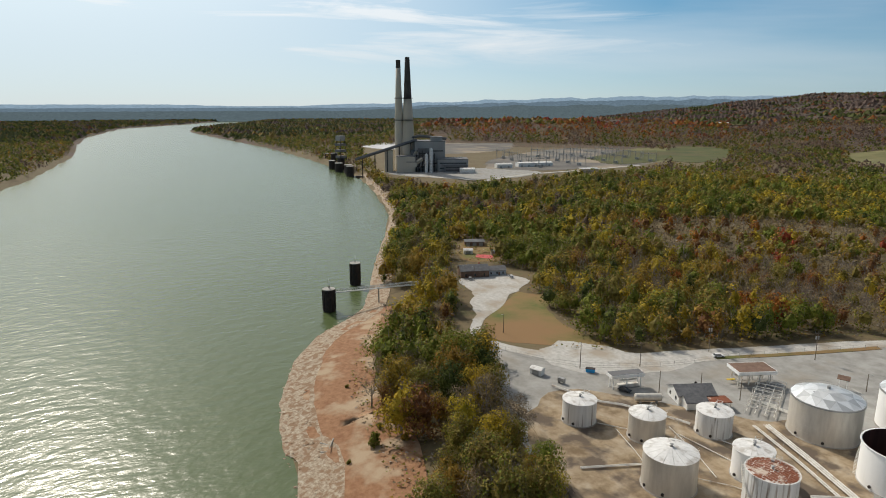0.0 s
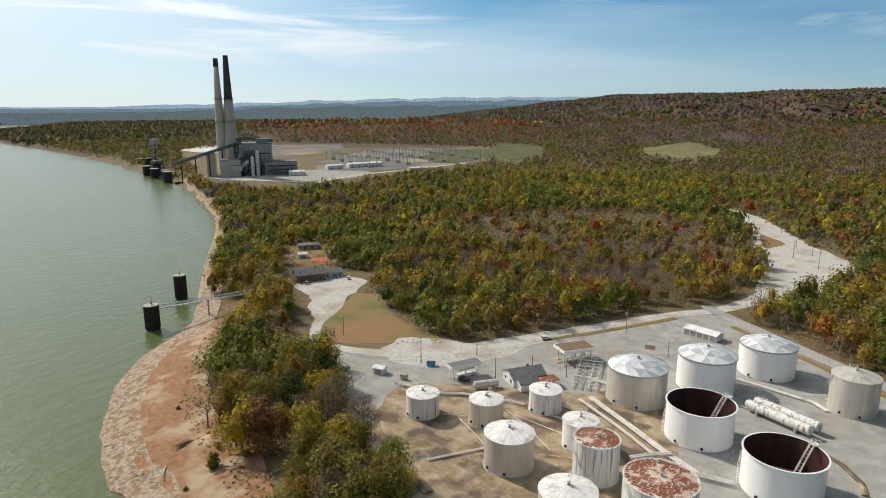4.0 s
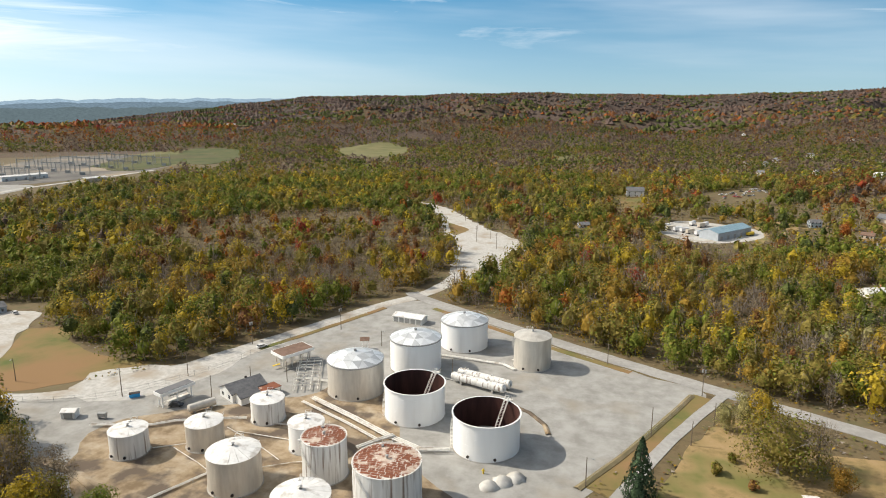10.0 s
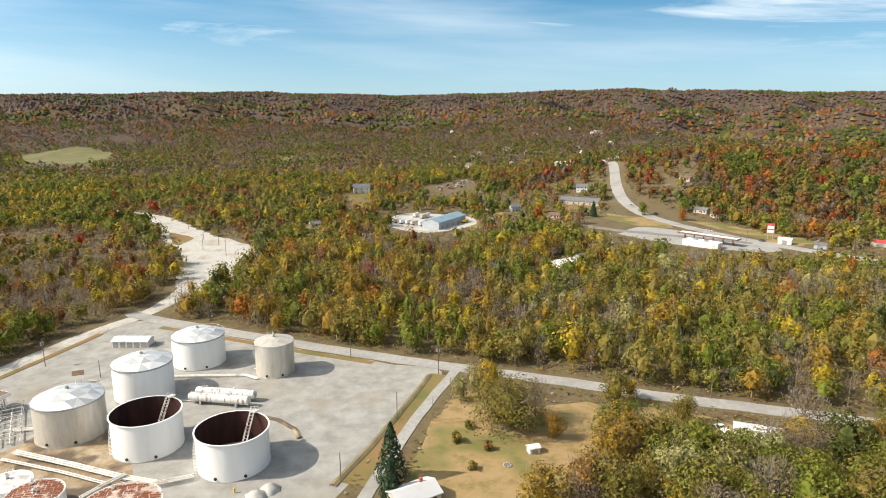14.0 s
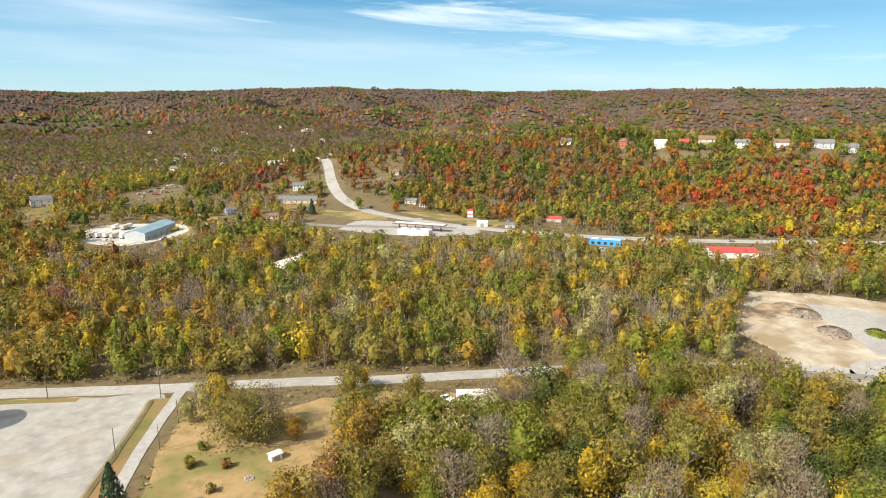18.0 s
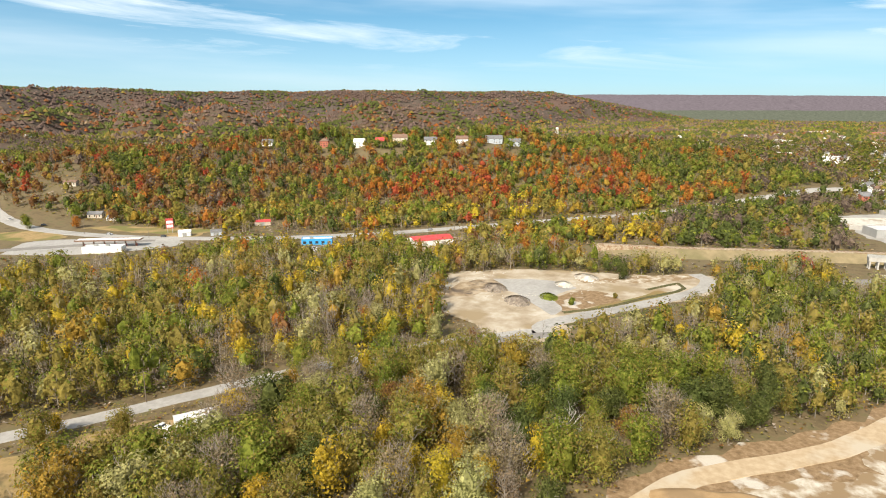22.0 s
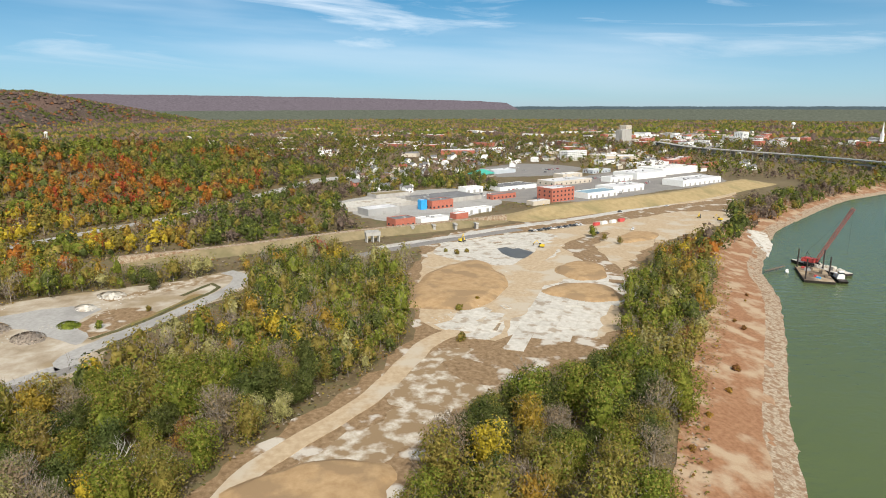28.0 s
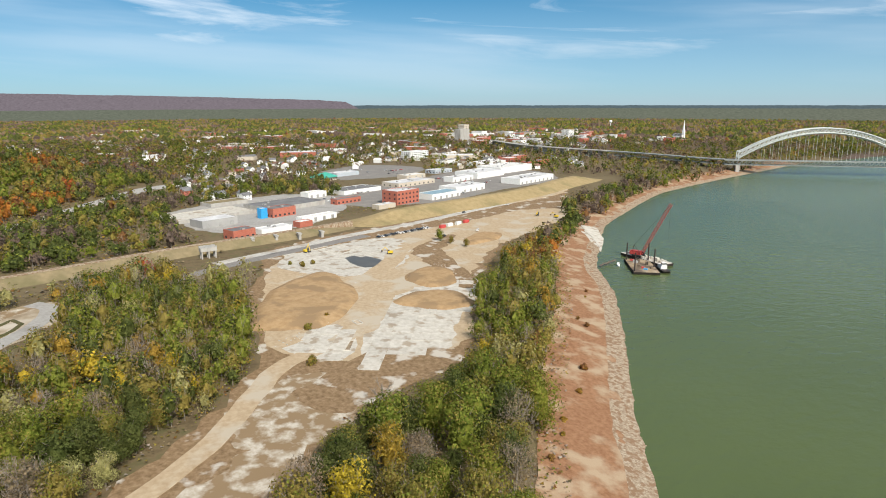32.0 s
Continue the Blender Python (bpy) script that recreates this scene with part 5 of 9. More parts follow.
# kinds of single trees near by: hue, leaves, leaf size, lumps, half width, height, crown base, bare twigs, words
KINDS = [
    ("green", 2100, 0.34, 20, 6.3, 16.0, 2.6, 0, "broad tree in full green leaf"),
    ("olive", 1900, 0.34, 19, 6.0, 15.5, 2.8, 260, "olive-green tree turning for autumn"),
    ("yellow", 1700, 0.33, 18, 5.4, 14.5, 2.6, 160, "slender tree with clear yellow autumn leaves"),
    ("gold", 1700, 0.33, 18, 5.7, 15.5, 3.0, 220, "slender tree with dull golden autumn leaves"),
    ("silver", 1900, 0.34, 20, 6.0, 16.0, 2.2, 200, "pale silvery-green tree in open leaf"),
    ("brown", 1000, 0.28, 16, 5.6, 15.5, 3.6, 900, "tall half-bare grey-brown tree"),
    ("rust", 1500, 0.33, 16, 5.0, 14.0, 2.6, 300, "slender tree with rusty brown autumn leaves"),
    ("orange", 1700, 0.34, 16, 5.0, 13.0, 2.0, 60, "rounded tree in bright orange leaf"),
    ("dark_green", 1900, 0.34, 18, 5.6, 14.5, 2.0, 0, "dense dark green broadleaf tree"),
]
PROTO = []
for n, (hue, count, size, lumps, wide, tall, base, twigs, words) in enumerate(KINDS):
    base *= 0.45
    for v in range(2):
        s = np.random.default_rng(50 + 10 * n + v)
        crown = leaf_mesh("crown", hue, count, size, lumps, wide, tall, base, 90 + 10 * n + v, 0.25, twigs)
        trunk = mesh_of("trunk", limbs(tall, wide, s, 9, 0.27, 2 if twigs > 300 else 1 if twigs else 0), M["bark"])
        PROTO.append((crown, trunk, hue, words))


def single_tree(k, x, y, scale, turn, z=None):
    crown, trunk, hue, words = PROTO[k]
    t = thing("tree", x, y, float(height(x, y)) if z is None else z, label=words, category="tree", group=hue + " trees")
    t.matrix_basis = t.matrix_basis @ Matrix.Rotation(turn, 4, "Z") @ Matrix.Diagonal((scale, scale, scale * 1.0, 1))
    for name, me in (("trunk", trunk), ("crown", crown)):
        o = new(name, me)
        o.parent = t
    return t


CLEAR = [YARD, FIELD, WIDE_GRAVEL, LOT, LAWN, SITE, PLANT] + FIELDS
LINES = [(GRAVEL_ROAD, 12), (MAIN_ROAD, 8), (LANE, 6), (HIGHWAY[:12], 12), (HIGHWAY[11:], 8), (LOT_ROAD, 8), (SITE_TRACK, 8), (RAIL, 22), (LEVEE, 50), (LEVEE_ROAD, 30)]
THICKET = [(-387, 423), (-303, 538), (-223, 571), (-136, 434), (-110, 359), (-124, 315), (-166, 276), (-225, 330), (-306, 355)]
TOWN = [(470, 60), (620, 60), (800, 30), (1000, -60), (1700, -150), (2300, -500), (2300, -1500), (1700, -1700), (1050, -1350), (800, -900), (700, -600), (560, -280), (500, -60)]
EAST_TOWN = [(40, 520), (-20, 600), (60, 680), (230, 760), (330, 800), (420, 740), (300, 560), (300, 430), (250, 420), (180, 470), (120, 500)]
# x, y, clear radius: round houses and in front of them
OPEN_SPOTS = [(-303, 213, 15), (-298, 227, 12), (-372, 262, 12), (-352, 248, 20), (-336, 236, 14), (6, 748, 11), (4, 735, 12), (0, 700, 12), (2, 660, 12), (-37, 543, 8), (222, 620, 17), (246, 680, 9), (130, 383, 11), (146, 396, 7), (178, 558, 8), (150, 598, 7), (313, 426, 9), (328, 408, 8), (377, 409, 9), (372, 402, 8), (313, 444, 6), (338, 310, 22), (388, 247, 24), (375, 235, 10), (120, 164, 8), (111, 170, 7), (106, 160, 8), (12, 147, 10), (0, 150, 15), (-8, 136, 12), (-215, 168, 9), (-226, 152, 8)]
OPEN_SPOTS += [(x * f, y * f, rr) for f, rr in ((1.0, 8), (0.985, 5)) for x, y in [(584, 618), (633, 567), (662, 533), (678, 512), (694, 491), (716, 458), (738, 424), (756, 386), (770, 364)]]
OPEN_SPOTS += [(285, 872, 14), (318, 925, 12), (350, 1022, 14), (399, 1053, 10), (353, 655, 8), (318, 556, 9), (322, 538, 7), (-5, 725, 14), (-10, 700, 12)]
OPEN_LOTS = [
    [(-320, 206), (-324, 238), (-285, 252), (-260, 216), (-234, 178), (-220, 160), (-234, 157), (-262, 176), (-292, 192)],
    [(196, 500), (190, 545), (232, 566), (262, 640), (292, 640), (302, 560), (322, 470), (345, 420), (300, 398), (230, 436)],
    [(22, 530), (52, 500), (100, 525), (105, 580), (42, 605)],
    [(78, 790), (98, 728), (160, 780), (138, 850)],
    [(195, 480), (230, 428), (290, 396), (320, 415), (290, 460), (240, 512)],
    [(635, -190), (700, -165), (795, -225), (870, -335), (940, -450), (880, -548), (765, -515), (690, -380), (630, -280)],
    [(520, -30), (600, -15), (695, -5), (775, -125), (720, -195), (640, -175), (545, -120)],
    [(875, -225), (1000, -225), (1090, -330), (1000, -410), (890, -340)],
]


def wooded(x, y):
    """Chance from 0 to 1 that a tree stands here."""
    d = shore_distance(x, y)
    other = np.interp(x, [p[0] for p in FAR_SHORE], [p[1] for p in FAR_SHORE]) - y
    keep = ((d > np.interp(x, [-330, -285, 380, 460], [6, 33, 33, 14])) | (other > 14)).astype(float)
    for poly in CLEAR + OPEN_LOTS:
        for far in (1.0,) if poly in (LAWN, FIELD, YARD, WIDE_GRAVEL) else (1.0, 1.06, 1.12):
            keep *= ~inside(poly, x * far, y * far)
    for line, w in LINES:
        for far in (1.0,) if line is GRAVEL_ROAD else (1.0, 1.05) if line is MAIN_ROAD else (1.0,) if w == 8 and line[0][0] > 500 else (1.0, 1.035) if line[0] == HIGHWAY[0] else (1.0, 1.07):
            keep *= off_line(line, x * far, y * far) > w
    keep = np.where(inside(TOWN, x, y), keep * 0.58, keep)
    keep = np.where(inside(EAST_TOWN, x, y), keep * 0.42, keep)
    r = np.hypot(x, y)
    keep *= ~((r > 1000) & (waves(x, y, 70, 4.0) + 0.35 * waves(x, y, 23, 1.0) > 0.72) & (height(x, y) < 30))
    for cx, cy, rr in OPEN_SPOTS:
        wide = rr + np.where(r > 440, 5.0, 2.0 if rr > 8 else 0.0)
        keep *= np.hypot(x - cx, y - cy) > wide
        keep *= np.hypot(x * 1.05 - cx, y * 1.05 - cy) > wide * 0.85
    return keep


def mix_at(x, y):
    """Chances of the hues, in the order of HUES plus bare, at each place."""
    n = len(x)
    w = np.tile(np.array([0.16, 0.05, 0.26, 0.10, 0.14, 0.03, 0.01, 0.07, 0.18, 0.0, 0.0]), (n, 1))
    az = np.degrees(np.arctan2(x, y))
    r = np.hypot(x, y)
    z = height(x, y)

    def blend(mask, row):
        w[mask] = np.array(row)

    # in the order of HUES: green, dark green, olive, yellow, gold, orange, red, rust, brown, ash, silver
    blend((az < -35) & (r < 420), [0.22, 0.07, 0.24, 0.20, 0.13, 0.01, 0.0, 0.02, 0.11, 0.0, 0.0])
    blend((az < -20) & (r > 400) & (r < 1000), [0.36, 0.05, 0.31, 0.17, 0.05, 0.01, 0.0, 0.01, 0.04, 0.0, 0.0])
    blend((az < -40) & (r > 520) & (r < 1000), [0.14, 0.10, 0.30, 0.08, 0.08, 0.01, 0.0, 0.03, 0.22, 0.04, 0.0])
    blend(inside(THICKET, x, y), [0.04, 0.0, 0.10, 0.05, 0.05, 0.02, 0.025, 0.13, 0.585, 0.0, 0.0])
    blend((az > -22) & (az < 22) & (r < 400), [0.12, 0.02, 0.29, 0.17, 0.21, 0.02, 0.004, 0.03, 0.14, 0.0, 0.0])
    blend((az > 12) & (az < 60) & (r < 480), [0.15, 0.05, 0.31, 0.11, 0.09, 0.008, 0.0, 0.02, 0.20, 0.0, 0.06])
    blend((az > 60) & (r < 420), [0.29, 0.18, 0.26, 0.03, 0.03, 0.0, 0.0, 0.01, 0.13, 0.0, 0.07])
    blend((az > -20) & (az < 50) & (r > 480) & (r <= 1100), [0.17, 0.08, 0.32, 0.06, 0.06, 0.03, 0.005, 0.08, 0.20, 0.0, 0.0])
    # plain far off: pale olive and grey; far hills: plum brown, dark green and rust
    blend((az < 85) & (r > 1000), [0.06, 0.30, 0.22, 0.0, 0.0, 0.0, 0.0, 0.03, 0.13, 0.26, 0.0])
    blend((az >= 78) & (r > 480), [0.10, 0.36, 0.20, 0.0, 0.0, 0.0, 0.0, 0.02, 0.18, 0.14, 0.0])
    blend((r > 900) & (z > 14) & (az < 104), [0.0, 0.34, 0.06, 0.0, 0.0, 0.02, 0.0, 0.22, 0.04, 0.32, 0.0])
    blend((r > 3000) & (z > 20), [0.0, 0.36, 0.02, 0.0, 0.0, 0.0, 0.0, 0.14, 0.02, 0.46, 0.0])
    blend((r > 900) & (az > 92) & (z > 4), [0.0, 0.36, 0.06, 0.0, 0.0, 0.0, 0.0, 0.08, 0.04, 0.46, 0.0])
    blend((r > 1300) & (r < 2300) & (az > -60) & (az < -34) & (z > 10), [0.04, 0.10, 0.12, 0.0, 0.04, 0.22, 0.06, 0.28, 0.08, 0.06, 0.0])
    blend((az < -55) & (r > 900) & (z < 30), [0.10, 0.36, 0.30, 0.0, 0.02, 0.0, 0.0, 0.02, 0.14, 0.06, 0.0])
    hill = (off_line([(350, 720), (560, 600), (700, 450), (800, 300), (850, 180)], x, y) < 210) & (az < 84) & (r > 540) & (r < 960) & (z > 2)
    blend(hill & (az < 48), [0.08, 0.22, 0.18, 0.0, 0.02, 0.02, 0.03, 0.35, 0.04, 0.06, 0.0])
    blend(hill & (az >= 48), [0.26, 0.26, 0.22, 0.0, 0.03, 0.09, 0.02, 0.10, 0.02, 0.0, 0.0])
    fire = hill & (off_line([(585, 395), (640, 325), (690, 235)], x, y) < 66)
    blend(fire, [0.10, 0.10, 0.14, 0.0, 0.06, 0.30, 0.10, 0.18, 0.02, 0.0, 0.0])
    w /= w.sum(1)[:, None]
    return w


def scatter(r0, r1, spacing, az0=-103, az1=150, seed=1, clump=1.0, deep=1.0, stray=0.18):
    """Jittered places on a ring, kept where woods stand."""
    r = np.random.default_rng(seed)
    rr = np.arange(r0, r1, spacing * deep)
    xs, ys = [], []
    for q in rr:
        a = np.arange(np.radians(az0), np.radians(az1), spacing / q)
        a = a + r.uniform(-0.45, 0.45, len(a)) * spacing / q
        p = q + r.uniform(-0.45, 0.45, len(a)) * spacing * deep
        xs.append(p * np.sin(a))
        ys.append(p * np.cos(a))
    x, y = np.concatenate(xs), np.concatenate(ys)
    k = r.random(len(x)) < wooded(x, y)
    x, y = x[k], y[k]
    w = mix_at(x, y).cumsum(1)
    u = np.clip(0.5 + 0.30 * waves(x, y, 17 * clump, seed) + 0.20 * waves(x, y, 6 * clump, seed + 2) + (0.38 if r0 < 900 else 0.2) * (r.random(len(x)) - 0.5), 0.0, 0.999)
    u = np.argsort(np.argsort(u)) / max(1, len(u))
    u = np.where(r.random(len(x)) < stray, r.random(len(x)), u)
    hue = (u[:, None] > w).sum(1)
    # neighbouring trees often share a hue
    return x, y, np.clip(hue, 0, len(HUES) - 1), r


def above_crests(x, y):
    """Which of the places rise over the hills between them and the middle of the plan."""
    aa, rr = np.arange(-110, 155, 0.5), np.arange(300, 4800, 20.0)
    ga, gr = np.meshgrid(np.radians(aa), rr, indexing="ij")
    gx, gy = gr * np.sin(ga), gr * np.cos(ga)
    top = np.maximum.accumulate((height(gx, gy) - 112) / gr, axis=1)
    r = np.hypot(x, y)
    i = np.clip(((np.degrees(np.arctan2(x, y)) + 110) / 0.5).round().astype(int), 0, len(aa) - 1)
    j = np.clip(((r - 50 - 300) / 20).astype(int), 0, len(rr) - 1)
    return (height(x, y) + 16 - 112) / r > top[i, j]


def woodland(name, r0, r1, spacing, protos, label, seed, size=(0.68, 1.38), clump=1.0, deep=1.0):
    x, y, hue, r = scatter(r0, r1, spacing, seed=seed, clump=clump, deep=deep, stray=0.18 if r0 < 900 else 0.1)
    if r0 > 900:
        # leave out the woods behind the hills
        k = above_crests(x, y)
        x, y, hue = x[k], y[k], hue[k]
    z = height(x, y)
    stretch = r.uniform(0.8, 1.2, len(x))
    out, idx = [], []
    pick = r.integers(0, len(protos), len(x))
    s = r.uniform(*size, len(x)) * np.where(hue == 8, 0.9, 1.0)
    thick = inside(THICKET, x, y)
    s = np.where(thick, s * 0.82, s)
    turn = r.uniform(0, 2 * np.pi, len(x))
    for k, (v, core) in enumerate(protos):
        for bare in (False, True):
            w = (pick == k) & ((hue == 8) == bare)
            if not w.any():
                continue
            vv, ii = (core if bare else v)
            c, q = np.cos(turn[w])[:, None], np.sin(turn[w])[:, None]
            sx = s[w][:, None]
            px = x[w][:, None] + sx * (c * vv[None, :, 0] - q * vv[None, :, 1])
            py = y[w][:, None] + sx * (q * vv[None, :, 0] + c * vv[None, :, 1])
            pz = z[w][:, None] + sx * stretch[w][:, None] * vv[None, :, 2]
            out.append(np.stack([px, py, pz], -1).reshape(-1, 3))
            mixed = np.array([2, 0, 0, 2, 2, 4, 5, 4, 8, 8, 2])[hue[w]]
            m = np.where(ii[None] >= 0, ii[None], np.where(ii[None] == -2, hue[w][:, None], np.where(r.random((int(w.sum()), len(ii))) < 0.22, mixed[:, None], hue[w][:, None])))
            idx.append(m.reshape(-1))
    v = np.concatenate(out)
    me = arrays(name, v, tris_of(v), FOLIAGE, np.concatenate(idx))
    return tagged(new(name, me), label, "woods", kind="stuff")


def flat_tris(g):
    v = np.array(g.v)
    t = []
    for f in g.f:
        for k in range(1, len(f) - 1):
            t += [f[0], f[k], f[k + 1]]
    return v[t]


def far_tree(count, size, lumps, wide, tall, base, seed, twig=0):
    """Triangles of a simplified tree, in leaf and half bare; number -1 stands for the leaf hue."""
    both = []
    for bare in (False, True):
        r = np.random.default_rng(seed)
        n = int(count * (0.36 if bare else 1))
        p, d = crown_points(max(1, n), lumps, wide, tall, base, r, 0.3, False, 1.1)
        out = p - np.array([0, 0, base + (tall - base) * 0.42])
        out /= np.linalg.norm(out, axis=1)[:, None]
        d = 0.35 * d + 0.75 * out
        v = [cards(p, size * (0.85 if bare else 1), d, r, 0.42)]
        idx = [np.full(len(p), -1)]
        if not bare:
            t = inner_mass(wide, tall, base, 6 if count > 150 else 5, 2, r)
            v.append(t)
            idx.append(np.full(len(t) // 3, -2))
        g = Geo()
        g.tube((0, 0, -0.5), (0.2, 0.1, tall * (0.92 if bare else 0.75)), 0.3 if bare else 0.22, 0.06, n=3)
        t = flat_tris(g)
        v.append(t)
        idx.append(np.full(len(t) // 3, len(HUES) + 1))
        k = int(twig * (2.4 if bare else 0.4))
        if k:
            q, e = crown_points(k, lumps, wide * 0.9, tall, base * 0.8, r, 0.5)
            up = e * 0.55 + np.array([0, 0, 1.0])
            s = np.cross(up, r.normal(0, 1, (k, 3)))
            s /= np.linalg.norm(s, axis=1)[:, None]
            ln = r.uniform(0.9, 2.4, (k, 1))
            v.append(np.stack([q - s * 0.075, q + s * 0.075, q + up * ln], 1).reshape(-1, 3))
            idx.append(np.full(k, len(HUES)))
        both.append((np.concatenate(v), np.concatenate(idx)))
    return both


MID = [far_tree(int(4.3 * w * h), 0.5, 10, w, h, 1.2, 300 + k, 70) for k, (w, h) in enumerate([(5.2, 11.5), (6.0, 11), (3.8, 12.5), (6.8, 11.5), (4.3, 10), (3.2, 12)])]
FAR = [far_tree(int(1.15 * w * h), 0.95, 7, w, h, 0.3, 320 + k, 9) for k, (w, h) in enumerate([(5.4, 9.5), (6.2, 9.0), (4.5, 10.5), (6.8, 10)])]
WIDE, LAST = [], []
for k in range(4):
    r = np.random.default_rng(500 + k)
    p, d = crown_points(15, 5, 5.6, 9.5, 1.0, r, 0.1)
    leaf = cards(p, 1.75, d, r, 0.3)
    WIDE.append([(leaf, np.full(len(leaf) // 3, -1))] * 2)
    crown = clump_tris(np.array([[0, 0, 1.0]]), np.array([8.5 + 0.8 * k]), 5, 1, r, 0.05)
    LAST.append([(crown, np.full(len(crown) // 3, -2))] * 2)

# single trees near by
x, y, hue, r = scatter(138, 228, 9.7, seed=11)
by_hue = {}
for k, p in enumerate(PROTO):
    by_hue.setdefault(p[2], []).append(k)
swap = {"red": "rust", "ash": "brown", "orange": "gold"}
for px, py, h in zip(x, y, hue):
    name = swap.get(HUES[h], HUES[h])
    single_tree(int(r.choice(by_hue[name])), px, py, r.uniform(0.68, 1.3), r.uniform(0, 6.28))
woodland("middle_woods", 228, 440, 7.5, MID, "mixed autumn woods, yellow, olive and half-bare trees", 12, clump=1.5)
woodland("farther_woods", 440, 920, 9.2, FAR, "dense autumn woods in green, gold and rust", 13, clump=1.6)
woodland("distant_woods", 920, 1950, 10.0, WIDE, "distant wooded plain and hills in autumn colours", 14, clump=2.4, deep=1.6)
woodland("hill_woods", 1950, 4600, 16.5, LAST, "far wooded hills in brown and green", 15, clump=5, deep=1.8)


def undergrowth(name, r0, r1, count, size, label, seed):
    """Low brush under and between the trees."""
    r = np.random.default_rng(seed)
    q = np.sqrt(r.uniform(r0**2, r1**2, count))
    a = np.radians(r.uniform(-103, 150, count))
    x, y = q * np.sin(a), q * np.cos(a)
    d = shore_distance(x, y)
    k = d > 24
    for poly in CLEAR[:6] + OPEN_LOTS:
        k &= ~inside(poly, x, y)
    for line, w in LINES:
        k &= off_line(line, x, y) > w * 0.75
    x, y = x[k], y[k]
    thick = inside(THICKET, x, y)
    z = height(x, y) + r.uniform(0.1, 1.0, len(x)) * np.where(thick, 3.2, 1.7)
    p = np.stack([x, y, z], -1)
    v = cards(p, size, np.tile([0.0, 0.0, 1.0], (len(x), 1)), r)
    hue = r.choice([0, 2, 2, 4, 7, 8, 8, 11], len(x))
    hue = np.where(thick, r.choice([8, 8, 8, 7, 11, 2], len(x)), hue)
    return tagged(new(name, arrays(name, v, tris_of(v), FOLIAGE, hue)), label, "undergrowth", kind="stuff")


undergrowth("undergrowth", 138, 420, 120000, 0.55, "brown and olive brush on the woodland floor", 31)
undergrowth("far_undergrowth", 420, 800, 70000, 1.2, "brown and olive brush on the woodland floor", 32)


# ---- trees, bushes and driftwood that stand out ----
def pick(hue, x, y, scale, words="", turn=0.7, which=0):
    t = single_tree(by_hue[hue][which], x, y, scale, turn)
    if words:
        t["label"] = words
    return t


t = thing("oak_tree", 44.2, 181, 0, 10, "broad old oak in dull olive-brown leaf", "tree")
part("trunk", limbs(15.5, 11.5, np.random.default_rng(77), 12, 0.55, 3), M["bark"], t)
for hue, count, seed in (("olive", 3800, 801), ("brown", 900, 802)):
    crown = new("crown", leaf_mesh("crown", hue, count, 0.36, 34, 12.6, 16, 2.2, 801, 0.25))
    crown.parent = t
pick("brown", 55, 186, 0.95, "half-bare limb-spreading tree beside the oak", 1.3)
pick("gold", 57.5, 174, 0.6, "small golden tree on the lawn", 2.1)
pick("olive", 84.4, 192, 0.85, "olive-yellow tree beside the road", 2.9)
pick("yellow", 92, 197, 0.55, "small yellow tree at the roadside", 0.5)
pick("olive", 100.8, 176, 0.72, "dense dark olive tree at the roadside", 3.3, 1)
pick("silver", 33, 203, 0.6, "pale silvery tree at the road corner", 4.1)
pick("silver", 39, 209, 0.7, "pale silvery tree at the road corner", 1.1, 1)
pick("green", 161.7, 160.8, 1.0, "large bright green tree beside the road", 0.2)
pick("silver", 106, 142, 1.1, "tall pale silver-green tree behind the trailers", 0.4)
pick("green", 76, 143, 1.0, "tall green tree at the lawn's edge", 1.4)
pick("silver", 92, 136, 1.05, "pale silver-green tree at the lawn's edge", 2.2, 1)
pick("yellow", 212.8, 158, 0.95, "rounded yellow tree near the cleared lot", 2.6)
pick("silver", 219, 168, 0.9, "pale yellow-green tree near the cleared lot", 5.0)
pick("silver", 224, 141, 0.8, "pale tree at the lot's edge", 3.0, 1)
pick("rust", 221, 121, 0.75, "rust-brown tree at the lot's edge", 3.6)
pick("dark_green", 365, 100, 0.7, "dark round tree alone on the lot", 3.6)
pick("orange", 157.6, 541, 1.1, "large bright orange tree by the crossroads", 1.0)
pick("orange", 286.5, 532, 0.8, "small bright orange tree on the verge", 2.0, 1)
pick("rust", 190, 528, 0.9, "rust-coloured tree by the crossroads", 2.6)
pick("green", 262, 560, 0.8, "green tree beside the highway junction", 2.6)
pick("green", 458, -196, 0.6, "rounded green bush tree on the site", 0.9)
pick("olive", 445, -200, 0.4, "low scrubby tree on the site", 1.9)
pick("olive", 431, -206, 0.4, "low scrubby tree on the site", 2.9)


def conifer(x, y, tall, wide, label):
    r = np.random.default_rng(int(tall * 10))
    n = 1500
    h = r.random(n) ** 0.7
    h = 1 - h
    tier = 0.82 + 0.18 * np.abs(np.sin(h * 26))
    rad = wide * (1 - h) ** 0.85 * tier * r.uniform(0.75, 1.06, n)
    a = r.uniform(0, 2 * np.pi, n)
    p = np.stack([rad * np.cos(a), rad * np.sin(a), 0.8 + h * (tall - 0.8)], -1)
    d = np.stack([np.cos(a), np.sin(a), np.full(n, -0.15)], -1)
    v = cards(p, 0.42, d, r)
    t = thing("conifer", x, y, float(height(x, y)), 0, label, "conifer")
    crown = new("crown", arrays("crown", v, tris_of(v), [M["needles"]]))
    crown.parent = t
    part("trunk", Geo().tube((0, 0, -0.4), (0, 0, tall * 0.9), 0.3, 0.05, 8), M["bark"], t)


M["needles"] = material("dark_conifer_needles", [(0.025, 0.05, 0.022), (0.055, 0.09, 0.04)], 0.5, 0.7, island=0.35)
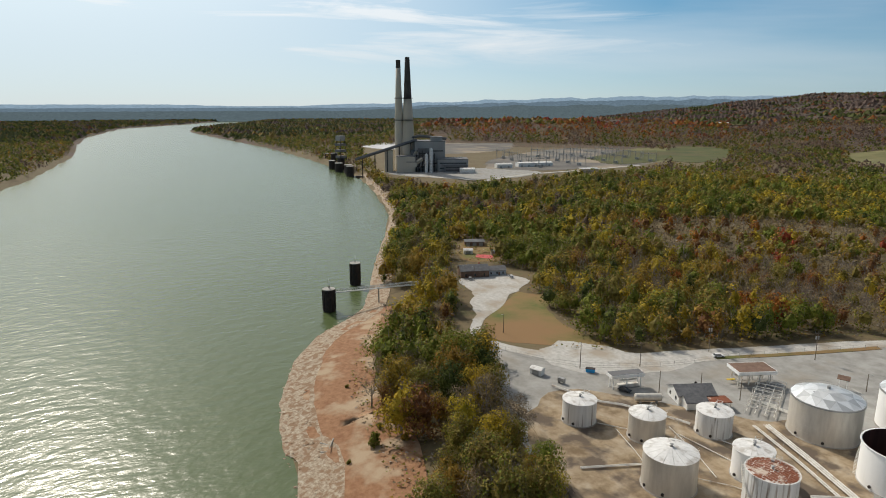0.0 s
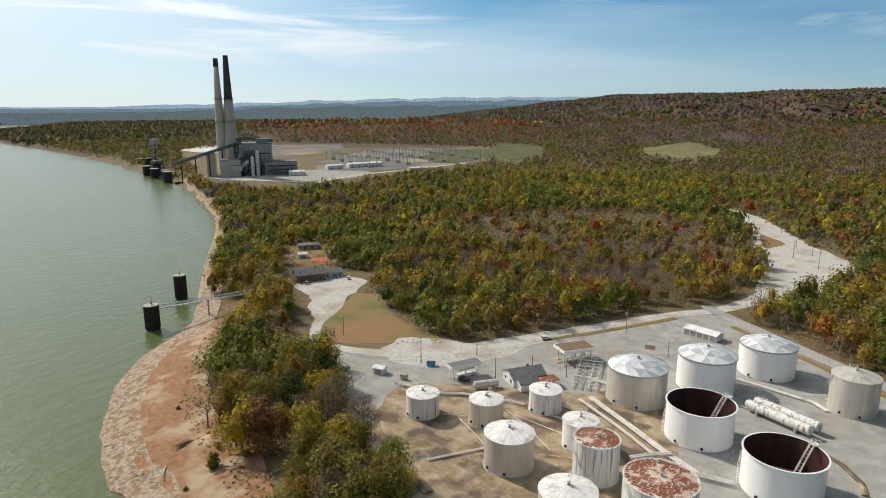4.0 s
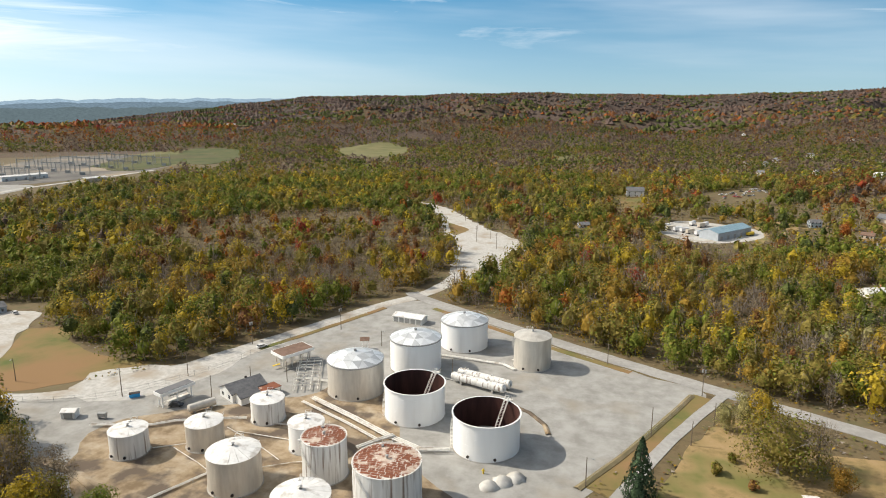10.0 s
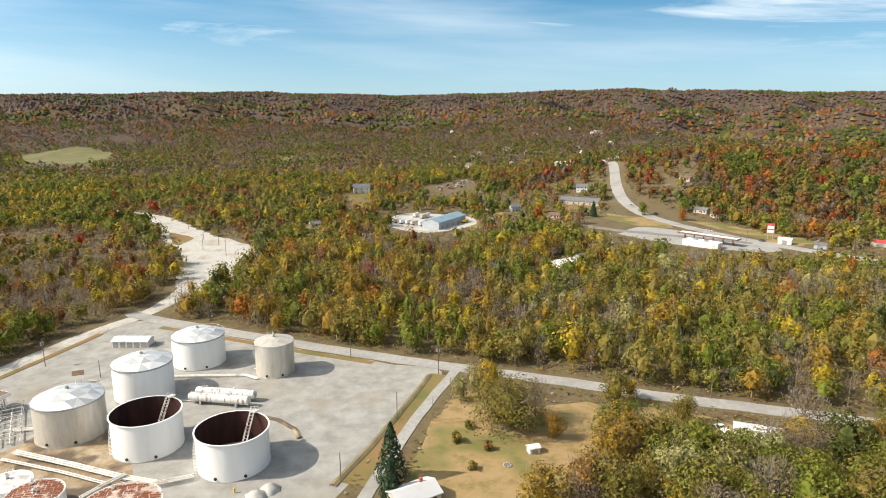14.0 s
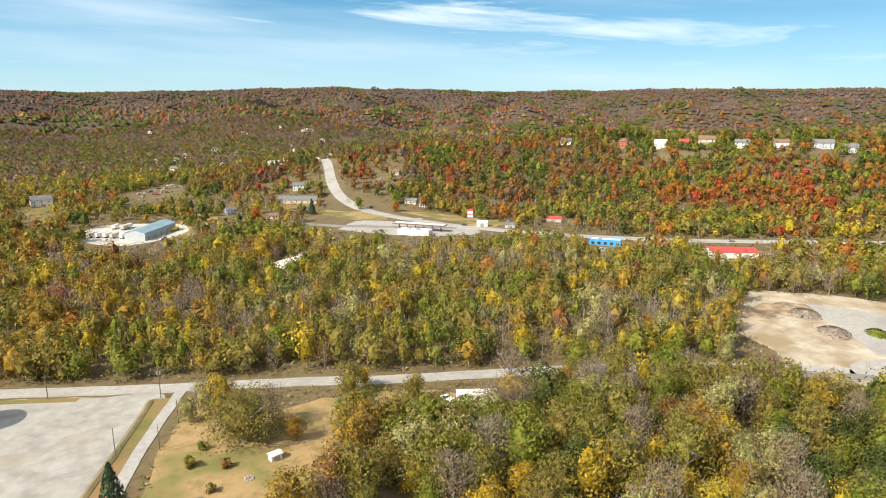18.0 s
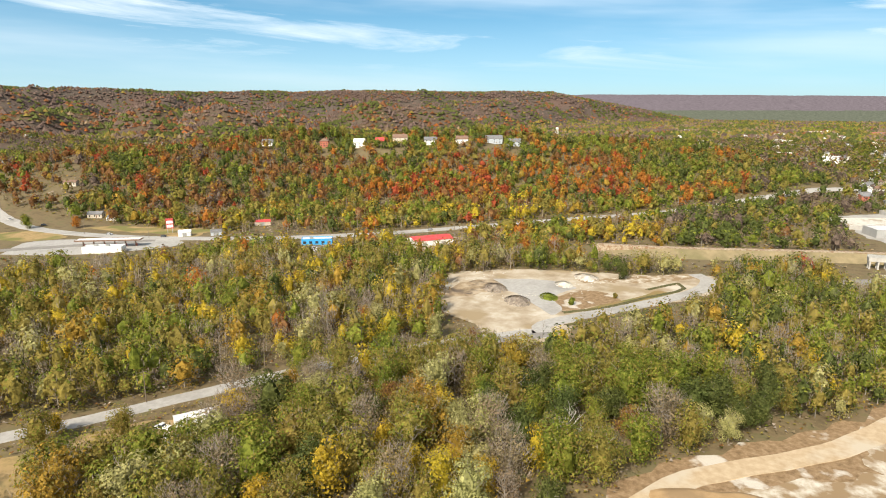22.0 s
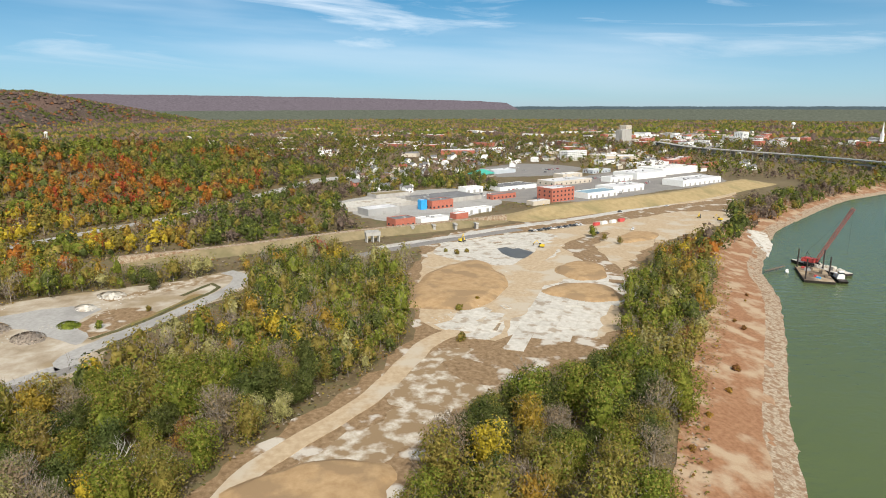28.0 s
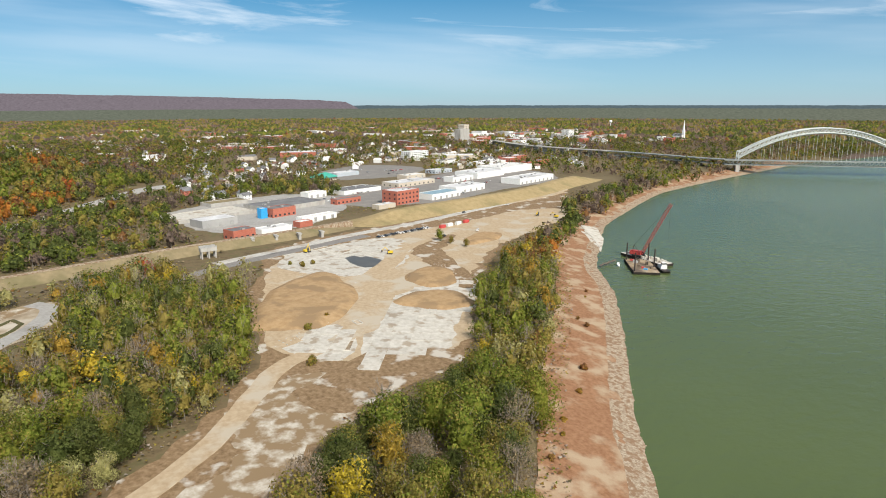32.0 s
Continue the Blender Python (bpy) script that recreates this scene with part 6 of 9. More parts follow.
conifer(6.8, 158, 17.5, 5.0, "tall dense dark green spruce beside the lane")
conifer(6.2, 150, 11, 3.2, "smaller dark spruce beside the pale-roofed house")
conifer(214, 560, 15, 4.2, "dark conifer beside the crossroads")

t = thing("dead_tree", 161, 58, 0, 0, "bleached dead tree with bare forking limbs", "tree")
part("trunk", limbs(15, 6.5, np.random.default_rng(4), 10, 0.42, 5), M["bark_pale"], t)
for k, (x, y, s) in enumerate([(-247, 128, 1.0), (-185, 88, 0.9), (-172, 96, 1.1), (108, 60, 0.95), (138, 96, 1.0), (205, -66, 1.0)]):
    t = thing("bare_tree", x, y, float(height(x, y)), 40 * k, "leafless grey tree with fine bare twigs", "tree", "bare trees")
    t.matrix_basis = t.matrix_basis @ Matrix.Diagonal((s, s, s, 1))
    part("trunk", limbs(13, 5.5, np.random.default_rng(20 + k), 12, 0.26, 12), M["bark"], t)

# bushes on the banks
bush = {h: leaf_mesh("leaves", h, 260, 0.34, 7, 1.7, 2.8, 0.1, 700 + n, 0.3) for n, h in enumerate(("gold", "green", "rust", "olive"))}
for k, (x, y, h, s) in enumerate([(-163, 78, "green", 1.5), (-170, 84, "olive", 0.8), (-158, 86, "gold", 0.8), (-206, 88, "olive", 0.5), (-160, 68, "olive", 0.5), (216, -156, "rust", 1.1), (198, -141, "gold", 0.8), (259, -189, "rust", 0.9), (268, -190, "rust", 0.7), (309, -225, "rust", 0.7), (300, -218, "gold", 0.5), (180, -122, "gold", 0.8), (160, -104, "rust", 0.8), (230, -150, "gold", 0.5), (172, -116, "gold", 0.6), (250, -160, "gold", 1.0), (225, -140, "gold", 1.0), (30, 160, "olive", 0.9), (28, 176, "olive", 1.2), (33, 184, "olive", 1.0), (36, 170, "rust", 1.0), (64, 158, "olive", 1.1), (420, -82, "olive", 1.2), (424, -90, "olive", 1.0), (428, -76, "olive", 0.9), (302, 108, "green", 1.3), (325, 92, "olive", 1.0), (300, -60, "olive", 1.2), (312, -72, "gold", 1.0), (258, -52, "olive", 1.4)]):
    t = thing("bush", x, y, float(height(x, y)) + 0.05, 37 * k, {"gold": "small golden-brown bush on bare ground", "green": "rounded green bush on the bank", "rust": "small rust-red bush on the silt bank", "olive": "scrubby olive bush on open ground"}[h], "bush", "bank bushes")
    t.matrix_basis = t.matrix_basis @ Matrix.Diagonal((s, s, s, 1))
    o = new("leaves", bush[h])
    o.parent = t
    part("stem", Geo().tube((0, 0, -0.2), (0.1, 0, 1.4), 0.08, 0.03, 5), M["bark"], t)
for k, (a, b) in enumerate([((-177, 66), (-169, 70)), ((-172, 64), (-165, 72)), ((-176, 70), (-170, 66))]):
    z = float(height(*a)) + 0.35
    o = part("driftwood_log", Geo().tube((0, 0, 0), (b[0] - a[0], b[1] - a[1], 0.6), 0.3, 0.12, 7).tube(((b[0] - a[0]) * 0.6, (b[1] - a[1]) * 0.6, 0.3), ((b[0] - a[0]) * 0.8 + 1, (b[1] - a[1]) * 0.7 - 1, 1.2), 0.1, 0.03, 5), M["bark_pale"])
    o.matrix_basis = pose(a[0], a[1], z)
    tagged(o, "grey driftwood log stranded on the bank", "log", "driftwood logs")
# boulders along the two waterlines
g = Geo()
rb = random.Random(9)
for i0, i1, count, wide in ((10, 17, 900, 9), (16, 25, 700, 5)):
    p = spline(SHORE[i0:i1], 2)
    for k in range(count):
        q = p[rb.randrange(len(p) - 1)]
        x, y = q[0] + rb.uniform(-1, 1) + wide * 0.3 * rb.random(), q[1] + rb.uniform(-0.5, 1) * wide
        s = rb.uniform(0.3, 1.1)
        z = float(height(x, y))
        g.rings(x, y, [(z - 0.2, s * 0.8), (z + s * 0.25, s * 0.75), (z + s * 0.5, s * 0.3)], 5)
tagged(part("shore_boulders", g, M["rock"]), "pale angular boulders along the waterline", "rocks", kind="stuff")


# ---- the tank yard ----
pipe_run([(-102, 185.4), (-82.4, 176), (-67.2, 168.1), (-55.3, 163.2), (-46.7, 165.5)], 0.24, "three pale pipes on low steel supports", 3, 0.8, 1.1)
pipe_run([(-104, 182.0), (-84, 172.8), (-69, 164.9)], 0.2, "pair of pale pipes beside the main run", 2, 0.7, 0.9)
pipe_run([(-161, 148), (-142, 153.4), (-136.4, 157.9), (-121.8, 164), (-115.5, 166)], 0.2, "pair of weathered pipes behind the small tanks", 2, 0.8, 0.9)
pipe_run([(-116, 119), (-108, 135.1), (-104.6, 136)], 0.16, "pale pipes crossing the stained dirt", 2, 0.6, 0.6)
pipe_run([(-126.3, 144.1), (-113.9, 139), (-105, 134.5)], 0.12, "thin pale pipe on the dirt", 1, 0.5, 0.5)
pipe_run([(-114, 158), (-103, 158), (-94, 158)], 0.14, "thin pale pipe between two tanks", 1, 0.5, 0.5)
pipe_run([(-118.2, 159.3), (-103.8, 153.1), (-92.7, 147)], 0.12, "thin pale pipe along the ground", 1, 0.5, 0.5)
pipe_run([(-112, 164), (-100, 166.5), (-90, 163)], 0.16, "pale pipe to the small white tank", 1, 0.5, 0.6)
pipe_run([(-132, 142), (-124, 147)], 0.14, "short pale pipe between small tanks", 1, 0.5, 0.6)
pipe_run([(-97, 141), (-88, 147), (-83, 149)], 0.12, "thin pale pipe near the rusty tank", 1, 0.5, 0.5)
pipe_run([(-65.3, 168), (-69.5, 163), (-73, 158)], 0.3, "short wide pipe bridge over the main run", 2, 0.9, 1.6)
pipe_run([(-72, 236.5), (-58, 235.5), (-44, 234), (-39, 230)], 0.26, "white pipes from the rear tank", 2, 0.9, 0.7)
pipe_run([(-81, 212), (-66, 216), (-58, 214)], 0.14, "pale pipe between dome tank and vessels", 1, 0.5, 0.6)
pipe_run([(-112, 200), (-101, 200)], 0.16, "pale pipes from the manifold to the dome tank", 3, 0.7, 0.8)

# pipe manifold: rows of valves and risers
t = thing("pipe_manifold", -113, 203, 0.06, -66, "white painted pipe manifold with many valves", "pipes")
for k in range(9):
    x = -13 + 3.1 * k
    part("riser", Geo().path([(x, -4, 0.3), (x, -4, 1.9), (x, 4.2, 1.9), (x, 4.2, 0.4)], 0.13, 6), M["pipe"], t)
    part("valve", Geo().cyl(x, -1.2, 1.6, 2.2, 0.28, n=8).cyl(x, -1.2, 2.2, 2.9, 0.05, n=6).cyl(x, -1.2, 2.9, 2.98, 0.32, n=10), M["steel"], t)
for y in (-4, -1.4, 1.5, 4.2):
    part("header_pipe", Geo().tube((-14.5, y, 1.0), (14, y, 1.0), 0.17, n=8), M["pipe"], t)
for k in range(6):
    x = -14 + 5.4 * k
    part("frame_post", Geo().tube((x, -4.6, 0), (x, -4.6, 2.6), 0.08, n=4).tube((x, 4.8, 0), (x, 4.8, 2.6), 0.08, n=4).tube((x, -4.6, 2.6), (x, 4.8, 2.6), 0.08, n=4), M["pipe"], t)

# truck loading canopy, white fascia
t = thing("loading_canopy", -147, 171, 0.06, 70, "white loading canopy with a dark flat roof on posts", "canopy")
part("roof", Geo().box(0, 0, 5.3, 12.4, 4.0, 0.25), M["roof_tar"], t)
part("fascia", Geo().box(0, -2.1, 4.3, 12.8, 0.2, 1.15).box(0, 2.1, 4.3, 12.8, 0.2, 1.15).box(-6.35, 0, 4.3, 0.2, 4.0, 1.15).box(6.35, 0, 4.3, 0.2, 4.0, 1.15), M["white_paint"], t)
for a in (-5.4, 0, 5.4):
    for b in (-1.2, 1.2):
        part("post", Geo().box(a, b, 0, 0.3, 0.3, 4.4), M["white_paint"], t)
part("platform", Geo().box(1.0, 0, 0, 8, 1.5, 1.2).box(1.0, 0, 2.6, 7.0, 1.1, 0.15), M["pipe"], t)
part("stair", Geo().tube((-3.5, 0.4, 0.1), (-5.2, 0.4, -0.02), 0.1).path([(-3, 0.7, 1.3), (-6.4, 0.7, 0.1)], 0.09), M["pipe"], t)

# red-roofed loading rack
t = thing("loading_rack", -125, 213, 0.06, 62, "truck loading rack with a rusty red roof", "canopy")
part("roof", Geo().box(0, 0, 5.6, 14, 8.6, 0.3), M["roof_brown"], t, "rusty red-brown roof sheet")
part("fascia", Geo().box(0, -4.35, 4.7, 14.3, 0.2, 1.2).box(0, 4.35, 4.7, 14.3, 0.2, 1.2).box(-7.1, 0, 4.7, 0.2, 8.6, 1.2).box(7.1, 0, 4.7, 0.2, 8.6, 1.2), M["white_paint"], t)
for a in (-6, -2, 2, 6):
    for b in (-2.4, 2.4):
        part("post", Geo().box(a, b, 0, 0.35, 0.35, 4.8), M["pipe"], t)
    part("loading_arm", Geo().path([(a + 0.8, 0, 0.5), (a + 0.8, 0, 3.6), (a + 0.8, -2.2, 3.2), (a + 0.8, -2.4, 1.4)], 0.09, 6), M["pipe"], t)
part("platform", Geo().box(0, 0, 2.8, 12, 1.6, 0.2), M["pipe"], t)
part("stair", Geo().box(-7.6, 0, 1.3, 3.2, 0.9, 0.15, 0), M["yellow_paint"], t)
part("curb", Geo().box(0, -4.8, 0, 15, 0.4, 0.3), M["concrete"], t)

# office with grey roof and a rusty porch
t = thing("office_building", -128, 183, 0.06, 62, "small white office with grey roof and rusty porch", "building")
part("wall", Geo().gable_wall(0, 0, -0.3, 13, 9, 3.6, 2.2), M["siding"], t)
part("roof", Geo().gable(0, 0, 3.4, 13, 9, 2.2), M["roof_grey"], t)
part("wing", Geo().gable_wall(-2, -6.2, -0.3, 7, 5.0, 3.2, 1.3), M["siding"], t)
part("wing_roof", Geo().gable(-2, -6.2, 3.0, 7, 5.0, 1.3), M["roof_grey"], t)
part("porch_roof", Geo().box(5.2, -7.0, 2.7, 9.0, 5.2, 0.2), M["rust_plate"], t, "rusty corrugated porch roof")
for a in (2, 6, 9.4):
    part("porch_post", Geo().box(a, -9.2, 0, 0.2, 0.2, 2.7), M["pipe"], t)
part("roof_vent", Geo().cyl(1.5, 0.5, 5.0, 6.0, 0.5, 0.4, 8), M["dark_steel"], t)
windows_on(t, 13, 9, 1.0, 1.2, 1.1, 4, "bl", M["glass"])
part("door", Geo().box(3.5, -4.55, 0, 1.0, 0.15, 2.05), M["steel"], t)

# block of white lock-up garages
t = thing("garage_block", -97, 274, 0.06, -8, "low white garage block with roller doors", "building")
part("wall", Geo().gable_wall(0, 0, -0.3, 15, 6.5, 3.2, 0.9), M["siding"], t)
part("roof", Geo().gable(0, 0, 3.0, 15, 6.5, 0.9), M["roof_white"], t)
for k in range(5):
    part("roller_door", Geo().box(-6 + 3 * k, -3.25, 0.05, 2.3, 0.16, 2.3), M["steel"], t)

# two long white pressure vessels on saddles
for k, (x, y) in enumerate([(-49, 211), (-47.6, 215.2)]):
    t = thing("pressure_vessel", x, y, 0.06, -17, "long white horizontal tank on concrete saddles", "storage tank", "pressure vessels")
    half, r = 10.5, 1.55
    part("shell", Geo().tube((-half, 0, 2.4), (half, 0, 2.4), r, n=20), M["streaked_paint"], t)
    for s in (-1, 1):
        part("dished_end", Geo().tube((s * half, 0, 2.4), (s * (half + 0.5), 0, 2.4), r * 0.98, r * 0.7, 20).tube((s * (half + 0.5), 0, 2.4), (s * (half + 0.8), 0, 2.4), r * 0.7, r * 0.2, 20), M["streaked_paint"], t)
        part("saddle", Geo().box(s * 6.5, 0, 0, 0.7, 2.8, 1.5), M["concrete"], t)
    for a in (-8.2, -7.0, 3):
        part("nozzle", Geo().cyl(a, 0, 3.85, 4.5, 0.28, n=8), M["pipe"], t)

t = thing("small_vessel", -134, 168, 0.06, 58, "silver horizontal tank with dark streaks", "storage tank")
part("shell", Geo().tube((-4.4, 0, 1.9), (4.4, 0, 1.9), 1.35, n=18), M["aluminium"], t)
for s in (-1, 1):
    part("dished_end", Geo().tube((s * 4.4, 0, 1.9), (s * 4.8, 0, 1.9), 1.33, 0.5, 18), M["aluminium"], t)
    part("saddle", Geo().box(s * 2.8, 0, 0, 0.5, 2.2, 0.9), M["concrete"], t)

# roadside panel on legs
t = thing("panel_sign", -104, 236, 0.06, 20, "dark red tilted panel on a white frame", "sign")
part("panel", Geo().add([(-2, -1, 3.6), (2, -1, 3.6), (2, 1, 4.6), (-2, 1, 4.6), (-2, -1, 3.45), (2, -1, 3.45), (2, 1, 4.45), (-2, 1, 4.45)], [(0, 1, 2, 3), (7, 6, 5, 4), (0, 4, 5, 1), (1, 5, 6, 2), (2, 6, 7, 3), (3, 7, 4, 0)]), M["roof_brown"], t)
part("leg", Geo().tube((-1.2, 0, 0), (-1.2, 0, 4), 0.12).tube((1.2, 0, 0), (1.2, 0, 4), 0.12), M["white_paint"], t)

t = thing("dumpster", -162.9, 169.6, 0.06, 40, "blue steel rubbish skip beside the fence", "skip")
part("bin", Geo().add([(-1.6, -0.8, 0.15), (1.6, -0.8, 0.15), (1.6, 0.8, 0.15), (-1.6, 0.8, 0.15), (-1.8, -1, 1.5), (1.8, -1, 1.5), (1.8, 1, 1.5), (-1.8, 1, 1.5)], [(3, 2, 1, 0), (4, 5, 6, 7), (0, 1, 5, 4), (1, 2, 6, 5), (2, 3, 7, 6), (3, 0, 4, 7)]), M["blue_paint"], t)
part("lid", Geo().box(0, 0, 1.5, 3.6, 2.0, 0.12), M["dark_steel"], t)
park(1, -144, 167.5, 20)
park(0, -146, 224, 62)
t = shed(-172.5, 151.5, 20, 4.5, 3, 2.4, 0.6, "siding", "roof_white", "small white hut at the wood's edge")
t = thing("equipment_box", -161.4, 153.5, 0.06, 15, "grey equipment cabinet on legs", "cabinet")
part("box", Geo().box(0, 0, 0.8, 2.6, 1.4, 1.3), M["steel"], t)
part("leg", Geo().box(-1.1, 0, 0, 0.15, 1.2, 0.8).box(1.1, 0, 0, 0.15, 1.2, 0.8), M["steel"], t)

for k, (x, y, r) in enumerate([(-31.8, 151.5, 2.7), (-28.8, 154.6, 2.9), (-25.6, 157.6, 2.6)]):
    g = Geo()
    g.rings(0, 0, [(-0.2, r * 1.05), (0.3, r), (1.0, r * 0.68), (1.6, r * 0.35), (1.85, r * 0.1)], 16)
    for i, v in enumerate(g.v):
        w = 1 + 0.09 * math.sin(5 * v[0] + k) + 0.08 * math.cos(4 * v[1] + 2 * k)
        g.v[i] = (v[0] * w, v[1] * w, v[2])
    o = part("gravel_mound", g, M["gravel"], smooth=True)
    o.matrix_basis = pose(x, y, 0.06)
    tagged(o, "pale grey heap of fine gravel", "heap", "gravel heaps")
t = thing("hydrant", -34.7, 157.4, 0.06, 0, "small yellow hydrant post near the open tank", "hydrant")
part("barrel", Geo().cyl(0, 0, 0, 1.3, 0.25, 0.22, 10), M["yellow_paint"], t)
part("cap", Geo().cyl(0, 0, 1.3, 1.6, 0.3, 0.08, 10).tube((-0.5, 0, 0.9), (0.5, 0, 0.9), 0.12), M["yellow_paint"], t)

# low earth dyke round the eastern tanks
ribbon("yard_dyke", [(-39, 203), (-28, 197), (-22, 190), (-20, 184)], 1.6, M["yard_dirt"], 0.35, "thin line of brown dirt across the yard", "dyke", 0.3)
ribbon("yard_dyke_west", [(-160, 128), (-140, 124), (-118, 113), (-105, 108)], 3.0, M["yard_dirt"], 0.4, "low brown earth dyke west of the tanks", "dyke", 0.4)
ribbon("yard_verge", [(-9, 157), (3, 179), (15, 204), (25, 226)], 2.2, M["rail_grass"], 0.3, "low brown berm along the yard's edge", "verge", 0.4)
ribbon("lane_verge", [(-4, 157), (7, 179), (18, 203), (29, 226)], 7.0, M["grass"], 0.16, "strip of grass beside the lane", "verge")
ribbon("road_verge", [(-92, 296), (-56, 275), (-26, 257), (4, 241)], 3.2, M["grass"], 0.14, "strip of grass beside the road", "verge")
ribbon("gravel_verge", [(-146, 222), (-132, 252), (-116, 290)], 3.0, M["grass"], 0.22, "strip of rough grass beside the gravel road", "verge")

# chain-link fence with posts and rails
def fence(pts, label, tall=2.0, step=5.0):
    p = spline(pts, step)
    t = thing("fence", p[0][0], p[0][1], 0.05, 0, label, "fence")
    q = [Vector((a - p[0][0], b - p[0][1], 0)) for a, b in p]
    for v in q:
        part("post", Geo().tube(v, v + Vector((0, 0, tall)), 0.055, n=5), M["steel"], t)
    for z in (tall - 0.05, tall * 0.5, 0.15):
        part("rail", Geo().path([v + Vector((0, 0, z)) for v in q], 0.03, 4), M["steel"], t)
    return t


fence([(-208, 153), (-187, 158.5), (-170, 168.5), (-160, 182), (-150, 202), (-143, 226), (-130, 258), (-114, 294)], "grey chain-link fence along the gravel road")
fence([(-7, 160), (2, 178), (12, 196), (24, 222)], "grey chain-link fence beside the lane")
for x, y, rz, h, arms, lamp, box in [(-151.8, 226, 60, 12, 2, False, True), (-123.5, 254, 60, 12, 2, False, True), (-167.5, 168.7, 30, 11, 0, True, False), (-215, 168, 30, 9, 0, True, False), (-156.6, 190, 60, 10, 1, False, False), (-136, 176, 60, 9, 0, False, False), (-6.9, 158.8, 60, 9, 0, True, False), (10.5, 192, 60, 10, 0, False, False), (-4.8, 247, -20, 9, 1, False, False), (28.4, 227, -20, 12, 2, False, True), (22, 190, 60, 8, 0, False, False), (30, 205, 60, 8, 0, False, False), (-127, 186.5, 60, 9, 0, False, False), (-118, 196, 60, 8, 0, False, False), (-60, 216, 60, 8, 0, False, False), (-98, 240, 60, 7, 0, True, False)]:
    utility_pole(x, y, rz, h, arms, lamp, box, "weathered wooden pole with a lamp" if lamp else "weathered wooden pole with crossarms" if arms else "plain weathered wooden pole")


# ---- west: jetty, house, power plant ----
for x, y, r, top, words in [(-306, 122.5, 3.2, 5.2, "black round steel mooring dolphin with a walkway"), (-345, 155.5, 3.0, 6.6, "black round steel mooring dolphin with a mast")]:
    t = thing("mooring_dolphin", x, y, WATER - 3, 0, words, "dolphin", "mooring dolphins")
    part("cell", Geo().cyl(0, 0, 0, top + 9.6, r, n=28), M["dark_steel"], t)
    part("cap", Geo().cyl(0, 0, top + 9.6, top + 10.0, r + 0.15, n=28), M["concrete"], t)
    for k in range(10):
        a = 2 * math.pi * k / 10
        part("fender", Geo().box((r + 0.1) * math.cos(a), (r + 0.1) * math.sin(a), 3.4, 0.5, 0.3, top + 5.8, math.degrees(a)), M["dark_steel"], t)
    part("mast", Geo().tube((0.5, 0, top + 10), (0.5, 0, top + 15), 0.07), M["steel"], t)
    part("bollard", Geo().cyl(-1, 0.6, top + 10, top + 11, 0.3, 0.35, 10), M["dark_steel"], t)
t = thing("walkway", -306, 122.5, 5.3 + WATER + 7 - 2.6, 0, "pale steel truss walkway from the bank to the dolphin", "walkway")
a, b = Vector((0, 0, 0)), Vector((12, 50, 0.6))
d = (b - a).normalized()
s = Vector((-d.y, d.x, 0)) * 0.9
n = 18
part("deck", Geo().box((a.x + b.x) / 2, (a.y + b.y) / 2, 0.1, (b - a).length, 1.7, 0.2, math.degrees(math.atan2(d.y, d.x))), M["steel"], t)
for q in (-1, 1):
    part("chord", Geo().tube(a + s * q + Vector((0, 0, 1.5)), b + s * q + Vector((0, 0, 1.5)), 0.12).tube(a + s * q, b + s * q, 0.14), M["bridge"], t)
    for k in range(n):
        u, v = a.lerp(b, k / n) + s * q, a.lerp(b, (k + 1) / n) + s * q
        part("brace", Geo().tube(u, v + Vector((0, 0, 1.5)), 0.07, n=4).tube(v, v + Vector((0, 0, 1.5)), 0.07, n=4), M["bridge"], t)
for f in (0.52,):
    c = a.lerp(b, f)
    part("pier", Geo().tube(c + s - Vector((0, 0, 11)), c + s, 0.2).tube(c - s - Vector((0, 0, 11)), c - s, 0.2).tube(c - s - Vector((0, 0, 8)), c + s - Vector((0, 0, 1)), 0.1).tube(c + s - Vector((0, 0, 8)), c - s - Vector((0, 0, 1)), 0.1), M["steel"], t)
part("gangway_mast", Geo().tube((0.5, 0.5, 0), (0.5, 0.5, 5.5), 0.08).tube((1.5, 0, 0), (1.5, 0, 3.5), 0.2), M["steel"], t)

house(-303, 213, 68, 17, 10, 4.2, 2.6, "roof_brown", "roof_grey", "dark brick house with a grey roof beside gravel")
house(-299, 226.5, 68, 11, 8, 3.2, 1.8, "siding_grey", "roof_grey", "grey annexe with a shingle roof", chimney=False)
shed(-372, 262, 60, 14, 8, 3.2, 1.2, "roof_brown", "roof_tar", "dark open shed behind the house", doors=3)
shed(-352, 243, 60, 6, 4.5, 2.6, 1.0, "siding", "roof_white", "small white outbuilding on the lawn")
shed(-338, 256, 60, 6, 4.5, 2.8, 1.0, "siding_grey", "roof_grey", "small grey shingled garden shed")
area("house_lawn", [(-330, 232), (-345, 232), (-378, 250), (-380, 268), (-350, 268), (-326, 250)], M["grass"], 0.08, "small green lawn behind the house", "lawn")
area("red_court", [(-340, 241), (-346, 246), (-338, 254), (-331, 248)], M["roof_red"], 0.13, "small red painted court", "court", wobble=0.2)
park(2, -296, 206, 150)
park(0, -287, 229, 160)
for x, y in ((-297, 203), (-292, 206)):
    utility_pole(x, y, 20, 9, 0, True, False, "tall lamp post on the gravel lot")

# power plant; its own axes: x along the front, y away from the river bend
t = thing("power_plant", -846, 454, 0, 60.6, "grey coal power plant with stepped halls and ducts", "power plant")


